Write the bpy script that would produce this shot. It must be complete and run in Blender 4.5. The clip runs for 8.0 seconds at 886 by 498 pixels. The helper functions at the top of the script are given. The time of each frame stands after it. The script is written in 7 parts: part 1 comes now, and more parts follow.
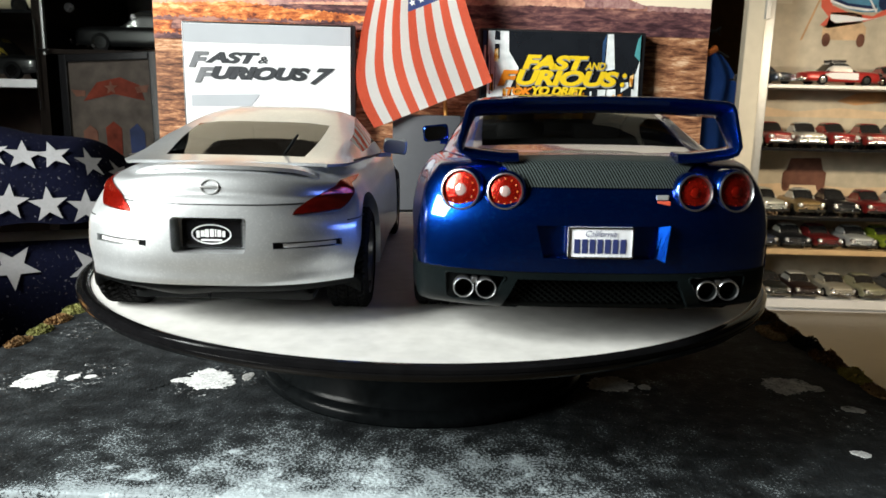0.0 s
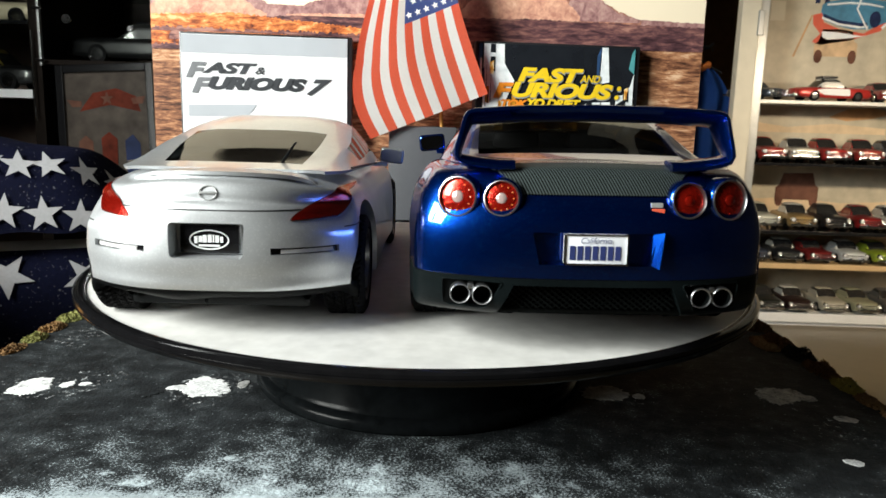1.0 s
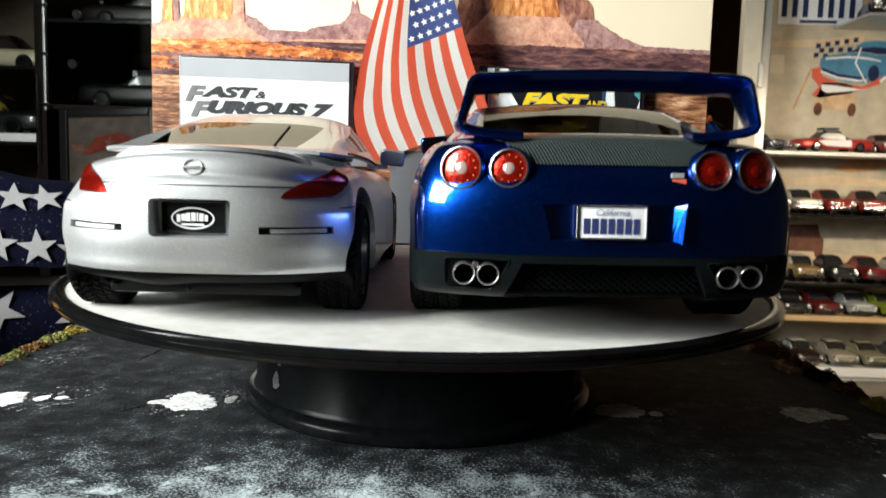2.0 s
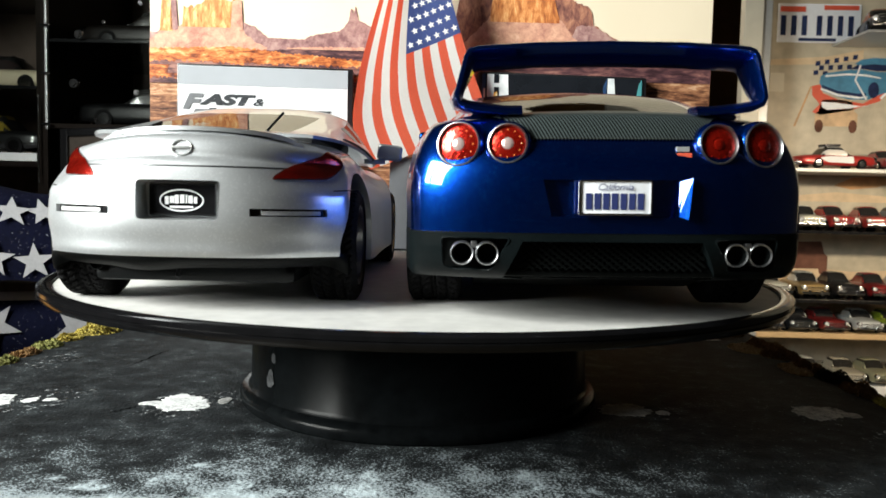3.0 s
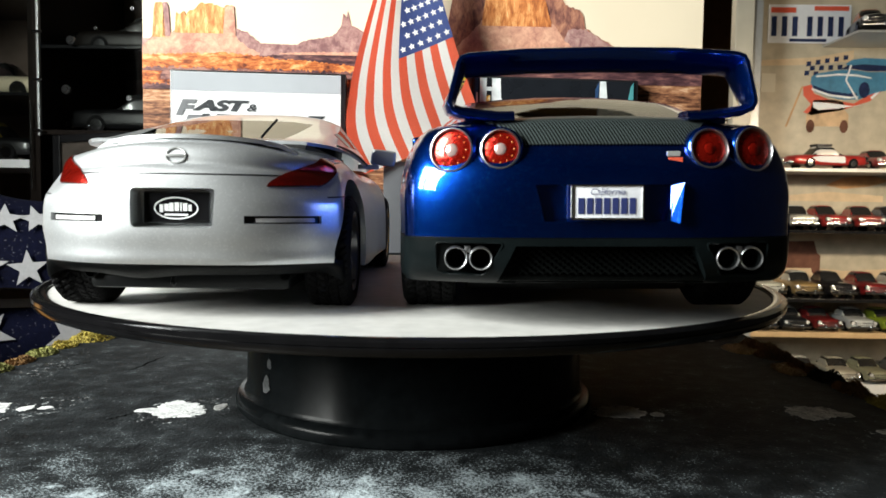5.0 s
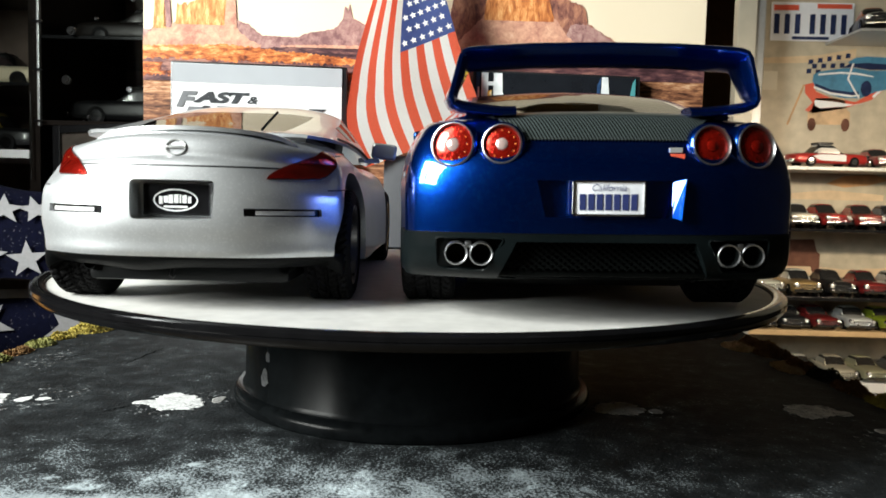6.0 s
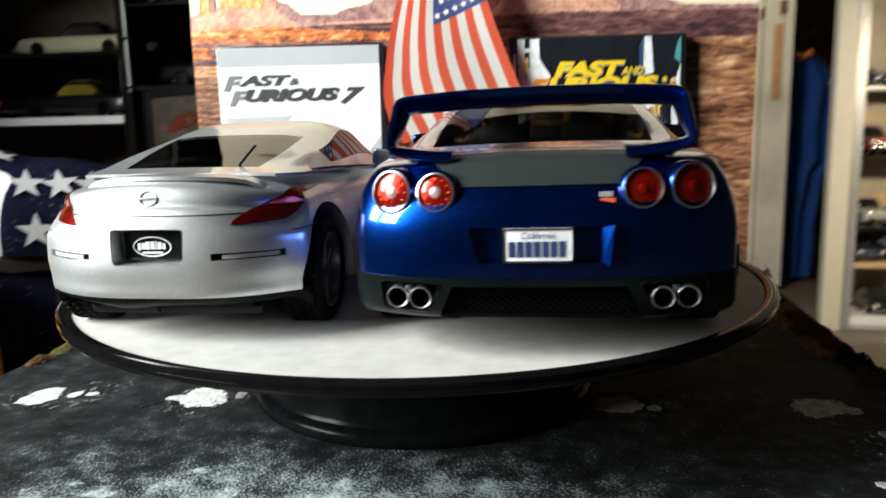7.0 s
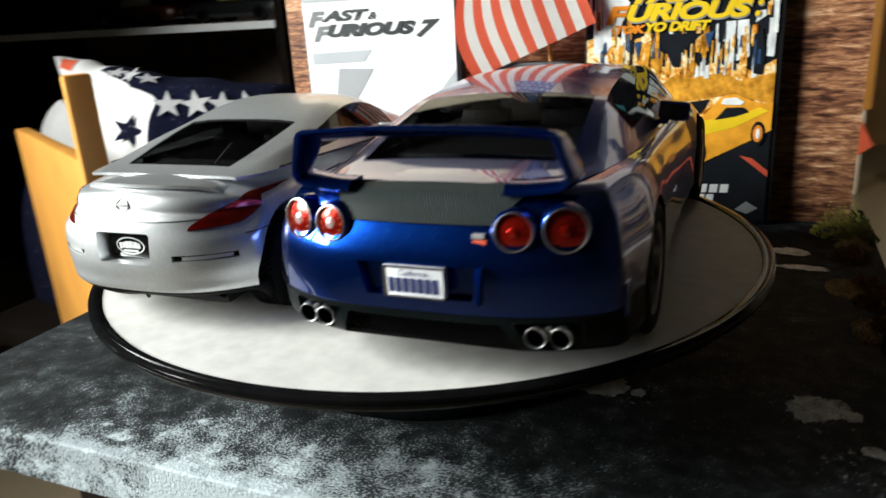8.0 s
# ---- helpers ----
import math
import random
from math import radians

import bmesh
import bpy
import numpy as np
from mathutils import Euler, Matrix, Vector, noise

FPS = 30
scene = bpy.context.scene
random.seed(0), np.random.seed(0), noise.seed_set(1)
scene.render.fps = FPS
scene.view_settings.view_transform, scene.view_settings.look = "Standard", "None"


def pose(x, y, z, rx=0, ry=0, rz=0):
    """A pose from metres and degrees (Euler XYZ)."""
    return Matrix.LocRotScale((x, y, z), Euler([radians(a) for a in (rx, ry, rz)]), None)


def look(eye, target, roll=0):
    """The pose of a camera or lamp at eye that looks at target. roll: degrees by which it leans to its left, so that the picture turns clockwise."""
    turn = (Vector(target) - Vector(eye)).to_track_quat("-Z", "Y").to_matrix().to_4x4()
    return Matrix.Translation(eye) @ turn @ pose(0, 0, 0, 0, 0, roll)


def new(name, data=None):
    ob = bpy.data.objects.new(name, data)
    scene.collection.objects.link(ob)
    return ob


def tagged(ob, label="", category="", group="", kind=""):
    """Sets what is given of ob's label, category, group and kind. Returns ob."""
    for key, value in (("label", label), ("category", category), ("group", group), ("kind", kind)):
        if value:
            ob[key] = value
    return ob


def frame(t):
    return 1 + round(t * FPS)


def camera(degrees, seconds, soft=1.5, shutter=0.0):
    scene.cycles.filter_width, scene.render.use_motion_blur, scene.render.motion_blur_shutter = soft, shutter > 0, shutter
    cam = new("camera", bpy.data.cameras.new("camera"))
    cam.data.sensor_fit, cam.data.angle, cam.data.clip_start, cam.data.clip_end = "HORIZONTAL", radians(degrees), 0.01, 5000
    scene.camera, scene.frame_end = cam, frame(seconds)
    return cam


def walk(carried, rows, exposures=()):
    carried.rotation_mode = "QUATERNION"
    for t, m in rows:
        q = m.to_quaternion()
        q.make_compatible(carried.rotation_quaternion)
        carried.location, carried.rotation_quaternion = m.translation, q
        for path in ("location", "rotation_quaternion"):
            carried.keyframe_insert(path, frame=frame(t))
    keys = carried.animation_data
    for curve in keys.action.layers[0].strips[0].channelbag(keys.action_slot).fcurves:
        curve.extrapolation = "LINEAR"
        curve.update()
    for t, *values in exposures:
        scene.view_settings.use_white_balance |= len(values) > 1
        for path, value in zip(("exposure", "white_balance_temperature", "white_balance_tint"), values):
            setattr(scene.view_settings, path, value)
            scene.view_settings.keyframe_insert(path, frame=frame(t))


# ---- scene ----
cam = camera(62.0, 8.0, shutter=0.9)
cam.data.dof.use_dof, cam.data.dof.focus_distance, cam.data.dof.aperture_fstop = True, 0.36, 36.0
PATH = [
    (0, (0.02078, -0.36312, 0.13156), (-0.00417, 0.61663, -0.06711), 1.26),
    (0.5, (0.02059, -0.36466, 0.12993), (-0.00132, 0.61700, -0.05945), 1.51),
    (1, (0.02012, -0.36530, 0.12969), (0.00243, 0.61811, -0.05081), 1.62),
    (1.2, (0.01998, -0.36541, 0.12879), (0.00470, 0.61880, -0.04757), 1.66),
    (2.5, (0.02146, -0.34291, 0.09020), (-0.00790, 0.65428, 0.02129), 1.65),
    (3, (0.02222, -0.34356, 0.08939), (-0.00562, 0.65372, 0.02113), 1.32),
    (3.5, (0.02224, -0.34228, 0.09009), (-0.00250, 0.65531, 0.02534), 1.10),
    (4, (0.02207, -0.34464, 0.09084), (-0.00232, 0.65314, 0.02883), 0.89),
    (4.5, (0.02245, -0.34509, 0.09033), (0.00028, 0.65264, 0.02676), 0.71),
    (6, (0.02217, -0.34400, 0.09026), (0.00245, 0.65321, 0.01837), 1.40),
    (6.5, (0.03203, -0.34661, 0.09978), (-0.02278, 0.64630, -0.00569), 0.91),
    (7, (0.06809, -0.34517, 0.12400), (-0.08772, 0.62819, -0.04417), -1.27),
    (7.5, (0.10690, -0.33153, 0.14552), (-0.16852, 0.59082, -0.12542), -2.76),
    (8, (0.14925, -0.32078, 0.16547), (-0.23452, 0.54604, -0.15287), -3.53),
]
walk(cam, [(t, look(eye, target, roll)) for t, eye, target, roll in PATH])

# ---- light ----
world = bpy.data.worlds.new("sky")
scene.world = world
world.use_nodes = True
wn = world.node_tree.nodes
sky = wn.new("ShaderNodeTexSky")
sky.sky_type = "NISHITA"
sky.sun_disc = False
sky.sun_elevation = radians(38)
sky.sun_rotation = radians(225)
wn["Background"].inputs["Strength"].default_value = 0.1
world.node_tree.links.new(sky.outputs["Color"], wn["Background"].inputs["Color"])


def area_lamp(name, m, sx, sy, watts, colour):
    d = bpy.data.lights.new(name, "AREA")
    d.shape, d.size, d.size_y, d.energy, d.color = "RECTANGLE", sx, sy, watts, colour
    ob = new(name, d)
    ob.matrix_world = m
    return ob


# daylight standing in the window opening, and two added fill lamps, unseen
WINDOW_C = (-0.955, -0.58, 0.52)
area_lamp("window_light", look(WINDOW_C, (0.0, 0.0, 0.08)), 0.46, 0.66, 55, (0.94, 0.97, 0.92))
# added fill that brightens the shelf, with no such lamp known there
area_lamp("shelf_fill", look((1.15, 0.75, 0.32), (1.15, 1.72, -0.14)), 0.8, 0.06, 4.6, (1.0, 0.82, 0.58)).data.spread = radians(110)
# added fill for the door and shirt, with no known source
area_lamp("door_fill", look((0.50, 1.70, 0.93), (0.70, 2.05, 0.25)), 0.30, 0.06, 2.2, (1.0, 0.86, 0.66))
scene.view_settings.exposure = 0.0

# ---- materials ----


def material(name, colour, rough=0.5, metal=0.0, vary=0.12, grain=60.0, coarse=9.0, bump=0.0, coat=0.0, ior=1.5):
    """A surface with variation at two scales; grain and coarse are per metre."""
    m = bpy.data.materials.new(name)
    m.use_nodes = True
    nt = m.node_tree
    n, l = nt.nodes, nt.links
    p = n["Principled BSDF"]
    p.inputs["Roughness"].default_value = rough
    p.inputs["Metallic"].default_value = metal
    p.inputs["Coat Weight"].default_value = coat
    p.inputs["Coat Roughness"].default_value = 0.09
    p.inputs["Coat IOR"].default_value = 1.38
    p.inputs["IOR"].default_value = ior
    tc = n.new("ShaderNodeTexCoord")
    a = n.new("ShaderNodeTexNoise")
    a.inputs["Scale"].default_value, a.inputs["Detail"].default_value = grain, 5
    b = n.new("ShaderNodeTexNoise")
    b.inputs["Scale"].default_value, b.inputs["Detail"].default_value = coarse, 4
    l.new(tc.outputs["Object"], a.inputs["Vector"])
    l.new(tc.outputs["Object"], b.inputs["Vector"])
    mix = n.new("ShaderNodeMath")
    mix.operation = "MULTIPLY_ADD"
    mix.inputs[1].default_value = 0.5
    l.new(a.outputs["Fac"], mix.inputs[0])
    half = n.new("ShaderNodeMath")
    half.operation = "MULTIPLY"
    half.inputs[1].default_value = 0.5
    l.new(b.outputs["Fac"], half.inputs[0])
    l.new(half.outputs[0], mix.inputs[2])
    ramp = n.new("ShaderNodeValToRGB")
    e = ramp.color_ramp.elements
    e[0].position, e[1].position = 0.30, 0.70
    e[0].color = [*(max(0.0, c * (1 - vary)) for c in colour), 1]
    e[1].color = [*(min(1.0, c * (1 + vary)) for c in colour), 1]
    l.new(mix.outputs[0], ramp.inputs["Fac"])
    l.new(ramp.outputs["Color"], p.inputs["Base Color"])
    rr = n.new("ShaderNodeMath")
    rr.operation = "MULTIPLY_ADD"
    rr.inputs[1].default_value, rr.inputs[2].default_value = 0.16 * rough, rough * 0.92
    l.new(b.outputs["Fac"], rr.inputs[0])
    l.new(rr.outputs[0], p.inputs["Roughness"])
    if bump:
        bu = n.new("ShaderNodeBump")
        bu.inputs["Strength"].default_value, bu.inputs["Distance"].default_value = min(1.0, bump), 0.001
        l.new(a.outputs["Fac"], bu.inputs["Height"])
        l.new(bu.outputs["Normal"], p.inputs["Normal"])
    return m


def node(m, kind, **values):
    n = m.node_tree.nodes.new(kind)
    for k, v in values.items():
        n.inputs[k].default_value = v
    return n


def glass(name, tint=(1, 1, 1), clear=0.85, rough=0.02):
    """Thin glass: mostly clear, with a mirror's gloss."""
    m = bpy.data.materials.new(name)
    m.use_nodes = True
    n, l = m.node_tree.nodes, m.node_tree.links
    n.remove(n["Principled BSDF"])
    t = n.new("ShaderNodeBsdfTransparent")
    t.inputs["Color"].default_value = [*(c * clear for c in tint), 1]
    g = n.new("ShaderNodeBsdfGlossy")
    g.inputs["Roughness"].default_value = rough
    lw = n.new("ShaderNodeLayerWeight")
    lw.inputs["Blend"].default_value = 0.5
    pw = n.new("ShaderNodeMath")
    pw.operation = "POWER"
    pw.inputs[1].default_value = 5.0
    l.new(lw.outputs["Facing"], pw.inputs[0])
    f = n.new("ShaderNodeMath")
    f.operation = "MULTIPLY_ADD"
    f.inputs[1].default_value, f.inputs[2].default_value = 0.60, 0.035
    l.new(pw.outputs[0], f.inputs[0])
    mx = n.new("ShaderNodeMixShader")
    l.new(f.outputs[0], mx.inputs[0])
    l.new(t.outputs[0], mx.inputs[1])
    l.new(g.outputs[0], mx.inputs[2])
    l.new(mx.outputs[0], n["Material Output"].inputs["Surface"])
    return m


def flake_paint(name, colour, flake, amount=0.35, rough=0.3, metal=0.5, coat=0.75):
    """Metallic car paint under clear lacquer."""
    m = material(name, colour, rough, metal, 0.06, 220, 14, 0, coat)
    n, l = m.node_tree.nodes, m.node_tree.links
    p = n["Principled BSDF"]
    v = n.new("ShaderNodeTexVoronoi")
    v.inputs["Scale"].default_value = 1900
    p.inputs["Coat Roughness"].default_value = 0.02
    p.inputs["Coat IOR"].default_value = 1.5
    tc = n["Texture Coordinate"]
    l.new(tc.outputs["Object"], v.inputs["Vector"])
    sep = n.new("ShaderNodeSeparateColor")
    l.new(v.outputs["Color"], sep.inputs[0])
    pw = n.new("ShaderNodeMath")
    pw.operation = "POWER"
    pw.inputs[1].default_value = 5.0
    l.new(sep.outputs[0], pw.inputs[0])
    am = n.new("ShaderNodeMath")
    am.operation = "MULTIPLY"
    am.inputs[1].default_value = amount
    l.new(pw.outputs[0], am.inputs[0])
    mx = n.new("ShaderNodeMix")
    mx.data_type = "RGBA"
    old = p.inputs["Base Color"].links[0].from_socket
    l.new(am.outputs[0], mx.inputs["Factor"])
    l.new(old, mx.inputs["A"])
    mx.inputs["B"].default_value = [*flake, 1]
    l.new(mx.outputs["Result"], p.inputs["Base Color"])
    return m


BLUE = flake_paint("blue_paint", (0.0005, 0.031, 0.25), (0.01, 0.20, 0.80), 0.20, 0.25, 0.97, 0.92)
SILVER = flake_paint("silver_paint", (0.71, 0.735, 0.755), (0.92, 0.94, 0.96), 0.4, 0.38, 0.78, 0.6)
BLACK_PLASTIC = material("black_plastic", (0.006, 0.007, 0.0075), 0.45, 0, 0.3, 900, 40, 0.15, ior=1.3)
GLOSS_BLACK = material("gloss_black", (0.008, 0.008, 0.009), 0.14, 0, 0.2, 300, 20, 0, 0.4)
GREEN_BLACK = material("diffuser_black", (0.004, 0.006, 0.0065), 0.30, 0, 0.25, 700, 40, 0.08, ior=1.15)
RUBBER = material("tyre_rubber", (0.006, 0.006, 0.0065), 0.75, 0, 0.35, 800, 60, 0.35, ior=1.2)
CHROME = material("chrome", (0.72, 0.73, 0.75), 0.10, 1.0, 0.05, 400, 60)
DARK_METAL = material("dark_metal", (0.09, 0.09, 0.095), 0.35, 0.9, 0.15, 400, 60)
RIM_METAL = material("rim_metal", (0.20, 0.20, 0.21), 0.28, 0.9, 0.15, 400, 60)
RED_LENS = material("red_lens", (0.42, 0.012, 0.005), 0.22, 0.75, 0.35, 900, 160, 0.25, 0.9)
CLEAR_LENS = material("clear_lens", (0.72, 0.72, 0.72), 0.12, 0.3, 0.15, 900, 120, 0.2, 0.5)
BULB = material("bulb_lens", (0.62, 0.46, 0.43), 0.16, 0.5, 0.2, 900, 120, 0.2, 0.5)
ORANGE_LENS = material("orange_lens", (0.55, 0.16, 0.04), 0.2, 0, 0.2, 900, 100)
DARK_GLASS = glass("dark_car_glass", (0.55, 0.56, 0.55), 0.42)
CAR_GLASS = glass("car_glass", (0.55, 0.56, 0.55), 0.75)
PANE = glass("pane", (0.97, 1, 0.98), 0.93)
MESH_BLACK = material("mesh_black", (0.002, 0.0026, 0.0026), 0.45, 0, 0.3, 500, 40, 0, ior=1.19)
# mirror tones carry the reflections: dark on the blue car, bright on the silver
MIRROR_DARK = material("mirror_glass", (0.22, 0.23, 0.24), 0.06, 1.0, 0.05, 300, 40)
MIRROR_GLINT = material("mirror_glass_glint", (0.62, 0.64, 0.66), 0.35, 1.0, 0.05, 300, 40)
PIPE = material("pipe_chrome", (0.50, 0.51, 0.53), 0.32, 1.0, 0.08, 400, 60)
INTERIOR = material("interior_black", (0.012, 0.012, 0.013), 0.6, 0, 0.3, 500, 40, 0.2)
PLATE_WHITE = material("plate_white", (0.74, 0.76, 0.80), 0.35, 0, 0.06, 500, 80)
INK_BLUE = material("ink_blue", (0.02, 0.03, 0.12), 0.5)
INK_BLACK = material("ink_black", (0.012, 0.012, 0.013), 0.45, 0, 0.2)
INK_WHITE = material("ink_white", (0.80, 0.81, 0.82), 0.45, 0, 0.06)
INK_GREY = material("ink_grey", (0.30, 0.31, 0.33), 0.4, 0, 0.10)
INK_RED = material("ink_red", (0.62, 0.09, 0.045), 0.5, 0, 0.1)
COVER_WHITE = material("cover_white", (0.76, 0.77, 0.79), 0.22, 0, 0.04, 40, 12)
COVER_BLACK = material("cover_black", (0.012, 0.014, 0.018), 0.2, 0, 0.3, 60, 20)
INK_YELLOW = material("ink_yellow", (0.82, 0.56, 0.02), 0.35, 0, 0.12, 90, 30)
INK_ORANGE = material("ink_orange", (0.80, 0.25, 0.02), 0.35, 0, 0.15, 90, 30)
CASE_BLACK = material("case_black", (0.015, 0.015, 0.017), 0.3, 0, 0.2, 200, 30, 0.05)
STRIPE_RED = material("stripe_red", (0.74, 0.12, 0.055), 0.8, 0, 0.08, 900, 30, 0.3)
STRIPE_WHITE = material("stripe_white", (0.80, 0.79, 0.77), 0.8, 0, 0.05, 900, 30, 0.3)
CANTON = material("canton_blue", (0.065, 0.10, 0.30), 0.8, 0, 0.12, 900, 30, 0.3)
WOOD = material("pale_wood", (0.52, 0.235, 0.045), 0.45, 0, 0.18, 30, 6, 0.1)
SHELF_WOOD = material("shelf_wood", (0.55, 0.38, 0.20), 0.5, 0, 0.15, 30, 6, 0.1)
CREAM_PAINT = material("cream_paint", (0.62, 0.57, 0.46), 0.45, 0, 0.10, 30, 4, 0.05)
# near-black walls stand in for a dim room by cutting bounced light
DIMMED_WALL = material("dimmed_wall", (0.034, 0.028, 0.022), 0.8, 0, 0.08, 60, 3, 0.08)
DARK_WALL = material("dark_wall", (0.34, 0.19, 0.07), 0.8, 0, 0.2, 30, 3)
FLOOR_M = material("floor_vinyl", (0.17, 0.14, 0.095), 0.32, 0, 0.10, 25, 3)
# ceiling tone set dark to hold down bounced light; window frame shares it
CEIL_M = material("dimmed_ceiling", (0.075, 0.07, 0.062), 0.9, 0, 0.05, 40, 3)
CABINET_M = material("cabinet_black", (0.012, 0.009, 0.0075), 0.45, 0, 0.35, 40, 5, 0.05, ior=1.1)
STEEL = material("grey_steel", (0.46, 0.47, 0.47), 0.35, 0.5, 0.1, 120, 10)
SHIRT = material("blue_cloth", (0.012, 0.075, 0.33), 0.85, 0, 0.25, 300, 12, 0.4)
GREY_CARD = material("grey_card", (0.050, 0.052, 0.060), 0.6, 0, 0.08, 200, 20)
MOSS = [material("moss_" + nm, c, 0.9, 0, 0.35, 700, 60, 0.3) for nm, c in (("yellow", (0.34, 0.27, 0.05)), ("green", (0.20, 0.20, 0.06)), ("brown", (0.20, 0.11, 0.04)), ("dark", (0.018, 0.02, 0.010)), ("lime", (0.42, 0.40, 0.08)), ("sand", (0.46, 0.34, 0.20)))]

# ---- mesh helpers ----


def link_bm(name, bm, mats, parent=None, label="", smooth=False):
    me = bpy.data.meshes.new(name)
    bmesh.ops.recalc_face_normals(bm, faces=bm.faces)
    bm.to_mesh(me)
    bm.free()
    for m in mats if isinstance(mats, (list, tuple)) else [mats]:
        me.materials.append(m)
    if smooth:
        for f in me.polygons:
            f.use_smooth = True
        me.set_sharp_from_angle(angle=radians(38))
    ob = new(name, me)
    if parent:
        ob.parent = parent
    if label:
        ob["label"] = label
    return ob


def part(name, bm, mat, parent, label="", smooth=True):
    return link_bm(name, bm, mat, parent, label, smooth)


def thing(name, label, category, m=None, group="", kind=""):
    ob = new(name)
    ob.empty_display_size = 0.02
    if m is not None:
        ob.matrix_world = m
    return tagged(ob, label, category, group, kind)


def add_box(bm, lo, hi, bevel=0.0, m=None, seg=2):
    r = bmesh.ops.create_cube(bm, size=1)
    c = [(a + b) / 2 for a, b in zip(lo, hi)]
    s = [b - a for a, b in zip(lo, hi)]
    bmesh.ops.transform(bm, matrix=Matrix.Translation(c) @ Matrix.Diagonal((*s, 1)), verts=r["verts"])
    vs = r["verts"]
    if bevel:
        ed = list({e for v in vs for e in v.link_edges})
        g = bmesh.ops.bevel(bm, geom=ed, offset=bevel, segments=seg, profile=0.6, affect="EDGES")
        vs = list({v for f in g["faces"] for v in f.verts} | {v for v in vs if v.is_valid})
    if m is not None:
        bmesh.ops.transform(bm, matrix=m, verts=vs)
    return vs


def box(lo, hi, bevel=0.0, m=None, seg=2):
    bm = bmesh.new()
    add_box(bm, lo, hi, bevel, m, seg)
    return bm


def add_lathe(bm, profile, steps=64, m=None):
    """Turns (radius, height) pairs round z; ends on the axis are closed."""
    rings = []
    made = []
    for r, z in profile:
        if r < 1e-7:
            v = [bm.verts.new((0, 0, z))]
        else:
            v = [bm.verts.new((r * math.cos(2 * math.pi * i / steps), r * math.sin(2 * math.pi * i / steps), z)) for i in range(steps)]
        rings.append(v)
        made += v
    for a, b in zip(rings, rings[1:]):
        for i in range(steps):
            j = (i + 1) % steps
            if len(a) == 1 and len(b) == 1:
                continue
            if len(a) == 1:
                bm.faces.new((a[0], b[i], b[j]))
            elif len(b) == 1:
                bm.faces.new((a[i], a[j], b[0]))
            else:
                bm.faces.new((a[i], a[j], b[j], b[i]))
    if m is not None:
        bmesh.ops.transform(bm, matrix=m, verts=made)
    return made


def lathe(profile, steps=64, m=None):
    bm = bmesh.new()
    add_lathe(bm, profile, steps, m)
    return bm


def add_grid(bm, f, nu, nv, skip=None):
    """A sheet of nu x nv cells from f(u, v) with u, v in 0..1."""
    vs = [[bm.verts.new(f(i / nu, j / nv)) for j in range(nv + 1)] for i in range(nu + 1)]
    out = []
    for i in range(nu):
        for j in range(nv):
            if skip and skip(i, j):
                continue
            out.append(bm.faces.new((vs[i][j], vs[i + 1][j], vs[i + 1][j + 1], vs[i][j + 1])))
    return out


def prism(points, depth, m=None):
    """A flat outline in x, z given depth along y."""
    bm = bmesh.new()
    a = [bm.verts.new((x, 0, z)) for x, z in points]
    b = [bm.verts.new((x, depth, z)) for x, z in points]
    bm.faces.new(a)
    bm.faces.new(b[::-1])
    k = len(a)
    for i in range(k):
        bm.faces.new((a[i], b[i], b[(i + 1) % k], a[(i + 1) % k]))
    if m is not None:
        bmesh.ops.transform(bm, matrix=m, verts=bm.verts[:])
    return bm


def tube(points, radius, steps=10, closed=False):
    """A round bar along points."""
    bm = bmesh.new()
    pts = [Vector(p) for p in points]
    rings = []
    for i, p in enumerate(pts):
        a = pts[i - 1] if i or closed else p
        b = pts[(i + 1) % len(pts)] if i < len(pts) - 1 or closed else p
        d = (b - a).normalized()
        side = d.orthogonal().normalized() if not rings else (last - d * last.dot(d)).normalized()
        last = side
        up = d.cross(side)
        rings.append([bm.verts.new(p + radius * (math.cos(t) * side + math.sin(t) * up)) for t in (2 * math.pi * k / steps for k in range(steps))])
    pairs = list(zip(rings, rings[1:])) + ([(rings[-1], rings[0])] if closed else [])
    for a, b in pairs:
        for i in range(steps):
            bm.faces.new((a[i], a[(i + 1) % steps], b[(i + 1) % steps], b[i]))
    if not closed:
        bm.faces.new(rings[0][::-1])
        bm.faces.new(rings[-1])
    return bm


def star_outline(r, cx=0.0, cz=0.0, turn=0.0, inner=0.40):
    return [(cx + (r if i % 2 == 0 else inner * r) * math.sin(turn + math.pi * i / 5), cz + (r if i % 2 == 0 else inner * r) * math.cos(turn + math.pi * i / 5)) for i in range(10)]


def lettering(name, words, mat, x0, x1, z0, z1, y, parent, label="", shear=0.25, bold=0.0):
    """Words as a thin mesh facing -y, filling the box x0..x1, z0..z1."""
    c = bpy.data.curves.new(name, "FONT")
    c.body, c.size, c.shear, c.offset, c.space_character = words, 1.0, shear, bold, 0.95
    tmp = new(name, c)
    bpy.context.view_layer.update()
    me = bpy.data.meshes.new_from_object(tmp.evaluated_get(bpy.context.evaluated_depsgraph_get()))
    bpy.data.objects.remove(tmp)
    xs = [v.co.x for v in me.vertices]
    ys = [v.co.y for v in me.vertices]
    sx, sy = (x1 - x0) / (max(xs) - min(xs)), (z1 - z0) / (max(ys) - min(ys))
    for v in me.vertices:
        v.co = (x0 + (v.co.x - min(xs)) * sx, y, z0 + (v.co.y - min(ys)) * sy)
    me.materials.clear()
    me.materials.append(mat)
    ob = new(name, me)
    ob.parent = parent
    if label:
        ob["label"] = label
    return ob


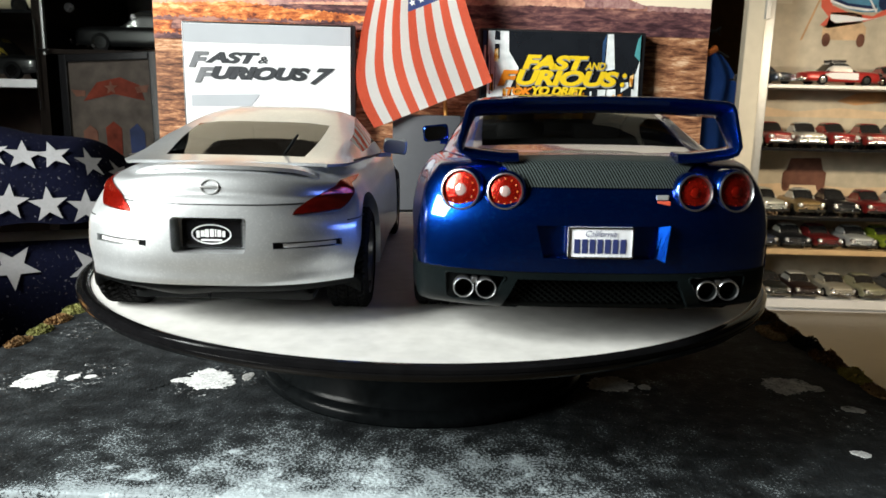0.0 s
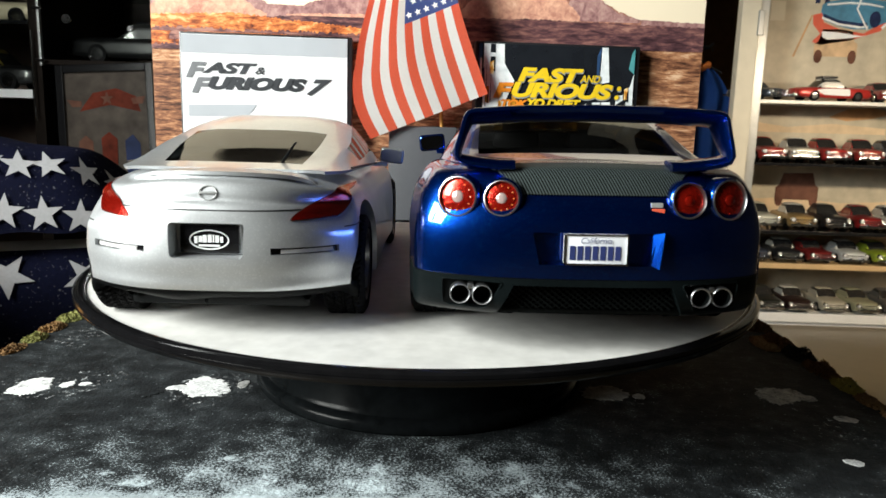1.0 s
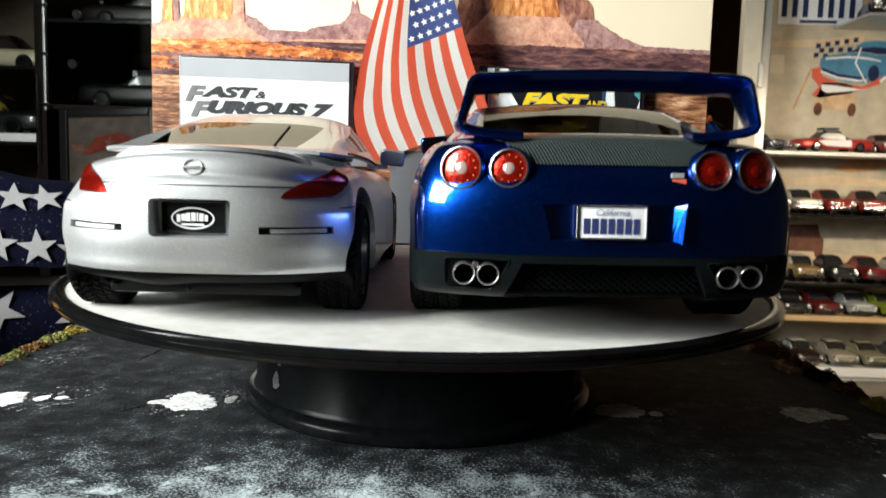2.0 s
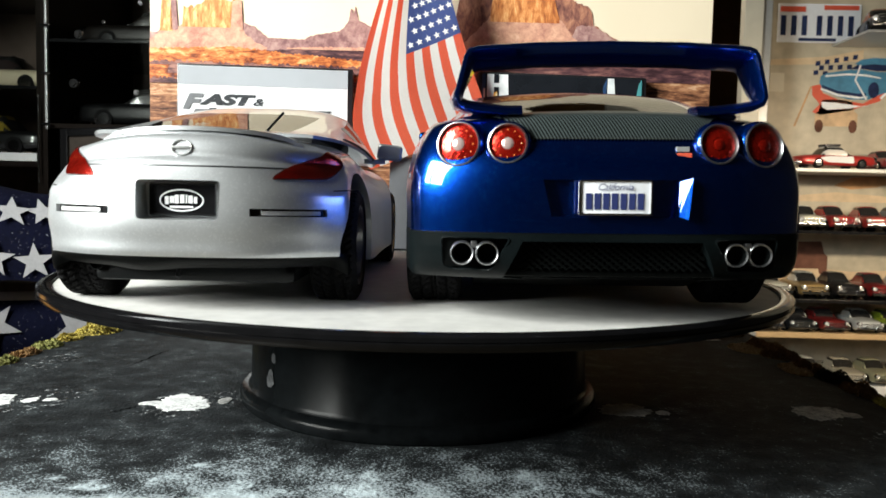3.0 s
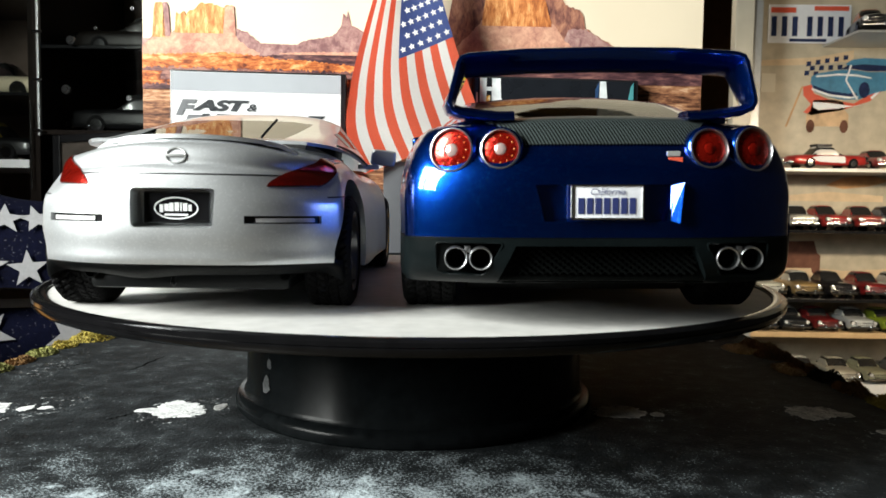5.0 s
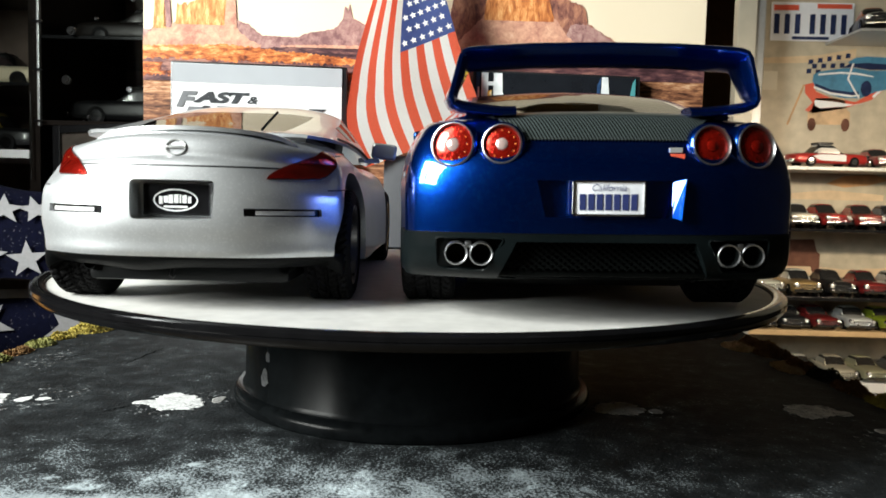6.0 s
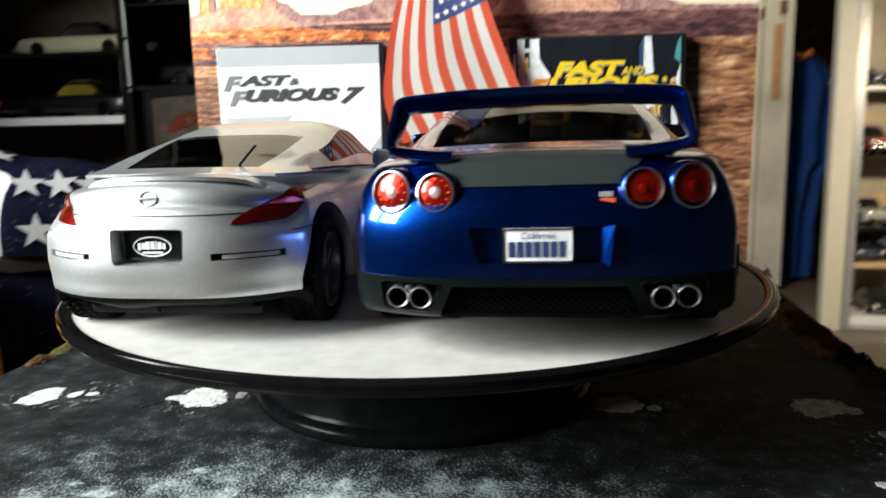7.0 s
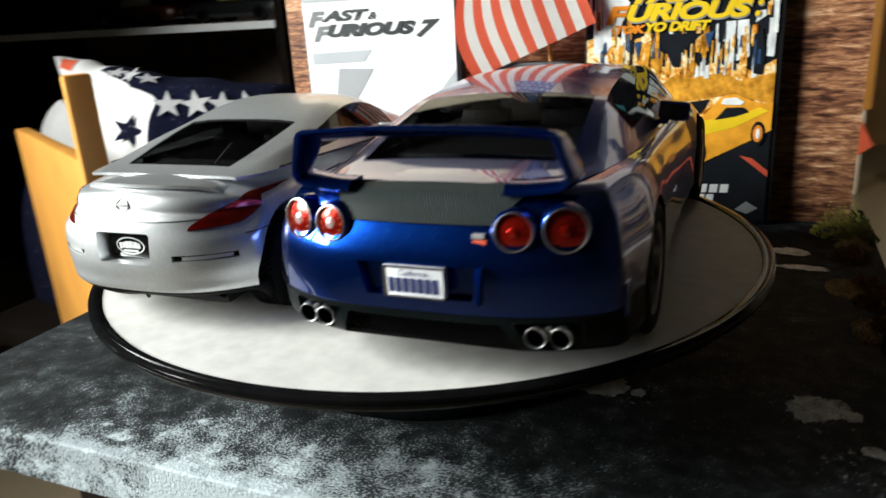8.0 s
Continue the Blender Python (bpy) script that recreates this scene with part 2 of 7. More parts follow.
def cut(ob, cutters):
    """Subtracts closed meshes from ob's mesh, for good."""
    made = []
    for bm in cutters:
        c = link_bm("cutter", bm, [])
        c.parent = ob.parent
        md = ob.modifiers.new("cut", "BOOLEAN")
        md.object, md.solver, md.operation = c, "EXACT", "DIFFERENCE"
        made.append(c)
    bpy.context.view_layer.update()
    me = bpy.data.meshes.new_from_object(ob.evaluated_get(bpy.context.evaluated_depsgraph_get()))
    ob.modifiers.clear()
    mats = list(ob.data.materials)
    ob.data = me
    me.materials.clear()
    for m in mats:
        me.materials.append(m)
    for f in me.polygons:
        f.use_smooth = True
        f.material_index = 0
    me.set_sharp_from_angle(angle=radians(32))
    for c in made:
        bpy.data.objects.remove(c)


def smooth_curve(keys):
    """A smooth function through (x, value...) keys."""
    xs = [k[0] for k in keys]

    def at(x):
        x = min(max(x, xs[0]), xs[-1])
        i = max(k for k in range(len(xs) - 1) if xs[k] <= x) if x < xs[-1] else len(xs) - 2
        t = (x - xs[i]) / (xs[i + 1] - xs[i])
        out = []
        for c in range(1, len(keys[0])):
            p1, p2 = keys[i][c], keys[i + 1][c]
            m1 = (p2 - keys[i - 1][c]) / (xs[i + 1] - xs[i - 1]) if i else (p2 - p1) / (xs[i + 1] - xs[i])
            m2 = (keys[i + 2][c] - p1) / (xs[i + 2] - xs[i]) if i + 2 < len(xs) else (p2 - p1) / (xs[i + 1] - xs[i])
            h = xs[i + 1] - xs[i]
            t2, t3 = t * t, t * t * t
            out.append((2 * t3 - 3 * t2 + 1) * p1 + (t3 - 2 * t2 + t) * h * m1 + (3 * t2 - 2 * t3) * p2 + (t3 - t2) * h * m2)
        return out[0] if len(out) == 1 else out
    return at

# ---- the setting ----
FLOOR_Z = -0.40
L_X, R_X, F_Y, B_Y, TOP_Z = -1.62, 2.35, -1.9, 2.62, 1.85


def setting(name, bm, mat, label, category, smooth=False):
    return tagged(link_bm(name, bm, mat, None, "", smooth), label, category, "", "structure")


setting("floor", box((L_X - 0.1, F_Y - 0.1, FLOOR_Z - 0.05), (R_X + 0.1, B_Y + 1.2, FLOOR_Z)), FLOOR_M, "beige smooth vinyl floor of the room", "floor")
setting("ceiling", box((L_X - 0.1, F_Y - 0.1, TOP_Z), (R_X + 0.1, B_Y + 1.2, TOP_Z + 0.08)), CEIL_M, "ceiling over the room, darkened to cut bounced light", "ceiling")
setting("wall_south", box((L_X - 0.1, F_Y - 0.1, FLOOR_Z), (R_X + 0.1, F_Y, TOP_Z)), DIMMED_WALL, "wall behind the table, darkened to cut bounced light", "wall")
setting("wall_east", box((R_X, F_Y, FLOOR_Z), (R_X + 0.1, B_Y + 1.2, TOP_Z)), DIMMED_WALL, "side wall, darkened to cut bounced light", "wall")


def wall_with_opening(name, axis, at, thick, lo, hi, o_lo, o_hi, mat, label):
    """A wall in the plane axis = at, from lo to hi, pierced by one opening."""
    bm = bmesh.new()
    bands = (((lo[0], lo[1]), (o_lo[0], hi[1])), ((o_hi[0], lo[1]), (hi[0], hi[1])), ((o_lo[0], lo[1]), (o_hi[0], o_lo[1])), ((o_lo[0], o_hi[1]), (o_hi[0], hi[1])))
    for a, b in bands:
        if b[0] - a[0] < 1e-4 or b[1] - a[1] < 1e-4:
            continue
        if axis == "x":
            add_box(bm, (at, a[0], a[1]), (at + thick, b[0], b[1]))
        else:
            add_box(bm, (a[0], at, a[1]), (b[0], at + thick, b[1]))
    return setting(name, bm, mat, label, "wall")


# the near west wall holds the window of the day side; the room widens beyond it
N_X = -0.90
wall_with_opening("wall_near_west", "x", N_X - 0.1, 0.1, (F_Y, FLOOR_Z), (0.0, TOP_Z), (-0.90, 0.18), (-0.26, 0.86), DIMMED_WALL, "wall with the daylight window, darkened to cut bounced light")
setting("wall_step", box((L_X, -0.1, FLOOR_Z), (N_X - 0.1, 0.0, TOP_Z)), DIMMED_WALL, "short wall where the room widens, darkened to cut bounced light", "wall")
setting("wall_west", box((L_X - 0.1, -0.1, FLOOR_Z), (L_X, B_Y + 1.2, TOP_Z)), DIMMED_WALL, "side wall, darkened to cut bounced light", "wall")
wall_with_opening("wall_north", "y", B_Y, 0.1, (L_X, FLOOR_Z), (R_X, TOP_Z), (0.86, FLOOR_Z), (1.55, 1.55), DARK_WALL, "dark wall with an open doorway beyond the table")
setting("wall_passage", box((L_X - 0.1, B_Y + 1.2, FLOOR_Z), (R_X + 0.1, B_Y + 1.3, TOP_Z)), DARK_WALL, "dark wall at the end of the passage", "wall")
win = tagged(new("window_1"), "dark grey window frame with one upright bar, daylight behind", "window", "", "structure")
win.matrix_world = Matrix.Translation((N_X - 0.03, -0.58, 0.52))
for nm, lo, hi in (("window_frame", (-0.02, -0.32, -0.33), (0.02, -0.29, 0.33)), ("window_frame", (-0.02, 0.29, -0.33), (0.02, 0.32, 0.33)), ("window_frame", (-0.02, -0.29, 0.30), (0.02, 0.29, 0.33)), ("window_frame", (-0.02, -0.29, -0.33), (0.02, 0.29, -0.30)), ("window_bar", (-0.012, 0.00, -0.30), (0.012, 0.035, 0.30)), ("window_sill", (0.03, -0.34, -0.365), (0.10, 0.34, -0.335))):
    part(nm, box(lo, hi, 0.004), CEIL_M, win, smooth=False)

# ---- the table and the road board ----
BX0, BX1, BY0, BY1 = -0.2185, 0.2245, -0.1415, 0.285
bench = thing("low_table", "plain dark low table under the road board", "table")
part("tabletop", box((-0.19, -0.11, -0.052), (0.20, 0.275, -0.0225), 0.003), CABINET_M, bench, smooth=False)
for sx in (-0.16, 0.17):
    for sy in (-0.07, 0.24):
        part("leg", box((sx - 0.02, sy - 0.02, FLOOR_Z), (sx + 0.02, sy + 0.02, -0.052), 0.003), CABINET_M, bench, smooth=False)


def road_material():
    """Dark asphalt with pale scuffs, thicker towards the worn front edge."""
    m = material("road_surface", (0.0085, 0.0100, 0.0113), 0.75, 0, 0.75, 700, 34, 0.6)
    n, l = m.node_tree.nodes, m.node_tree.links
    p = n["Principled BSDF"]
    tc = n["Texture Coordinate"]
    sep = n.new("ShaderNodeSeparateXYZ")
    l.new(tc.outputs["Object"], sep.inputs[0])

    def noise_at(scale, detail, rough, vec=None):
        t = node(m, "ShaderNodeTexNoise", Scale=scale, Detail=detail, Roughness=rough)
        l.new(vec or tc.outputs["Object"], t.inputs["Vector"])
        return t.outputs["Fac"]

    def mth(op, a, b=None, c=None):
        t = n.new("ShaderNodeMath")
        t.operation = op
        for i, v in enumerate((a, b, c)):
            if v is None:
                continue
            if isinstance(v, (int, float)):
                t.inputs[i].default_value = v
            else:
                l.new(v, t.inputs[i])
        return t.outputs[0]

    def step(v, lo, hi):
        t = n.new("ShaderNodeMapRange")
        t.interpolation_type = "SMOOTHSTEP"
        l.new(v, t.inputs["Value"])
        t.inputs["From Min"].default_value, t.inputs["From Max"].default_value = lo, hi
        return t.outputs["Result"]

    # chalk dust: fine grains, thick at the middle of the front edge and thinning out
    near = step(sep.outputs["Y"], -0.045, -0.140)
    lip = step(sep.outputs["Y"], -0.131, -0.141)
    here = mth("SUBTRACT", 1.0, step(mth("ABSOLUTE", mth("ADD", sep.outputs["X"], 0.01)), 0.01, 0.15))
    blot = noise_at(24, 5, 0.62)
    mid = noise_at(95, 5, 0.66)
    grain = noise_at(1000, 4, 0.72)
    veins = noise_at(52, 8, 0.75)
    dens = mth("ADD", mth("MULTIPLY", near, mth("MULTIPLY_ADD", here, 0.34, 0.07)), mth("MULTIPLY", mth("SUBTRACT", blot, 0.5), 0.75))
    dens = mth("ADD", dens, mth("ADD", mth("MULTIPLY", mth("SUBTRACT", mid, 0.5), 0.55), mth("MULTIPLY", lip, 0.22)))
    flecks = step(mth("ADD", grain, mth("MULTIPLY", dens, 0.62)), 0.685, 0.735)
    smudge = step(mth("ADD", veins, mth("MULTIPLY", dens, 0.42)), 0.70, 0.79)
    haze = mth("ADD", mth("MULTIPLY", step(dens, 0.0, 0.55), 0.06), mth("MULTIPLY", step(mth("ADD", mid, mth("MULTIPLY", blot, 0.5)), 0.62, 0.95), 0.035))
    # single bright grains of grit all over
    grit = node(m, "ShaderNodeTexVoronoi", Scale=560)
    grit.voronoi_dimensions = "2D"
    l.new(tc.outputs["Object"], grit.inputs["Vector"])
    pick = n.new("ShaderNodeSeparateColor")
    l.new(grit.outputs["Color"], pick.inputs[0])
    grains = mth("MULTIPLY", mth("LESS_THAN", grit.outputs["Distance"], mth("MULTIPLY_ADD", pick.outputs[1], 0.20, 0.08)), step(mth("ADD", pick.outputs[0], mth("MULTIPLY", mth("SUBTRACT", mid, 0.5), 0.5)), 0.84, 0.96))
    haze = mth("ADD", haze, mth("MULTIPLY", grains, mth("MULTIPLY_ADD", pick.outputs[2], 0.24, 0.02)))
    cover = mth("MINIMUM", mth("ADD", mth("ADD", mth("MULTIPLY", flecks, 0.62), haze), mth("MULTIPLY", smudge, 0.75)), 1.0)
    mx = n.new("ShaderNodeMix")
    mx.data_type = "RGBA"
    l.new(cover, mx.inputs["Factor"])
    l.new(p.inputs["Base Color"].links[0].from_socket, mx.inputs["A"])
    mx.inputs["B"].default_value = (0.46, 0.53, 0.565, 1)
    l.new(mx.outputs["Result"], p.inputs["Base Color"])
    p.inputs["Specular IOR Level"].default_value = 0.12
    return m


ROAD = road_material()
def worn(m, scale, lo, hi):
    """Lets the ground show through where a paint has flaked off."""
    n, l = m.node_tree.nodes, m.node_tree.links
    p, out = n["Principled BSDF"], n["Material Output"]
    t = node(m, "ShaderNodeTexNoise", Scale=scale, Detail=7.0, Roughness=0.72)
    l.new(n["Texture Coordinate"].outputs["Object"], t.inputs["Vector"])
    k = n.new("ShaderNodeMapRange")
    k.inputs["From Min"].default_value, k.inputs["From Max"].default_value = lo, hi
    l.new(t.outputs["Fac"], k.inputs["Value"])
    clear, mx = n.new("ShaderNodeBsdfTransparent"), n.new("ShaderNodeMixShader")
    l.new(k.outputs[0], mx.inputs[0])
    l.new(clear.outputs[0], mx.inputs[1])
    l.new(p.outputs[0], mx.inputs[2])
    l.new(mx.outputs[0], out.inputs["Surface"])
    return m


CHALK = material("road_paint", (0.64, 0.66, 0.67), 0.85, 0, 0.55, 900, 160, 0.12)
GREY_CHALK = material("worn_road_paint", (0.38, 0.38, 0.37), 0.85, 0, 0.6, 900, 160, 0.12, ior=1.2)
worn(CHALK, 130, 0.30, 0.42)
worn(GREY_CHALK, 130, 0.30, 0.46)
DUSTY_CHALK = worn(material("dusty_road_paint", (0.55, 0.58, 0.59), 0.9, 0, 0.5, 900, 160, 0.1, ior=1.2), 300, 0.56, 0.74)
board = thing("road_board", "dark asphalt diorama board with chalky scuffs and moss edges", "diorama")
bm = box((BX0, BY0, -0.0225), (BX1, BY1, 0.0), 0.0016, None, 3)
part("road", bm, ROAD, board, smooth=False)


def paint_patch(cx, cy, w, d, mat, seed, turn=0.0):
    """A ragged flake of road paint."""
    rnd = random.Random(seed)
    bm = bmesh.new()
    k = 150
    off = [rnd.random() * 6.28 for _ in range(8)]
    edge = []
    for i in range(k):
        a = 2 * math.pi * i / k
        ra = 0.92
        for o, (f, amp) in zip(off, ((1, 0.08), (2, 0.10), (3, 0.07), (5, 0.05), (9, 0.04), (14, 0.03), (23, 0.03), (37, 0.025))):
            ra += amp * math.sin(f * a + o)
        edge.append(ra + 0.05 * rnd.uniform(-1, 1))
    rings = []
    for rr, z in ((1.0, 0.00005 + 0.00002 * (seed % 7)), (0.96, 0.00025 + 0.00002 * (seed % 7)), (0.5, 0.0003 + 0.00002 * (seed % 7))):
        ring = []
        for i in range(k):
            a = 2 * math.pi * i / k
            ra = edge[i] if rr > 0.6 else 1.0
            x, y = rr * ra * w / 2 * math.cos(a), rr * ra * d / 2 * math.sin(a)
            ring.append(bm.verts.new((cx + x * math.cos(turn) - y * math.sin(turn), cy + x * math.sin(turn) + y * math.cos(turn), z)))
        rings.append(ring)
    for a, b in zip(rings, rings[1:]):
        for i in range(k):
            bm.faces.new((a[i], a[(i + 1) % k], b[(i + 1) % k], b[i]))
    bm.faces.new(rings[-1])
    part("paint_patch", bm, mat, board, smooth=False)


for n_, (cx, cy, w, d, mt) in enumerate(((-0.174, -0.0455, 0.020, 0.022, CHALK), (-0.160, -0.0415, 0.007, 0.008, CHALK), (-0.152, -0.040, 0.006, 0.005, CHALK), (-0.0965, -0.0385, 0.025, 0.026, CHALK), (-0.108, -0.0405, 0.011, 0.007, CHALK), (-0.079, -0.033, 0.006, 0.010, GREY_CHALK), (0.0945, -0.029, 0.026, 0.019, GREY_CHALK), (0.109, -0.031, 0.006, 0.008, GREY_CHALK), (0.178, -0.0235, 0.026, 0.022, GREY_CHALK), (0.191, -0.0255, 0.008, 0.010, GREY_CHALK), (0.197, -0.050, 0.010, 0.008, GREY_CHALK), (0.178, -0.0935, 0.008, 0.006, CHALK), (0.172, 0.176, 0.028, 0.014, CHALK), (0.178, 0.146, 0.034, 0.009, CHALK))):
    paint_patch(cx, cy, w, d, mt, n_)
for n_, (cx, cy, w, d) in enumerate(((-0.094, -0.037, 0.044, 0.044), (-0.170, -0.044, 0.050, 0.036), (-0.074, -0.026, 0.026, 0.036), (-0.150, -0.030, 0.030, 0.020), (0.176, -0.024, 0.040, 0.034), (0.100, -0.030, 0.040, 0.028), (-0.190, 0.030, 0.024, 0.050), (0.190, -0.060, 0.030, 0.040))):
    paint_patch(cx, cy, w, d, DUSTY_CHALK, n_ + 40)


def crack(x0, y0, x1, y1, seed):
    """A thin open crack that wanders over the road."""
    rnd = random.Random(seed)
    bm = bmesh.new()
    last = None
    d = Vector((x1 - x0, y1 - y0, 0))
    side = Vector((-d.y, d.x, 0)).normalized()
    for i in range(15):
        t = i / 14
        mid = Vector((x0, y0, 0.00015)) + d * t + side * rnd.uniform(-0.0012, 0.0012)
        w = 0.0005 * math.sin(math.pi * (0.05 + 0.9 * t)) * rnd.uniform(0.5, 1.3)
        pair = (bm.verts.new(mid - side * w), bm.verts.new(mid + side * w))
        if last:
            bm.faces.new((last[0], pair[0], pair[1], last[1]))
        last = pair
    part("crack", bm, CRACK_DARK, board, smooth=False)


CRACK_DARK = material("crack_dark", (0.0015, 0.0015, 0.0015), 0.9, 0, 0.3, 700, 90, ior=1.1)
for n_, ends in enumerate(((-0.1475, 0.0220, -0.1430, 0.0670), (-0.1190, -0.0555, -0.1105, -0.0430), (-0.1850, 0.0300, -0.1760, 0.0500))):
    crack(*ends, n_)

# ---- the turntable ----
PLAT_Z = 0.0541
PLAT_R = 0.1514
turn_t = thing("turntable", "black plastic display turntable with a pale grey top", "turntable", Matrix.Translation((0.003, -0.004, 0)))
TOP_GREY = material("turntable_top", (0.60, 0.595, 0.575), 0.65, 0, 0.16, 160, 14, 0.10, ior=1.3)
TURN_BLACK = material("turntable_black", (0.005, 0.005, 0.0055), 0.12, 0, 0.4, 200, 22, 0.0, 0.0, ior=1.22)
BASE_BLACK = material("pedestal_black", (0.005, 0.006, 0.0065), 0.22, 0, 0.6, 260, 30, 0.02, ior=1.13)
part("top_disc", lathe([(0, PLAT_Z - 0.002), (PLAT_R - 0.0004, PLAT_Z - 0.002), (PLAT_R, PLAT_Z - 0.0004), (PLAT_R - 0.0004, PLAT_Z), (0, PLAT_Z)], 160), TOP_GREY, turn_t, "pale grey matt top sheet")
part("rim", lathe([(0, 0.0502), (0.150, 0.0502), (0.1535, 0.0498), (0.1556, 0.0503), (0.1566, 0.0516), (0.1567, 0.0526), (0.1564, 0.0528), (0.1567, 0.0531), (0.1566, 0.0543), (0.1555, 0.0552), (0.1535, 0.0553), (0.1517, 0.0547), (0.1514, 0.0520), (0, 0.0520)], 160), TURN_BLACK, turn_t, "glossy black rounded rim")
part("pedestal", lathe([(0, 0.0), (0.0800, 0.0), (0.0808, 0.0012), (0.0808, 0.0040), (0.0795, 0.0058), (0.0772, 0.0066), (0.0760, 0.0085), (0.0755, 0.0500), (0, 0.0500)], 128), BASE_BLACK, turn_t, "black round pedestal with a flange")
SCUFF = material("scuffed_plastic", (0.07, 0.072, 0.075), 0.8, 0, 0.7, 900, 200, 0.2, ior=1.2)
for nm, az, z, w in (("scuff", -2.41, 0.0160, 0.0042), ("scuff", -2.375, 0.0245, 0.0022)):
    bm = bmesh.new()
    rnd = random.Random(int(z * 1e4))
    pts = [(w * (0.5 + 0.5 * rnd.random()) * math.cos(t), w * (0.5 + 0.6 * rnd.random()) * math.sin(t)) for t in (2 * math.pi * i / 14 for i in range(14))]
    bm.faces.new([bm.verts.new((0.0763 * math.cos(az + u / 0.0763), 0.0763 * math.sin(az + u / 0.0763), z + v)) for u, v in pts])
    part(nm, bm, SCUFF, turn_t, "dull grey scuff", smooth=False)

# ---- model cars on the turntable ----


class Shell:
    """A car body. curve(y): half width, bottom, shoulder and centre heights. rows: (width share, height share,
    rear end) from sill over the shoulder. bow(share): factor and power by which the rear face falls back to its
    corners. corner: width and length of the rounded rear corners. Points are named by s (0 the rear's middle, 1 a
    front corner, the left side negative) and by height."""

    def __init__(self, curve, rows, front, bow, corner):
        self.curve, self.front, self.bow, self.corner = curve, front, bow, corner
        self.row_at = smooth_curve([(i, *r) for i, r in enumerate(rows)])
        self.top = len(rows) - 1
        self.kept = {}

    def outline(self, r):
        key = round(r, 5)
        if key not in self.kept:
            a, zf, yr = self.row_at(r)
            k, p = self.bow(zf)
            rx, ry = self.corner
            ye = yr + 0.02
            for _ in range(6):
                wc = self.curve(ye)[0] * a
                ye = yr + k * (wc - rx) ** p + ry
            wc = self.curve(ye)[0] * a
            self.kept[key] = a, zf, yr, k, p, wc - rx, wc, ye
        return self.kept[key]

    def at(self, s, r):
        a, zf, yr, k, p, xs, wc, ye = self.outline(r)
        q = abs(s)
        if q <= 0.45:
            x = xs * q / 0.45
            y = yr + k * x ** p
        elif q < 0.6:
            t = (q - 0.45) / 0.15
            y0 = yr + k * xs ** p
            slope = k * p * xs ** (p - 1)
            h, g = (wc - xs) * 0.62, (ye - y0) * 0.55
            pts = ((xs, y0), (xs + h, y0 + h * slope), (wc, ye - g), (wc, ye))
            bz = ((1 - t) ** 3, 3 * t * (1 - t) ** 2, 3 * t * t * (1 - t), t ** 3)
            x, y = (sum(c * pt[i] for c, pt in zip(bz, pts)) for i in (0, 1))
        else:
            y = ye + (self.front - ye) * (q - 0.6) / 0.4
            x = self.curve(y)[0] * a
        return Vector((math.copysign(x, s), y, self.height(x, y, a, zf)))

    def height(self, x, y, a, zf):
        w, zb, zs, zc = self.curve(y)
        return zb + zf * (zs - zb) + (zc - zs) * (1 - min(1.0, (x / (w * a)) ** 2)) * zf ** 3

    def row_of(self, s, z):
        lo, hi = 0.0, float(self.top)
        for _ in range(22):
            mid = (lo + hi) / 2
            lo, hi = (mid, hi) if self.at(s, mid).z < z else (lo, mid)
        return (lo + hi) / 2

    def on(self, s, z):
        return self.at(s, self.row_of(s, z))

    def s_at(self, z, x=None, y=None):
        """The s at which the body at height z has that x (rear and corner) or that y (corner and side)."""
        lo, hi = (0.0, 0.6) if y is None else (0.4, 1.0)
        for _ in range(22):
            mid = (lo + hi) / 2
            p = self.on(mid, z)
            lo, hi = (mid, hi) if (p.x < x if y is None else p.y < y) else (lo, mid)
        return (lo + hi) / 2

    def normal(self, s, r):
        e = 0.002
        d1 = self.at(s + e, r) - self.at(s - e, r)
        d2 = self.at(s, min(r + 0.05, self.top)) - self.at(s, max(r - 0.05, 0.0))
        return d1.cross(d2).normalized()

    def mesh(self, levels=46, n_rear=22, n_corner=14, n_side=60, across=18):
        q = [0.45 * i / n_rear for i in range(n_rear)] + [0.45 + 0.15 * i / n_corner for i in range(n_corner)] + [0.6 + 0.4 * i / n_side for i in range(n_side + 1)]
        ss = [-v for v in q[:0:-1]] + q
        rs = [self.top * j / levels for j in range(levels + 1)]
        bm = bmesh.new()

        def sheet(rows):
            v = [[bm.verts.new(p) for p in row] for row in rows]
            for ra, rb in zip(v, v[1:]):
                for i in range(len(ra) - 1):
                    bm.faces.new((ra[i], ra[i + 1], rb[i + 1], rb[i]))

        sheet([[self.at(s, r) for s in ss] for r in rs])
        for r in (0.0, float(self.top)):
            a, zf = self.row_at(r)[:2]
            rows = []
            for s in q[1:]:
                p = self.at(s, r)
                rows.append([Vector((p.x * u, p.y, self.height(abs(p.x * u), p.y, a, zf))) for u in (2 * i / across - 1 for i in range(across + 1))])
            sheet(rows)
            tip = bm.verts.new(self.at(0.0, r))
            row = [bm.verts.new(p) for p in rows[0]]
            for i in range(across):
                bm.faces.new((tip, row[i], row[i + 1]))
        rows = []
        for r in rs:
            a, zf = self.row_at(r)[:2]
            p = self.at(1.0, r)
            rows.append([Vector((p.x * u, p.y, self.height(abs(p.x * u), p.y, a, zf))) for u in (2 * i / across - 1 for i in range(across + 1))])
        sheet(rows)
        bmesh.ops.remove_doubles(bm, verts=bm.verts[:], dist=3e-6)
        bmesh.ops.dissolve_degenerate(bm, dist=1e-7, edges=bm.edges[:])
        bmesh.ops.recalc_face_normals(bm, faces=bm.faces[:])
        return bm

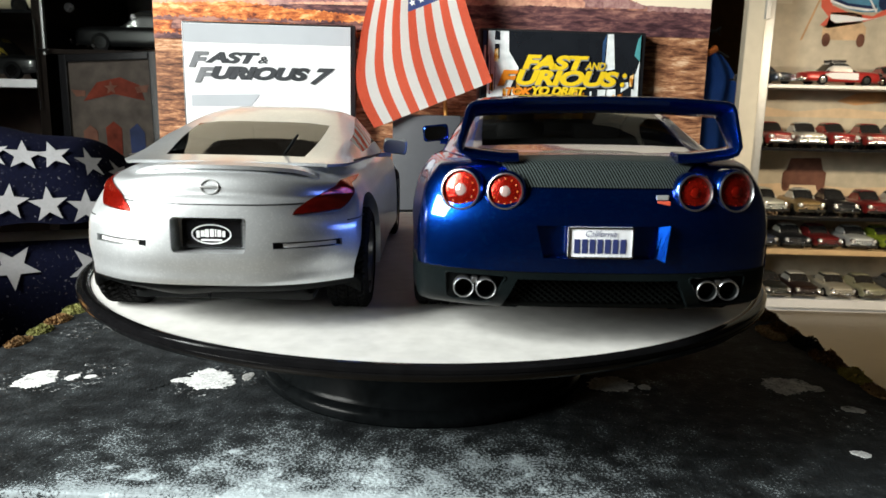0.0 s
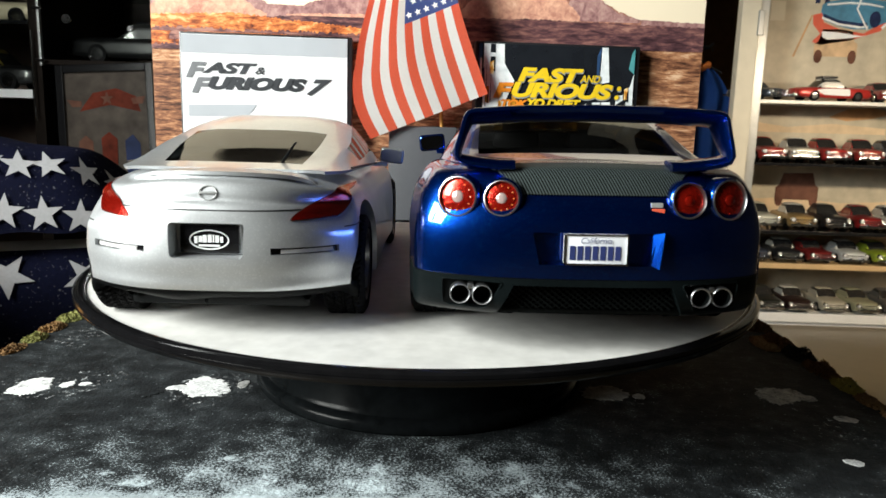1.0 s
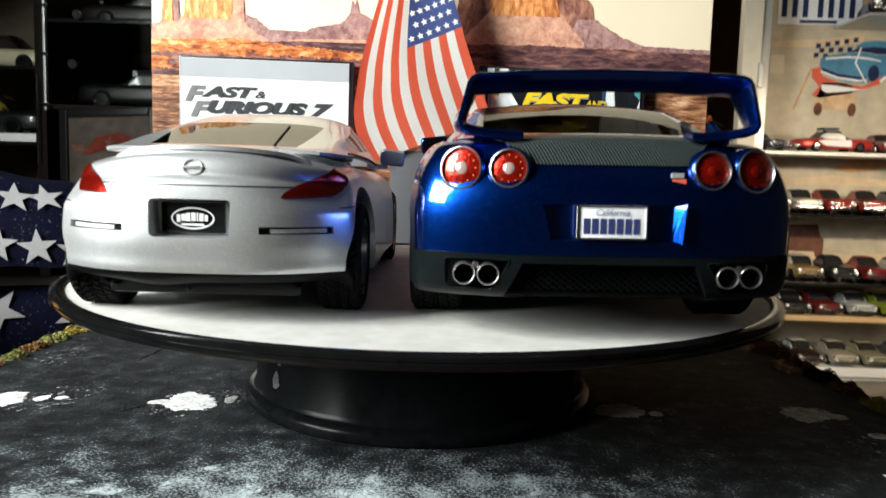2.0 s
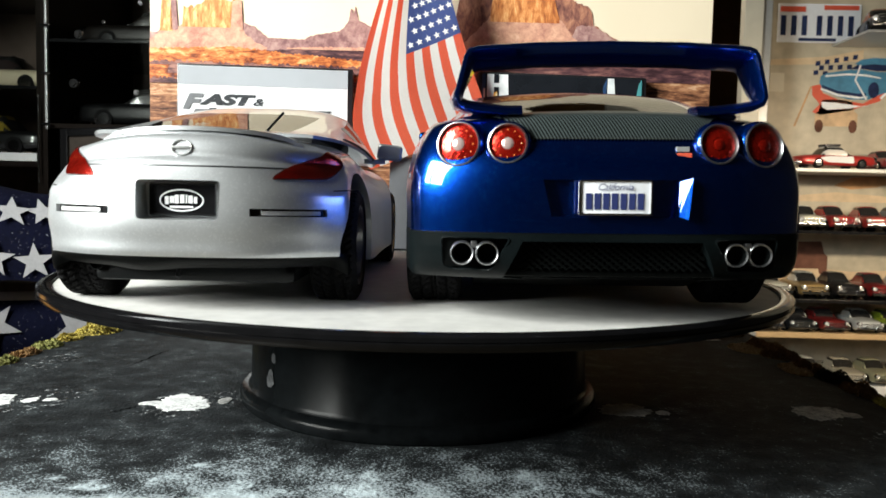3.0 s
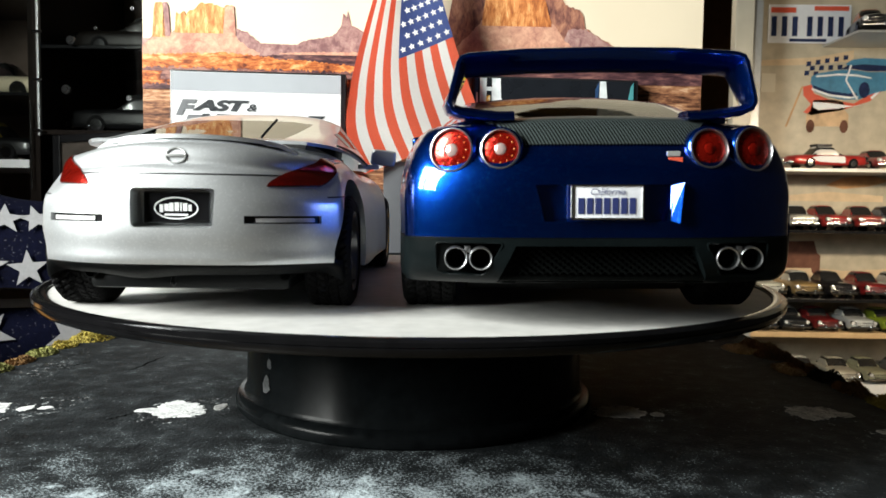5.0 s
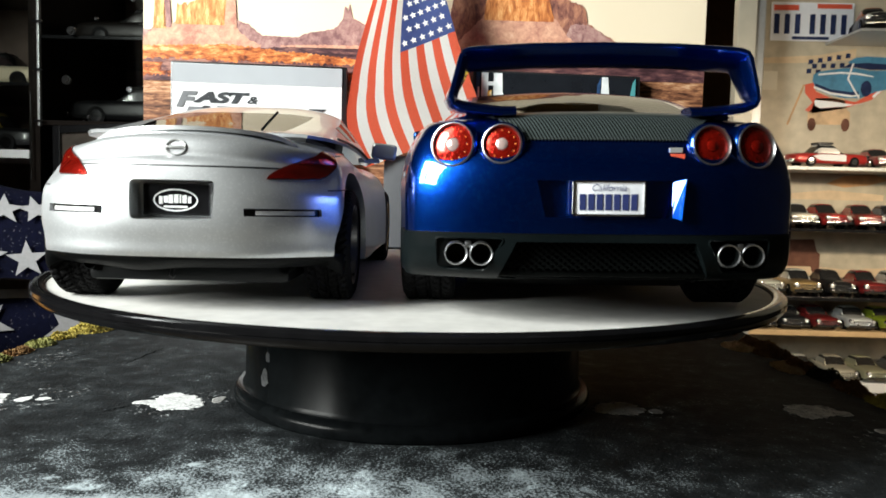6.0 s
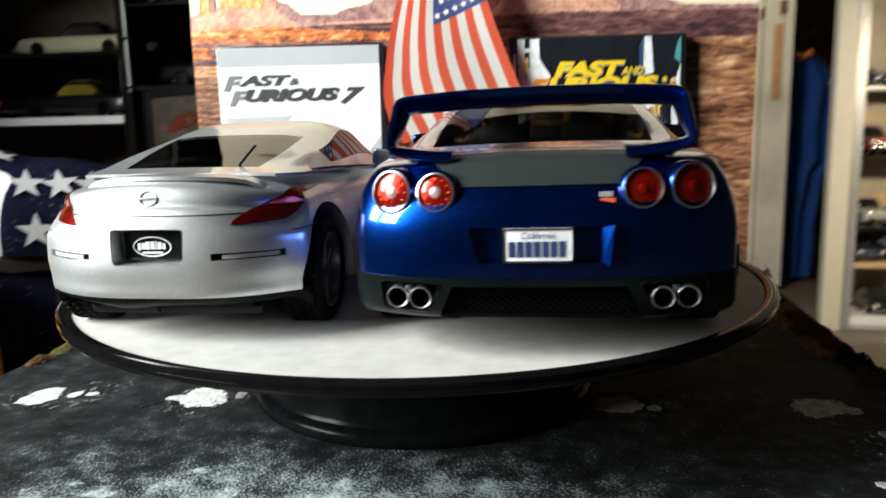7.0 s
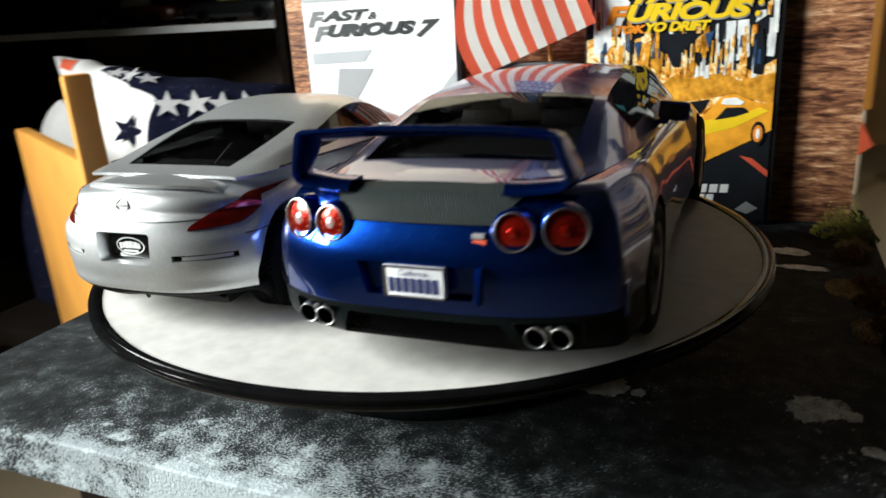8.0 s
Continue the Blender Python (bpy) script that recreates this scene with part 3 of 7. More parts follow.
    def skin(self, f, nu, nv, lift, thick):
        """A closed sheet that follows the body; f(a, b): s and height for a, b in 0..1."""
        bm = bmesh.new()
        out, inn = [], []
        for i in range(nu + 1):
            ro, ri = [], []
            for j in range(nv + 1):
                s, z = f(i / nu, j / nv)
                r = self.row_of(s, z)
                p, n = self.at(s, r), self.normal(s, r)
                ro.append(bm.verts.new(p + n * lift))
                ri.append(bm.verts.new(p + n * (lift - thick)))
            out.append(ro)
            inn.append(ri)
        for i in range(nu):
            for j in range(nv):
                bm.faces.new((out[i][j], out[i + 1][j], out[i + 1][j + 1], out[i][j + 1]))
                bm.faces.new((inn[i][j], inn[i][j + 1], inn[i + 1][j + 1], inn[i + 1][j]))
        for i in range(nu):
            for j in (0, nv):
                bm.faces.new((out[i][j], out[i + 1][j], inn[i + 1][j], inn[i][j]))
        for j in range(nv):
            for i in (0, nu):
                bm.faces.new((out[i][j], out[i][j + 1], inn[i][j + 1], inn[i][j]))
        bmesh.ops.recalc_face_normals(bm, faces=bm.faces[:])
        return bm


def hexa(near, far):
    """A closed block between two four-cornered outlines, each given as (x, z) pairs at its own y."""
    bm = bmesh.new()
    v = [bm.verts.new((x, y, z)) for y, pts in (near, far) for x, z in pts]
    for f in ((0, 1, 2, 3), (7, 6, 5, 4), (0, 4, 5, 1), (1, 5, 6, 2), (2, 6, 7, 3), (3, 7, 4, 0)):
        bm.faces.new([v[i] for i in f])
    bmesh.ops.recalc_face_normals(bm, faces=bm.faces[:])
    return bm


def rounded(pts, radius, steps=5):
    """An (x, z) outline with its corners rounded."""
    out = []
    n = len(pts)
    for i in range(n):
        p, a, b = (Vector(pts[k % n]) for k in (i, i - 1, i + 1))
        d1, d2 = (a - p), (b - p)
        r = min(radius, d1.length * 0.45, d2.length * 0.45)
        p1, p2 = p + d1.normalized() * r, p + d2.normalized() * r
        for k in range(steps + 1):
            t = k / steps
            out.append(tuple(p1 * (1 - t) ** 2 + p * 2 * t * (1 - t) + p2 * t * t))
    return out


def disc_cut(x0, x1, y, z, r, steps=40):
    """A closed cylinder along x."""
    return lathe([(0, 0), (r, 0), (r, x1 - x0), (0, x1 - x0)], steps, Matrix.Translation((x0, y, z)) @ pose(0, 0, 0, 0, 90))


def wheel(parent, x, y, r, w, side, rim_r, spokes=6):
    hub = new("wheel")
    hub.parent = parent
    hub.matrix_local = Matrix.Translation((x, y, r)) @ pose(0, 0, 0, 0, 90 * side)
    h = w / 2
    prof = [(rim_r, -0.92), (rim_r + 0.001, -1.0), (r - 0.0022, -1.0), (r - 0.0006, -0.88)]
    prof += [(r, -0.80 + 1.6 * i / 24) for i in range(25)]
    prof += [(r - 0.0006, 0.88), (r - 0.0022, 1.0), (rim_r + 0.001, 1.0), (rim_r, 0.92)]
    n, bm = 216, bmesh.new()

    def tread(i, q):
        rr, zz = prof[q]
        if 4 <= q < 29:
            slant = (i / 4.5 + 2.2 * abs(zz) + (0.5 if zz > 0 else 0.0)) % 1.0
            if slant < 0.24 or min(abs(abs(zz) - 0.07), abs(abs(zz) - 0.46)) < 0.034:
                rr -= 0.0008
        a = 2 * math.pi * i / n
        return bm.verts.new((rr * math.cos(a), rr * math.sin(a), zz * h))
    vs = [[tread(i, q) for q in range(len(prof))] for i in range(n)]
    for i in range(n):
        for q in range(len(prof)):
            k, j = (q + 1) % len(prof), (i + 1) % n
            bm.faces.new((vs[i][q], vs[j][q], vs[j][k], vs[i][k]))
    part("tyre", bm, RUBBER, hub, "black treaded rubber tyre")
    bm = lathe([(0, h * 0.30), (rim_r * 0.25, h * 0.45), (rim_r * 0.3, h * 0.2), (rim_r * 0.82, h * 0.1), (rim_r * 0.88, h * 0.9), (rim_r, h * 0.96), (rim_r, -h * 0.9), (rim_r * 0.8, -h * 0.9), (rim_r * 0.7, -h * 0.3), (0, -h * 0.3)], 48)
    for i in range(spokes):
        add_box(bm, (rim_r * 0.15, -rim_r * 0.09, h * 0.15), (rim_r * 0.9, rim_r * 0.09, h * 0.72), 0.0005, pose(0, 0, 0, 0, 0, 360 * i / spokes))
    part("rim", bm, RIM_METAL, hub, "grey metal spoked rim")
    return hub


def greenhouse(car, curve, ys, pane_of, paint, pane, sides=(0, 0.35, 0.72, 1.0), crown=(0.88, 0.6, 0.3, 0.0), drop=0.0024, power=2):
    """Roof, pillars and panes over a body. curve(y): top height, half width and height of the foot, half width of the roof."""
    def section(y):
        zt, wb, zb, wt = curve(y)
        d = min(drop, max(0.0, (zt - zb) * 0.3))
        half = [(wb + (wt - wb) * p ** 1.25, zb + (zt - d - zb) * p) for p in sides] + [(wt * q, zt - d * q ** power) for q in crown]
        return [Vector((-x, y, z)) for x, z in half] + [Vector((x, y, z)) for x, z in half[-2::-1]]
    secs = [section(y) for y in ys]
    n = len(secs[0])
    bms = {}
    for i in range(len(ys) - 1):
        for j in range(n - 1):
            col = j if j < n // 2 else n - 2 - j
            key = pane_of((ys[i] + ys[i + 1]) / 2, col) or "roof"
            if key == "side_window":
                key += "L" if j < n // 2 else "R"
            bm = bms.setdefault(key, bmesh.new())
            q = [secs[i][j], secs[i + 1][j], secs[i + 1][j + 1], secs[i][j + 1]]
            q = [p for k, p in enumerate(q) if (p - q[k - 1]).length > 1e-6]
            if len(q) > 2:
                bm.faces.new([bm.verts.new(p) for p in q])
    for key, bm in bms.items():
        bmesh.ops.remove_doubles(bm, verts=bm.verts[:], dist=2e-6)
        bmesh.ops.recalc_face_normals(bm, faces=bm.faces[:])
        up = sum((f.normal.z for f in bm.faces), 0.0)
        if up < 0:
            bmesh.ops.reverse_faces(bm, faces=bm.faces[:])
        glassy = key != "roof"
        bmesh.ops.solidify(bm, geom=bm.faces[:], thickness=0.0004 if glassy else 0.0011)
        ob = part(key[:-1] if key.startswith("side") else key, bm, pane if glassy else paint, car, "tinted clear pane" if glassy else "")
        if glassy:
            ob.visible_shadow = False


def mirror_part(car, x, y, z, s, paint, face, size=1.0):
    """A door mirror on a short stalk; s is the side."""
    bm = bmesh.new()
    add_box(bm, (-0.0072 * size, -0.0012, -0.0046 * size), (0.0072 * size, 0.0040, 0.0046 * size), 0.0024 * size, Matrix.Translation((x, y, z)) @ pose(0, 0, 0, 0, 6 * s, 0), 4)
    for v in bm.verts:
        taper = 1 - 0.45 * max(0.0, (v.co.y - y) / 0.004)
        v.co.x, v.co.z = x + (v.co.x - x) * taper, z + (v.co.z - z) * taper
    add_box(bm, (x - s * 0.0115, y - 0.001, z - 0.0052), (x - s * 0.002, y + 0.001, z - 0.003), 0.0004)
    mm = part("door_mirror", bm, paint, car)
    g = bmesh.new()
    k = [(0.0062 * size * math.copysign(abs(math.cos(t)) ** 0.5, math.cos(t)), 0.0037 * size * math.copysign(abs(math.sin(t)) ** 0.5, math.sin(t))) for t in (math.tau * i / 28 for i in range(28))]
    turn_m = Matrix.Translation((x, y, z)) @ pose(0, 0, 0, 0, 6 * s, 0)
    g.faces.new([g.verts.new(turn_m @ Vector((px, -0.00135, pz))) for px, pz in k])
    part("mirror_glass", g, face, mm, "mirror glass", smooth=False)


def cabin(car, y0, y1, z, half, seat_y, seat_z):
    part("cabin_floor", box((-half, y0, z - 0.002), (half, y1, z + 0.0006), 0.0005), INTERIOR, car, "black cabin lining")
    for sx in (-0.45, 0.45):
        bm = box((sx * half - 0.0105, seat_y, z), (sx * half + 0.0105, seat_y + 0.008, seat_z - 0.006), 0.003)
        add_box(bm, (sx * half - 0.006, seat_y + 0.001, seat_z - 0.0075), (sx * half + 0.006, seat_y + 0.006, seat_z), 0.0022)
        part("seat", bm, INTERIOR, car, "black seat with a headrest")
    part("dashboard", box((-half, y1 - 0.03, z), (half, y1 - 0.004, z + 0.006), 0.002), INTERIOR, car)
    part("inner_mirror", box((-0.007, y1 - 0.042, seat_z - 0.001), (0.007, y1 - 0.0395, seat_z + 0.003), 0.001), INTERIOR, car)


# --- the blue coupe ---
GX = 0.0628
blue = thing("blue_model_car", "glossy metallic blue model coupe with rear wing, on the turntable", "model car", Matrix.Translation((GX, 0, PLAT_Z + 0.0004)) @ pose(0, 0, 0, 0, -0.9, 0))
_g = smooth_curve([(-0.146, 0.0566, 0.0132, 0.0574, 0.0594), (-0.130, 0.0574, 0.0132, 0.0582, 0.0604), (-0.118, 0.0586, 0.0127, 0.0590, 0.0613), (-0.100, 0.0612, 0.0120, 0.0594, 0.0618), (-0.082, 0.0616, 0.0120, 0.0590, 0.0615), (-0.050, 0.0600, 0.0110, 0.0572, 0.0598), (0.0, 0.0585, 0.0105, 0.0550, 0.0575), (0.050, 0.0588, 0.0105, 0.0540, 0.0565), (0.093, 0.0606, 0.0110, 0.0525, 0.0555), (0.120, 0.0585, 0.0110, 0.0465, 0.0505), (0.142, 0.0500, 0.0110, 0.0370, 0.0410)])
g_curve = lambda y: (_g(y)[0] - 0.0018, *_g(y)[1:])
G_ROWS = [(0.965, 0.0, -0.1350), (0.985, 0.02, -0.1390), (0.998, 0.08, -0.1424), (1.0, 0.17, -0.1440), (1.0, 0.29, -0.1443), (1.0, 0.42, -0.1447), (1.0, 0.55, -0.1448), (0.99, 0.66, -0.1443), (0.975, 0.75, -0.1428), (0.955, 0.83, -0.1406), (0.93, 0.89, -0.1388), (0.90, 0.945, -0.1366), (0.87, 0.98, -0.1340), (0.83, 1.0, -0.1280)]


def ease(v, lo, hi):
    t = min(max((v - lo) / (hi - lo), 0.0), 1.0)
    return t * t * (3 - 2 * t)


gs = Shell(g_curve, G_ROWS, 0.142, lambda zf: (75.0, 3.0), (0.0085, 0.0115))
body = part("body", gs.mesh(), [BLUE, GREEN_BLACK], blue, "metallic blue painted body")
G_AX, G_FX, G_TR = -0.0835, 0.0915, 0.0222
LOW_Z = 0.0262


def grille_cut():
    return hexa((-0.17, ((-0.0252, 0.0247), (0.0252, 0.0247), (0.0330, 0.0080), (-0.0330, 0.0080))), (-0.1362, ((-0.0240, 0.0240), (0.0240, 0.0240), (0.0320, 0.0080), (-0.0320, 0.0080))))


def pocket_cut(sx):
    pts = rounded([(sx * x, z) for x, z in ((0.0274, 0.0250), (0.0466, 0.0250), (0.0462, 0.0172), (0.0440, 0.0158), (0.0325, 0.0158))], 0.0014)
    return prism(pts if sx > 0 else pts[::-1], 0.034, Matrix.Translation((0, -0.17, 0)))


recess = hexa((-0.17, ((-0.0212, 0.0421), (0.0212, 0.0421), (0.0182, 0.0299), (-0.0182, 0.0299))), (-0.1418, ((-0.0188, 0.0408), (0.0188, 0.0408), (0.0165, 0.0310), (-0.0165, 0.0310))))
cut(body, [disc_cut(-0.09, -0.036, G_AX, G_TR, 0.0242), disc_cut(0.036, 0.09, G_AX, G_TR, 0.0242), disc_cut(-0.09, -0.036, G_FX, G_TR, 0.0240), disc_cut(0.036, 0.09, G_FX, G_TR, 0.0240), recess, grille_cut(), pocket_cut(-1), pocket_cut(1)])
for f in body.data.polygons:
    if f.center.z < LOW_Z - 0.0003 and f.center.y < -0.108:
        f.material_index = 1
for sx in (-1, 1):
    wheel(blue, sx * 0.0500, G_AX, G_TR, 0.0180, sx, 0.0155)
    wheel(blue, sx * 0.0510, G_FX, G_TR, 0.0165, sx, 0.0155)

# dark lower bumper that wraps the rear corners, pierced for the mesh and the pipes
S_SIDE = gs.s_at(0.02, y=-0.1095)
diff = part("lower_bumper", gs.skin(lambda a, b: (S_SIDE * (2 * a - 1), 0.0136 + (LOW_Z - 0.0136) * b), 90, 12, 0.0004, 0.0008), GREEN_BLACK, blue, "dark grey-black lower bumper")
cut(diff, [grille_cut(), pocket_cut(-1), pocket_cut(1)])
# thin seam where paint meets the black
part("bumper_seam", gs.skin(lambda a, b: (S_SIDE * (2 * a - 1), LOW_Z - 0.0001 + 0.0004 * b), 90, 1, 0.00015, 0.0004), MESH_BLACK, blue, "dark seam over the lower bumper")
# rounded lips round the pipe pockets
for sx in (-1, 1):
    lip = rounded([(sx * x, z) for x, z in ((0.0274, 0.0250), (0.0466, 0.0250), (0.0462, 0.0172), (0.0440, 0.0158), (0.0325, 0.0158))], 0.0014)
    ring = []
    for x, z in lip:
        sv = gs.s_at(z, x=abs(x))
        ring.append(gs.on(math.copysign(sv, x), z) + Vector((0, -0.0004, 0)))
    part("pocket_lip", tube(ring, 0.00032, 6, True), GREEN_BLACK, diff)
# mesh insert between the pipes: crossing bars in front of a dark plate
bm = bmesh.new()
for k in range(-14, 36):
    for lean in (-1, 1):
        x0 = -0.030 + 0.0023 * k
        a, b = Vector((x0, 0, 0.0162)), Vector((x0 + lean * 0.0110, 0, 0.0248))
        lo, hi = 0.0, 1.0
        for t in range(41):
            x = a.x + (b.x - a.x) * t / 40
            if abs(x) > 0.0262:
                if t / 40 < 0.5:
                    lo = max(lo, (t + 1) / 40)
                else:
                    hi = min(hi, (t - 1) / 40)
        if hi - lo < 0.08:
            continue
        p, q = a.lerp(b, lo), a.lerp(b, hi)
        d = (q - p).normalized()
        add_box(bm, (0, -0.0004, -0.00032), ((q - p).length, 0.0005, 0.00032), 0.0, Matrix.Translation((p.x, -0.1392 + 0.0003 * lean, p.z)) @ Matrix(((d.x, 0, -d.z, 0), (0, 1, 0, 0), (d.z, 0, d.x, 0), (0, 0, 0, 1))))
grille = part("mesh_grille", bm, MESH_BLACK, diff, "black diamond mesh insert", smooth=False)
part("grille_back", box((-0.031, -0.1378, 0.0150), (0.031, -0.1366, 0.0250)), MESH_BLACK, diff, smooth=False)
part("grille_lip", box((-0.0305, -0.1384, 0.0141), (0.0305, -0.1350, 0.0164), 0.0008), MESH_BLACK, diff)
part("underbody", prism([(-0.128, 0.0150), (-0.084, 0.0055), (0.118, 0.0055), (0.120, 0.0150)], 0.074, Matrix.Translation((0.037, 0, 0)) @ pose(0, 0, 0, 0, 0, 90)), MESH_BLACK, blue, smooth=False)
for sx in (-1, 1):
    # dark pocket floor and twin pipes
    pts = [(sx * x, z) for x, z in ((0.0262, 0.0256), (0.0466, 0.0256), (0.0460, 0.0168), (0.0300, 0.0164))]
    part("pipe_surround", prism(pts if sx > 0 else pts[::-1], 0.001, Matrix.Translation((0, -0.1362, 0))), MESH_BLACK, diff)
    for px in (0.0338, 0.0407):
        m = Matrix.Translation((sx * px, -0.1418 + (0.0012 if px > 0.04 else 0.0), 0.0207)) @ pose(0, 0, 0, 90)
        bm = lathe([(0.0027, 0.0001), (0.0028, 0.0004), (0.0030, 0.0005), (0.0032, 0.0003), (0.0033, -0.0005), (0.0033, -0.004), (0.0028, -0.004), (0.0027, 0.0001)], 40, m)
        pipe = part("exhaust_pipe", bm, PIPE, blue, "polished chrome pipe end")
        part("pipe_inside", lathe([(0, -0.0036), (0.0025, -0.0034), (0.00268, 0.0)], 32, m), MESH_BLACK, pipe, "black inside of the pipe")
    part("pipe_clamp", box((sx * 0.0374 - 0.0009, -0.1408, 0.0222), (sx * 0.0374 + 0.0009, -0.1378, 0.0240), 0.0004), PIPE, diff)
    for lx, lr, ly, yaw in ((0.0418, 0.0059, -0.1368, 19), (0.0284, 0.0052, -0.1405, 9)):
        m = Matrix.Translation((sx * lx, ly, 0.0507)) @ pose(0, 0, 0, 0, 0, sx * yaw) @ pose(0, 0, 0, 83)
        lamp = part("tail_lamp", lathe([(lr + 0.0014, -0.005), (lr + 0.0012, -0.0010), (lr + 0.0009, 0.0001), (lr + 0.0004, 0.0006), (lr, 0.0004), (lr - 0.0002, -0.0008)], 48, m), BLUE, blue, "round red tail lamp in a blue ring")
        part("lamp_ring", lathe([(lr + 0.0004, 0.0004), (lr + 0.0003, 0.0009), (lr, 0.0010), (lr - 0.0002, 0.0006), (lr - 0.0003, -0.0008)], 48, m), PIPE, lamp, "thin bright ring")
        part("lens", lathe([(lr, -0.0008), (lr * 0.92, -0.0001), (lr * 0.65, 0.0004), (lr * 0.35, 0.0006), (lr * 0.33, 0.0002)], 48, m), RED_LENS, lamp, "red moulded lens")
        # left middles are pale as if lit, right ones plain lens red
        part("bulb", lathe([(lr * 0.34, 0.0001), (lr * 0.30, 0.0007), (lr * 0.18, 0.0010), (0, 0.0011)], 32, m), BULB if sx < 0 else RED_LENS, lamp, "round middle, pale as if lit on the left lamps")
        bm = bmesh.new()
        for i in range(12):
            a = 2 * math.pi * i / 12
            add_lathe(bm, [(0.0003, 0.0001), (0.0002, 0.0005), (0, 0.0006)], 8, m @ Matrix.Translation((lr * 0.72 * math.cos(a), lr * 0.72 * math.sin(a), 0)))
        # left dots take a lit orange, right ones the lens red
        part("lens_dots", bm, ORANGE_LENS if sx < 0 else RED_LENS, lamp, "ring of small dots, orange as if lit on the left")

# number plate: unreadable bars
plate = part("number_plate", box((-0.0097, -0.1462, 0.0315), (0.0097, -0.1448, 0.0409), 0.0006), PLATE_WHITE, blue, "white number plate with dark blue marks")
bm = bmesh.new()
for a, b in (((-0.0097, 0.0315), (0.0097, 0.0320)), ((-0.0097, 0.0404), (0.0097, 0.0409)), ((-0.0097, 0.0315), (-0.0092, 0.0409)), ((0.0092, 0.0315), (0.0097, 0.0409))):
    add_box(bm, (a[0], -0.1466, a[1]), (b[0], -0.1460, b[1]), 0.0001)
part("plate_rim", bm, CHROME, plate, "thin bright rim", smooth=False)
for i in range(7):
    x = -0.0079 + 0.00228 * i
    part("plate_bar", box((x, -0.1464, 0.0330), (x + 0.00165, -0.1461, 0.0373)), INK_BLUE, plate, smooth=False)
lettering("plate_word", "California", INK_BLUE, -0.0046, 0.0046, 0.0381, 0.0399, -0.14655, plate, shear=0.3)
part("plate_mount", box((-0.0088, -0.1452, 0.0322), (0.0088, -0.1412, 0.0402)), BLUE, blue)
# right wall of the recess as a wedge, angled to throw back window light
bm = bmesh.new()
v = [bm.verts.new(p) for p in ((0.0172, -0.1442, 0.0312), (0.0192, -0.1468, 0.0304), (0.0205, -0.1458, 0.0414), (0.0176, -0.1434, 0.0406), (0.0205, -0.1405, 0.0304), (0.0212, -0.1400, 0.0414))]
for f in ((0, 1, 2, 3), (1, 4, 5, 2), (0, 3, 5, 4), (0, 4, 1), (3, 2, 5)):
    bm.faces.new([v[i] for i in f])
bmesh.ops.recalc_face_normals(bm, faces=bm.faces[:])
part("recess_side", bm, BLUE, blue, smooth=False)

# carbon trunk lid
CARBON = material("carbon_weave", (0.016, 0.020, 0.022), 0.34, 0.0, 0.2, 300, 30, 0, 0.0, ior=1.12)
cn, cl = CARBON.node_tree.nodes, CARBON.node_tree.links
slant = cn.new("ShaderNodeVectorMath")
slant.operation = "DOT_PRODUCT"
slant.inputs[1].default_value = (1.0, 0.30, 0.30)
cl.new(cn["Texture Coordinate"].outputs["Object"], slant.inputs[0])
turns = cn.new("ShaderNodeMath")
turns.operation = "MULTIPLY"
turns.inputs[1].default_value = math.tau / 0.00094
cl.new(slant.outputs["Value"], turns.inputs[0])
wv = cn.new("ShaderNodeMath")
wv.operation = "SINE"
cl.new(turns.outputs[0], wv.inputs[0])
band = cn.new("ShaderNodeMapRange")
band.inputs["From Min"].default_value, band.inputs["From Max"].default_value = -0.5, 0.6
cl.new(wv.outputs[0], band.inputs["Value"])
cm = cn.new("ShaderNodeMix")
cm.data_type = "RGBA"
cl.new(band.outputs[0], cm.inputs["Factor"])
cm.inputs["A"].default_value, cm.inputs["B"].default_value = (0.0008, 0.001, 0.001, 1), (0.055, 0.068, 0.068, 1)
cl.new(cm.outputs["Result"], cn["Principled BSDF"].inputs["Base Color"])
def lid_at(a, b):
    # the lower edge lies on the rear face, the upper one far up the deck's roll
    x = (2 * a - 1) * (0.0240 + 0.0092 * b ** 1.3)
    r0 = gs.row_of(gs.s_at(0.0520, x=abs(x)), 0.0518)
    r = r0 + (gs.top - r0) * b
    o = gs.outline(r)
    return math.copysign(0.45 * abs(x) / o[5], x), gs.at(0.45 * abs(x) / o[5], r).z + 0.00002 * b
part("trunk_lid", gs.skin(lid_at, 44, 20, 0.0006, 0.0010), CARBON, blue, "black carbon-weave trunk lid")
# badge as a plain red and silver mark
by = gs.on(gs.s_at(0.0482, x=0.019), 0.0482).y
badge = part("badge", box((0.0170, by - 0.0004, 0.0466), (0.0210, by + 0.001, 0.0483), 0.0002), INK_RED, blue, "small red and silver badge", smooth=False)
part("badge_top", box((0.0168, by - 0.0001, 0.0486), (0.0204, by + 0.0014, 0.0500), 0.0002), STEEL, badge, smooth=False)

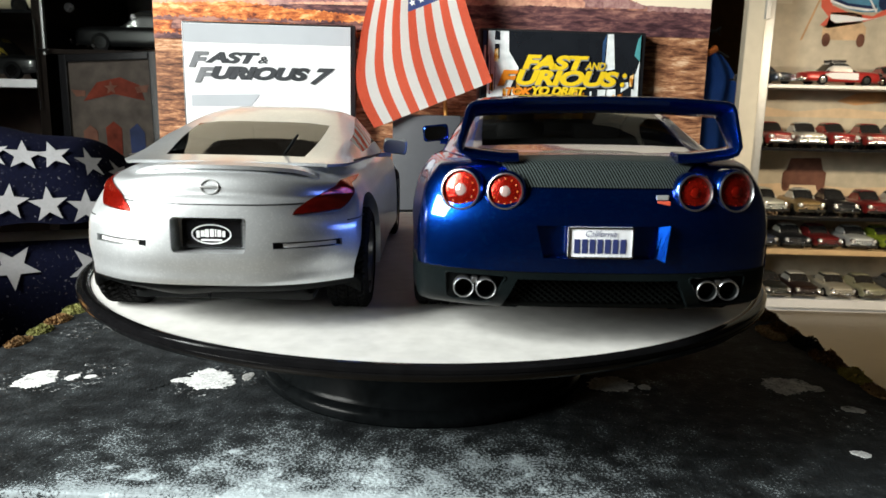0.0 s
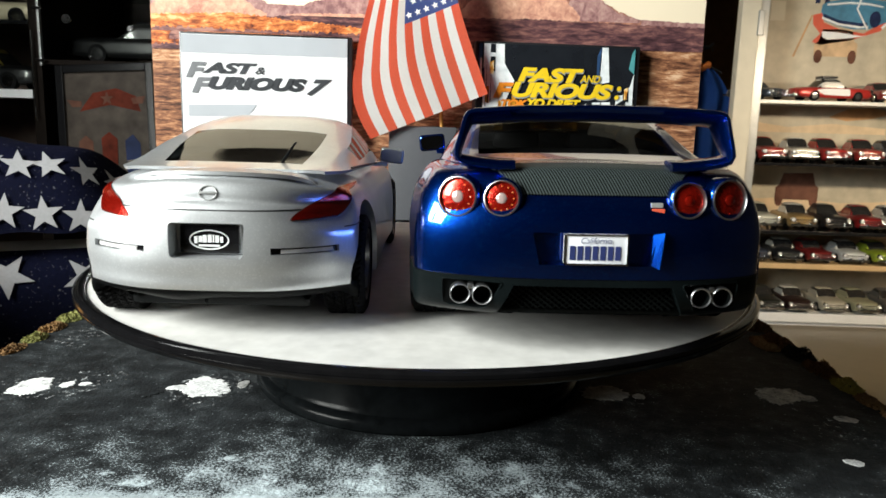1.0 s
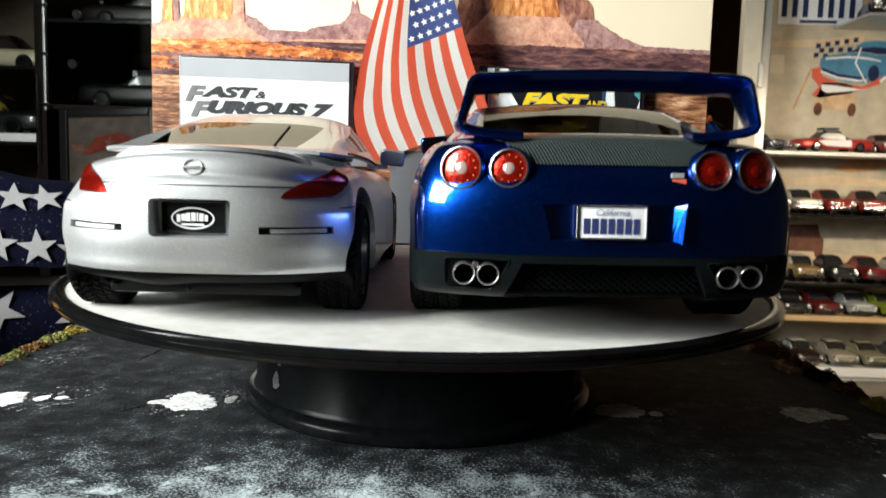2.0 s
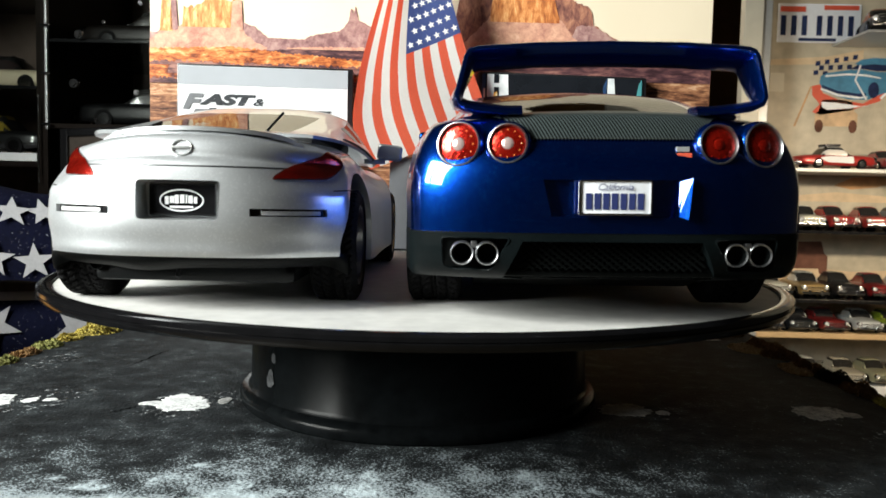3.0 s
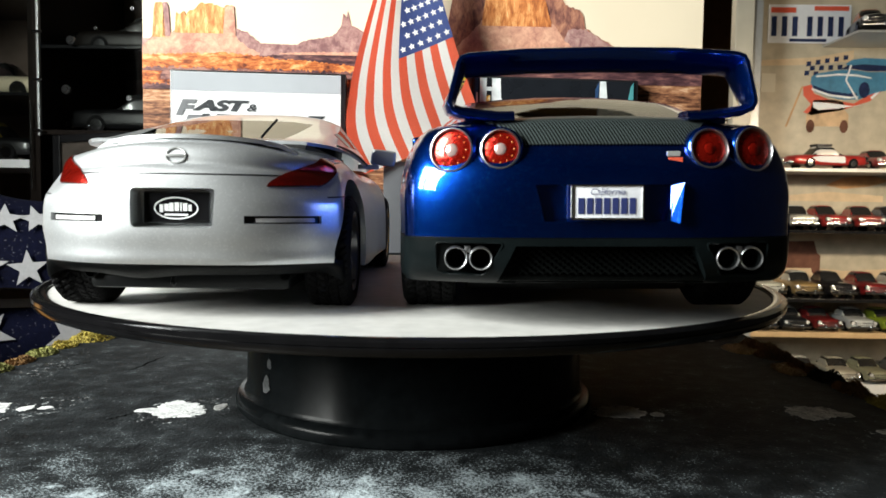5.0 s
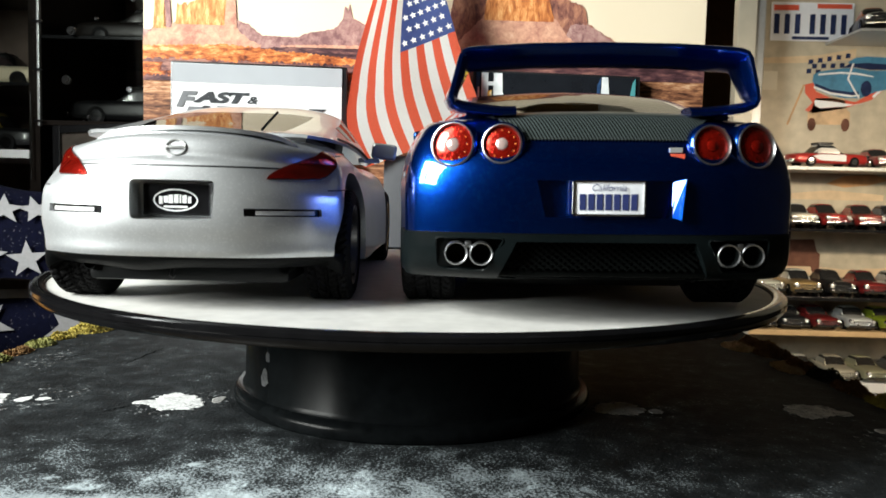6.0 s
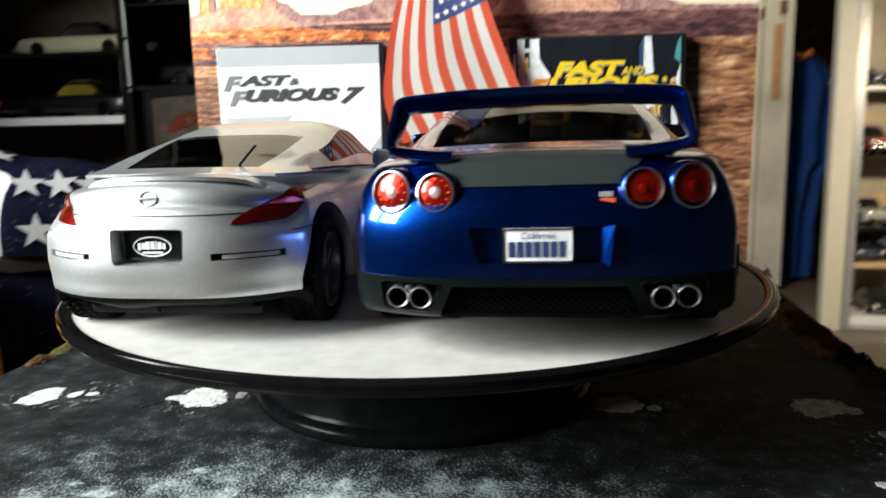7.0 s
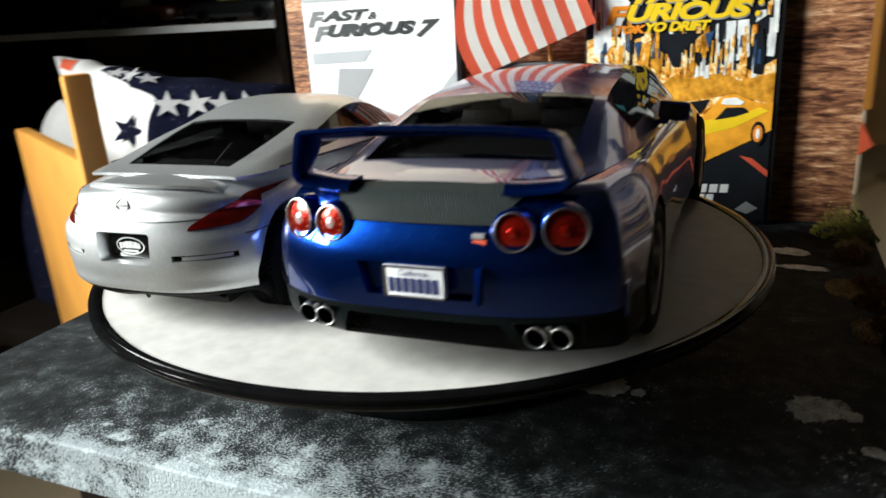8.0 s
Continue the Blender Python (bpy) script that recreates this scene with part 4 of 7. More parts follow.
# rear wing
def swept(path_pts, chord0, chord1, thick, y_mid):
    """A flat bar in the x, z plane, thick across the path and wide along y."""
    bm = bmesh.new()
    pts = [Vector((x, 0, z)) for x, z in path_pts]
    rings = []
    n = len(pts)
    for i, p in enumerate(pts):
        d = (pts[min(i + 1, n - 1)] - pts[max(i - 1, 0)]).normalized()
        nrm = Vector((-d.z, 0, d.x))
        c = chord0 + (chord1 - chord0) * math.sin(math.pi * i / (n - 1))
        ring = []
        up = min(max((p.z - 0.064) / 0.009, 0.0), 1.0)
        for cy, ct in ((-0.5, 0.10), (-0.5, 0.40), (-0.46, 0.5), (0.42, 0.5), (0.5, 0.35), (0.5, -0.35), (0.42, -0.5), (-0.30, -0.42)):
            # the blade's front edge hangs lower, and the end plates splay towards the front
            off = Vector((math.copysign(0.15 * c * (cy + 0.5), p.x) * (1 - up) * (1 if abs(p.x) > 0.036 else 0), y_mid + c * cy, -0.20 * c * cy * up))
            ring.append(bm.verts.new(p + nrm * thick * ct + off))
        rings.append(ring)
    for a, b in zip(rings, rings[1:]):
        for i in range(8):
            bm.faces.new((a[i], a[(i + 1) % 8], b[(i + 1) % 8], b[i]))
    bm.faces.new(rings[0][::-1])
    bm.faces.new(rings[-1])
    return bm
half_w = [(0.0242, 0.0606), (0.0290, 0.0606), (0.0345, 0.0612), (0.0392, 0.0620), (0.0412, 0.0628), (0.0417, 0.0640), (0.0412, 0.0662), (0.0401, 0.0702), (0.0392, 0.0736), (0.0386, 0.0746), (0.0372, 0.0751), (0.0340, 0.0754), (0.0200, 0.0762)]
wing_path = [(-x, z) for x, z in half_w] + [(0.0, 0.0765)] + half_w[::-1]
part("rear_wing", swept(wing_path, 0.010, 0.0125, 0.0030, -0.1308), BLUE, blue, "tall blue rear wing on the trunk")

# cabin and roof
g_top = smooth_curve([(-0.125, 0.0606, 0.0385, 0.0600, 0.0375), (-0.108, 0.0622, 0.0450, 0.0600, 0.0395), (-0.085, 0.0695, 0.0485, 0.0594, 0.0392), (-0.060, 0.0758, 0.0495, 0.0584, 0.0375), (-0.040, 0.0785, 0.0498, 0.0572, 0.0358), (-0.010, 0.0805, 0.0498, 0.0560, 0.0350), (0.020, 0.0805, 0.0495, 0.0552, 0.0350), (0.045, 0.0778, 0.0490, 0.0548, 0.0365), (0.066, 0.0700, 0.0478, 0.0548, 0.0395), (0.088, 0.0575, 0.0445, 0.0552, 0.0425)])
def g_pane(y, col):
    if col >= 4 and -0.106 < y < -0.052:
        return "rear_window"
    if col >= 4 and y > 0.040:
        return "windshield"
    if 1 <= col <= 2 and -0.060 < y < 0.055:
        return "side_window"
    return None
greenhouse(blue, g_top, [-0.125, -0.122, -0.114, -0.105, -0.095, -0.085, -0.075, -0.066, -0.058, -0.052, -0.044, -0.036, -0.024, -0.010, 0.005, 0.020, 0.030, 0.040, 0.050, 0.060, 0.070, 0.080, 0.088], g_pane, BLUE, CAR_GLASS)
cabin(blue, -0.092, 0.06, 0.0612, 0.037, -0.036, 0.0748)
for sx in (-1, 1):
    mirror_part(blue, sx * 0.0548, -0.006, 0.0622, sx, BLUE, MIRROR_DARK, 0.86)
part("side_vent", box((0.0548, -0.128, 0.0235), (0.0566, -0.122, 0.033), 0.0006), BLUE, blue)

# --- the silver coupe ---
Z_M = Matrix.Translation((-0.0604, -0.1305, PLAT_Z)) @ pose(0, 0, 0, 0, 0, 1.8)
silver = thing("silver_model_car", "silver metallic model coupe with a sloping hatch, on the turntable", "model car", Z_M)
z_curve = smooth_curve([(-0.004, 0.0450, 0.0166, 0.0482, 0.0540), (0.010, 0.0462, 0.0166, 0.0488, 0.0544), (0.020, 0.0477, 0.0160, 0.0498, 0.0549), (0.028, 0.0488, 0.0150, 0.0508, 0.0553), (0.043, 0.0502, 0.0130, 0.0518, 0.0558), (0.080, 0.0496, 0.0110, 0.0500, 0.0545), (0.130, 0.0488, 0.0105, 0.0484, 0.0528), (0.190, 0.0502, 0.0110, 0.0476, 0.0515), (0.225, 0.0470, 0.0115, 0.0400, 0.0445), (0.243, 0.0380, 0.0125, 0.0320, 0.0360)])
Z_ROWS = [(0.995, 0.0, -0.0024), (1.0, 0.05, -0.0028), (1.0, 0.14, -0.0030), (1.0, 0.28, -0.0036), (0.995, 0.42, -0.0036), (0.985, 0.56, -0.0032), (0.965, 0.68, -0.0026), (0.945, 0.76, -0.0019), (0.93, 0.80, -0.0010), (0.92, 0.83, 0.0002), (0.90, 0.88, 0.0006), (0.865, 0.93, 0.0015), (0.82, 0.97, 0.0034), (0.765, 1.0, 0.0080)]
zs_ = Shell(z_curve, Z_ROWS, 0.243, lambda zf: ((0.0123 + 0.0075 * ease(zf, 0.55, 0.85)) / 0.0407 ** 3, 3.0), (0.0050, 0.0085))
body = part("body", zs_.mesh(), SILVER, silver, "silver metallic painted body")
Z_AX, Z_FX, Z_TR = 0.0368, 0.1905, 0.0188
S_SLOT = (zs_.s_at(0.030, x=0.0204), zs_.s_at(0.030, x=0.0412))


def slot(sx, grow, lift, thick):
    """A narrow sheet along the bumper where the reflectors sit."""
    return zs_.skin(lambda a, b: (sx * (S_SLOT[0] - grow * 8 + (S_SLOT[1] - S_SLOT[0] + grow * 16) * a), 0.0288 - grow + (0.0023 + 2 * grow) * b), 24, 2, lift, thick)


rec = hexa((-0.0090, ((-0.0137, 0.0394), (0.0131, 0.0394), (0.0124, 0.0270), (-0.0130, 0.0270))), (0.0026, ((-0.0114, 0.0385), (0.0114, 0.0385), (0.0108, 0.0279), (-0.0108, 0.0279))))
bmesh.ops.bevel(rec, geom=[e for e in rec.edges if abs(e.verts[0].co.y - e.verts[1].co.y) > 0.005], offset=0.0014, segments=4, profile=0.5, affect="EDGES")
cut(body, [disc_cut(-0.08, -0.030, Z_AX, Z_TR + 0.0008, 0.0236), disc_cut(0.030, 0.08, Z_AX, Z_TR + 0.0008, 0.0236), disc_cut(-0.08, -0.030, Z_FX, Z_TR, 0.0206), disc_cut(0.030, 0.08, Z_FX, Z_TR, 0.0206), rec, slot(-1, 0.0, 0.002, 0.0034), slot(1, 0.0, 0.002, 0.0034)])
for sx in (-1, 1):
    wheel(silver, sx * 0.0412, Z_AX, Z_TR, 0.0150, sx, 0.0135)
    wheel(silver, sx * 0.0425, Z_FX, Z_TR, 0.0145, sx, 0.0135)
    part("reflector_slot", zs_.skin(lambda a, b, sx=sx: (sx * (S_SLOT[0] + (S_SLOT[1] - S_SLOT[0]) * a), 0.0288 + 0.0023 * b), 24, 2, -0.00125, 0.0002), GLOSS_BLACK, silver, "dark slot of the rear reflector")
    part("reflector", zs_.skin(lambda a, b, sx=sx: (sx * (S_SLOT[0] + 0.035 + (S_SLOT[1] - S_SLOT[0] - 0.05) * a), 0.0292 + 0.0013 * b), 24, 2, -0.0008, 0.0004), CLEAR_LENS, silver, "narrow clear rear reflector")
# fine seam between bumper and side panel
for sx in (-1, 1):
    s0, s1 = zs_.s_at(0.0372, x=0.0425), zs_.s_at(0.0372, y=0.0235)
    part("panel_seam", zs_.skin(lambda a, b, sx=sx: (sx * (s0 + (s1 - s0) * a), 0.0366 + 0.0004 * a + 0.00035 * b), 20, 1, 0.00006, 0.0003), INK_BLACK, silver, "dark seam between bumper and side", smooth=False)
plate = part("number_plate", box((-0.0097, 0.0006, 0.0285), (0.0097, 0.0027, 0.0379), 0.0006), GLOSS_BLACK, silver, "black plate with a white oval mark")
ov = [(0.0063 * math.cos(2 * math.pi * i / 48), 0.0031 * math.sin(2 * math.pi * i / 48)) for i in range(48)]
part("oval_ring", tube([(x, 0.0005, 0.0330 + z) for x, z in ov], 0.00024, 6, True), INK_WHITE, plate)
for x0, x1, z0, z1 in ((-0.0048, -0.0038, 0.0318, 0.0341), (-0.0034, -0.0022, 0.0322, 0.0342), (-0.0020, -0.0008, 0.0321, 0.0346), (-0.0004, 0.0008, 0.0322, 0.0347), (0.0012, 0.0016, 0.0322, 0.0347), (0.0020, 0.0032, 0.0322, 0.0345), (0.0036, 0.0045, 0.0322, 0.0341), (-0.0034, 0.0034, 0.0308, 0.0314)):
    part("plate_bar", box((x0, 0.0002, z0), (x1, 0.0008, z1)), INK_WHITE, plate, smooth=False)
# joint between trunk and bumper
S_J = zs_.s_at(0.0432, x=0.0300)
part("trunk_gap", zs_.skin(lambda a, b: (S_J * (2 * a - 1), 0.0428 + 0.00045 * b), 40, 1, 0.00006, 0.0003), INK_BLACK, silver, "dark gap under the trunk edge", smooth=False)
# tail lamps that wrap the corner far along the side
S_TIP = zs_.s_at(0.0400, x=0.0262)
S_LOW = zs_.s_at(0.0405, x=0.0398)
S_TOP = zs_.s_at(0.0495, y=0.0430)
for sx in (-1, 1):
    def lamp_at(a, b, sx=sx):
        low = (S_TIP + (S_LOW - S_TIP) * a, 0.0398 + 0.0004 * a)
        high = (S_TIP + (S_TOP - S_TIP) * a ** 1.25, 0.0400 + 0.0093 * math.sin(a * math.pi / 2) ** 0.9)
        return sx * (low[0] + (high[0] - low[0]) * b), low[1] + (high[1] - low[1]) * b
    lamp = part("tail_lamp", zs_.skin(lamp_at, 30, 12, 0.0004, 0.0010), RED_LENS, silver, "dark red wedge tail lamp")
    edge = []
    for a, b in [(k / 24, 0.0) for k in range(25)] + [(1.0, k / 12) for k in range(1, 13)] + [(1 - k / 24, 1.0) for k in range(1, 24)]:
        sv, z = lamp_at(a, b)
        edge.append(zs_.on(sv, z))
    part("lamp_seam", tube(edge, 0.00022, 6, True), INK_BLACK, lamp, "thin black seam round the lamp")
# lip spoiler on the trunk
bm = bmesh.new()
def lip_at(a, b):
    s = 2 * a - 1
    x = 0.0012 + s * 0.0318
    y = 0.0048 + 0.0110 * s * s + 0.010 * b * (1 - 0.5 * s ** 6)
    top = 0.0551 - 0.0022 * s * s - 0.0030 * abs(s) ** 10
    return Vector((x, y, top + 0.0002 * b))
add_grid(bm, lip_at, 40, 6)
bmesh.ops.recalc_face_normals(bm, faces=bm.faces[:])
if sum(f.normal.z for f in bm.faces) < 0:
    bmesh.ops.reverse_faces(bm, faces=bm.faces[:])
bm.normal_update()
bmesh.ops.solidify(bm, geom=bm.faces[:], thickness=0.0013)
part("lip_spoiler", bm, SILVER, silver, "low silver lip spoiler")
# round plain badge
ring = []
for t in (2 * math.pi * i / 36 for i in range(36)):
    x, z = 0.0028 * math.cos(t), 0.0484 + 0.0022 * math.sin(t)
    ring.append(zs_.on(math.copysign(zs_.s_at(z, x=abs(x)), x), z) + Vector((0, -0.0002, 0)))
bd = part("badge", tube(ring, 0.00028, 6, True), STEEL, silver, "small round grey badge")
mid = zs_.on(0.0, 0.0484)
part("badge_bar", box((-0.0031, mid.y - 0.0005, 0.0480), (0.0031, mid.y + 0.0004, 0.0488), 0.0002), STEEL, bd)
# black valance below the bumper
bm = bmesh.new()
S_V = zs_.s_at(0.02, y=0.0240)
def val_at(a, b):
    s = S_V * (2 * a - 1)
    p = zs_.at(s, 0.0)
    n = Vector((p.x * 0.6, -0.05, 0)).normalized()
    q = abs(s) / S_V
    drop = 0.0040 + 0.0012 * math.exp(-((p.x + 0.012) / 0.010) ** 2) + 0.0030 * ease(q, 0.72, 0.95)
    return Vector((p.x, p.y, 0.0172 - drop * b)) + n * (0.0006 * math.sin(math.pi * b) - 0.0008 - 0.0045 * b * b * (1 - ease(q, 0.7, 0.95)))
add_grid(bm, val_at, 80, 10)
bmesh.ops.solidify(bm, geom=bm.faces[:], thickness=0.0015)
val = part("valance", bm, BLACK_PLASTIC, silver, "matt black lower valance")
part("underbody", box((-0.031, 0.012, 0.0078), (0.031, 0.23, 0.0140), 0.002), BLACK_PLASTIC, silver)
part("tow_hook", tube([(-0.004, 0.010, 0.0125), (-0.004, 0.008, 0.0100), (-0.0032, 0.008, 0.0095)], 0.0007, 8), BLACK_PLASTIC, val)
for sx in (-1, 1):
    m = Matrix.Translation((sx * 0.0300, 0.0105, 0.0130)) @ pose(0, 0, 0, 90)
    part("exhaust_pipe", lathe([(0.0016, 0.0), (0.0020, 0.0), (0.0020, -0.01), (0, -0.01)], 24, m), MESH_BLACK, silver, "small black pipe end")
# cabin and hatch
z_top = smooth_curve([(0.022, 0.0549, 0.0345, 0.0545, 0.0325), (0.032, 0.0563, 0.0400, 0.0542, 0.0340), (0.055, 0.0616, 0.0432, 0.0538, 0.0368), (0.076, 0.0664, 0.0446, 0.0530, 0.0372), (0.098, 0.0712, 0.0450, 0.0520, 0.0352), (0.115, 0.0728, 0.0448, 0.0512, 0.0335), (0.134, 0.0705, 0.0442, 0.0508, 0.0335), (0.154, 0.0620, 0.0425, 0.0508, 0.0350), (0.172, 0.0525, 0.0395, 0.0512, 0.0372)])
def z_pane(y, col):
    if col >= 7 and 0.032 < y < 0.078:
        return "rear_window"
    if col >= 7 and y > 0.128:
        return "windshield"
    if 1 <= col <= 2 and 0.060 < y < 0.146:
        return "side_window"
    return None
greenhouse(silver, z_top, [0.022, 0.027, 0.032, 0.040, 0.048, 0.056, 0.064, 0.071, 0.078, 0.086, 0.094, 0.102, 0.110, 0.119, 0.128, 0.137, 0.146, 0.155, 0.164, 0.172], z_pane, SILVER, DARK_GLASS, crown=(0.95, 0.88, 0.80, 0.73, 0.52, 0.27, 0.0), drop=0.0046, power=4)
for sx in (-1, 1):
    belt = []
    for i in range(25):
        yy = 0.040 + 0.106 * i / 24
        _, wb, zb, _ = z_top(yy)
        belt.append((sx * (wb + 0.0002), yy, zb + 0.0006))
    part("belt_seam", tube(belt, 0.00045, 6), INK_BLACK, silver, "thin black seam under the side windows")
cabin(silver, 0.045, 0.152, 0.0552, 0.030, 0.086, 0.0650)
for sx in (-1, 1):
    mirror_part(silver, sx * 0.0522, 0.118, 0.0552 if sx > 0 else 0.0515, sx, SILVER, MIRROR_GLINT, 0.78)
bm = tube([(0.0172, 0.0335, 0.0568), (0.0190, 0.0368, 0.0600), (0.0208, 0.0408, 0.0634)], 0.00045, 8)
part("rear_wiper", bm, BLACK_PLASTIC, silver, "thin black rear wiper")

# ---- behind the turntable: backdrop, film cases, small flag ----
b_yaw = math.degrees(math.atan2(0.020, 0.43))
BD = Matrix.Translation((-0.2235, 0.228, 0.0)) @ pose(0, 0, 0, 0, 0, b_yaw)
backdrop = thing("backdrop_board", "printed desert picture with orange buttes, standing on the road board", "picture board", BD)
BW, BH = 0.436, 0.292


def rock_print(name, deep, dark, warm, light, scale=150.0, flat=(0.30, 1, 1.25), lo=0.40, hi=0.62):
    """Printed rock: fine strata with dark cracks and pale ledges."""
    m = bpy.data.materials.new(name)
    m.use_nodes = True
    n, l = m.node_tree.nodes, m.node_tree.links
    p = n["Principled BSDF"]
    p.inputs["Roughness"].default_value = 0.45
    p.inputs["IOR"].default_value = 1.3
    tc = n.new("ShaderNodeTexCoord")
    st = n.new("ShaderNodeMapping")
    st.inputs["Scale"].default_value = flat
    l.new(tc.outputs["Object"], st.inputs["Vector"])
    a = node(m, "ShaderNodeTexNoise", Scale=scale, Detail=9.0, Roughness=0.68, Distortion=0.4)
    b = node(m, "ShaderNodeTexNoise", Scale=scale * 0.16, Detail=5.0, Roughness=0.6)
    c = node(m, "ShaderNodeTexVoronoi", Scale=scale * 0.9)
    for t in (a, b, c):
        l.new(st.outputs[0], t.inputs["Vector"])
    c.feature = "DISTANCE_TO_EDGE"
    ramp = n.new("ShaderNodeValToRGB")
    e = ramp.color_ramp.elements
    e[0].position, e[0].color = lo, (*deep, 1)
    e[1].position, e[1].color = hi, (*light, 1)
    for ps, col in ((0.36, dark), (0.68, warm)):
        el = e.new(lo + (hi - lo) * ps)
        el.color = (*col, 1)
    half = n.new("ShaderNodeMath")
    half.operation = "MULTIPLY"
    half.inputs[1].default_value = 0.38
    add = n.new("ShaderNodeMath")
    add.operation = "MULTIPLY_ADD"
    add.inputs[1].default_value = 0.62
    l.new(b.outputs["Fac"], half.inputs[0])
    l.new(a.outputs["Fac"], add.inputs[0])
    l.new(half.outputs[0], add.inputs[2])
    crack = n.new("ShaderNodeMapRange")
    crack.inputs["From Max"].default_value = 0.12
    crack.inputs["To Min"].default_value = -0.018
    crack.inputs["To Max"].default_value = 0.012
    l.new(c.outputs["Distance"], crack.inputs["Value"])
    tot = n.new("ShaderNodeMath")
    tot.operation = "ADD"
    l.new(add.outputs[0], tot.inputs[0])
    l.new(crack.outputs[0], tot.inputs[1])
    l.new(tot.outputs[0], ramp.inputs["Fac"])
    l.new(ramp.outputs["Color"], p.inputs["Base Color"])
    return m


DESERT = rock_print("desert_print", (0.04, 0.016, 0.010), (0.18, 0.075, 0.040), (0.40, 0.19, 0.095), (0.66, 0.44, 0.28), 210.0, (0.28, 1, 1.5))
PINK_ROCK = rock_print("pink_slope_print", (0.42, 0.19, 0.14), (0.58, 0.30, 0.21), (0.68, 0.38, 0.26), (0.76, 0.48, 0.34), 170, (0.8, 1, 0.8))
SKY_PRINT = material("sky_print", (0.78, 0.67, 0.50), 0.4, 0, 0.06, 12, 3, ior=1.3)
BUTTE = rock_print("butte_print", (0.30, 0.09, 0.035), (0.55, 0.19, 0.06), (0.74, 0.33, 0.12), (0.90, 0.58, 0.26), 200, (1.2, 1, 0.35))
BUTTE_SHADE = rock_print("butte_shade_print", (0.13, 0.055, 0.05), (0.27, 0.115, 0.085), (0.42, 0.19, 0.12), (0.55, 0.28, 0.18), 190, (1.1, 1, 0.5))
BUTTE_FAR = rock_print("far_butte_print", (0.20, 0.10, 0.10), (0.32, 0.17, 0.16), (0.42, 0.25, 0.22), (0.50, 0.34, 0.30), 200, (0.8, 1, 0.7))
PLAIN_DARK = rock_print("dark_plain_print", (0.035, 0.016, 0.02), (0.09, 0.04, 0.045), (0.20, 0.09, 0.08), (0.36, 0.18, 0.14), 190, (0.35, 1, 1.5))
ORANGE_ROCK = rock_print("orange_rock_print", (0.09, 0.02, 0.012), (0.42, 0.11, 0.03), (0.70, 0.25, 0.075), (0.88, 0.50, 0.24), 240, (0.4, 1, 1.1))
part("panel", box((0, 0, 0), (BW, 0.004, BH), 0.0004), SKY_PRINT, backdrop, "cream printed sky", smooth=False)


def print_shape(name, pts, mat, lift, label=""):
    part(name, prism(pts, 0.0003 + 0.35 * lift, Matrix.Translation((0, -0.35 * lift - 0.0003, 0))), mat, backdrop, label, smooth=False)


def ragged(x0, x1, z_of, bottom, step, amp, seed):
    rnd = random.Random(seed)
    k = int((x1 - x0) / step)
    return [(x0, bottom)] + [(x0 + (x1 - x0) * i / k, z_of((i / k)) + rnd.uniform(-amp, amp)) for i in range(k + 1)] + [(x1, bottom)]


def slope(keys):
    c = smooth_curve(keys)
    return lambda u: c(u)


def cliff(x0, x1, keys, bottom, step, amp, seed):
    """keys: straight runs of (share, height)."""
    def z_of(u):
        for (a, za), (b, zb) in zip(keys, keys[1:]):
            if a <= u <= b:
                return za + (zb - za) * (u - a) / max(b - a, 1e-6)
        return keys[-1][1]
    return ragged(x0, x1, z_of, bottom, step, amp, seed)


def runs(*pts):
    """Straight runs through (x, height) points as shares for cliff(), with its ends."""
    x0, x1 = pts[0][0], pts[-1][0]
    return x0, x1, [((x - x0) / (x1 - x0), z) for x, z in pts]


def mesa(name, pts, bottom, mat, lift, seed, amp=0.0006, label=""):
    print_shape(name, cliff(*runs(*pts), bottom, 0.0012, amp, seed), mat, lift, label)


print_shape("rock_ground", ragged(0.0, BW, lambda u: 0.190 + 0.003 * math.sin(9 * u), 0.0, 0.006, 0.001, 1), DESERT, 0.0002, "printed red rocky ground")
mesa("far_ridge", ((0.0, 0.2125), (0.012, 0.2130), (0.06, 0.2100), (0.13, 0.2098), (0.235, 0.2100), (0.30, 0.2095), (BW, 0.2055)), 0.186, BUTTE_FAR, 0.0004, 6, 0.0004)
mesa("far_butte", ((0.118, 0.2090), (0.124, 0.2125), (0.133, 0.2145), (0.145, 0.2165), (0.149, 0.2195), (0.152, 0.2235), (0.1535, 0.2270), (0.1540, 0.2335), (0.1552, 0.2340), (0.1558, 0.2300), (0.1568, 0.2300), (0.1574, 0.2365), (0.1586, 0.2330), (0.160, 0.2255), (0.166, 0.2225), (0.175, 0.2190), (0.20, 0.2150), (0.23, 0.2110)), 0.200, BUTTE_FAR, 0.0008, 5, 0.0005, "small hazy butte with a spire")
mesa("butte_slope", ((0.0, 0.2085), (0.008, 0.2145), (0.0205, 0.2170), (0.030, 0.2205), (0.050, 0.2215), (0.0715, 0.2215), (0.081, 0.2180), (0.090, 0.2105), (0.112, 0.2065)), 0.196, BUTTE_FAR, 0.0008, 14)
mesa("butte_slope", ((0.0, 0.2070), (0.009, 0.2140), (0.0205, 0.2165), (0.030, 0.2210), (0.050, 0.2225), (0.0690, 0.2215), (0.073, 0.2130), (0.082, 0.2060), (0.09, 0.2030)), 0.196, PINK_ROCK, 0.0011, 15, 0.0006, "pink rubble slope")
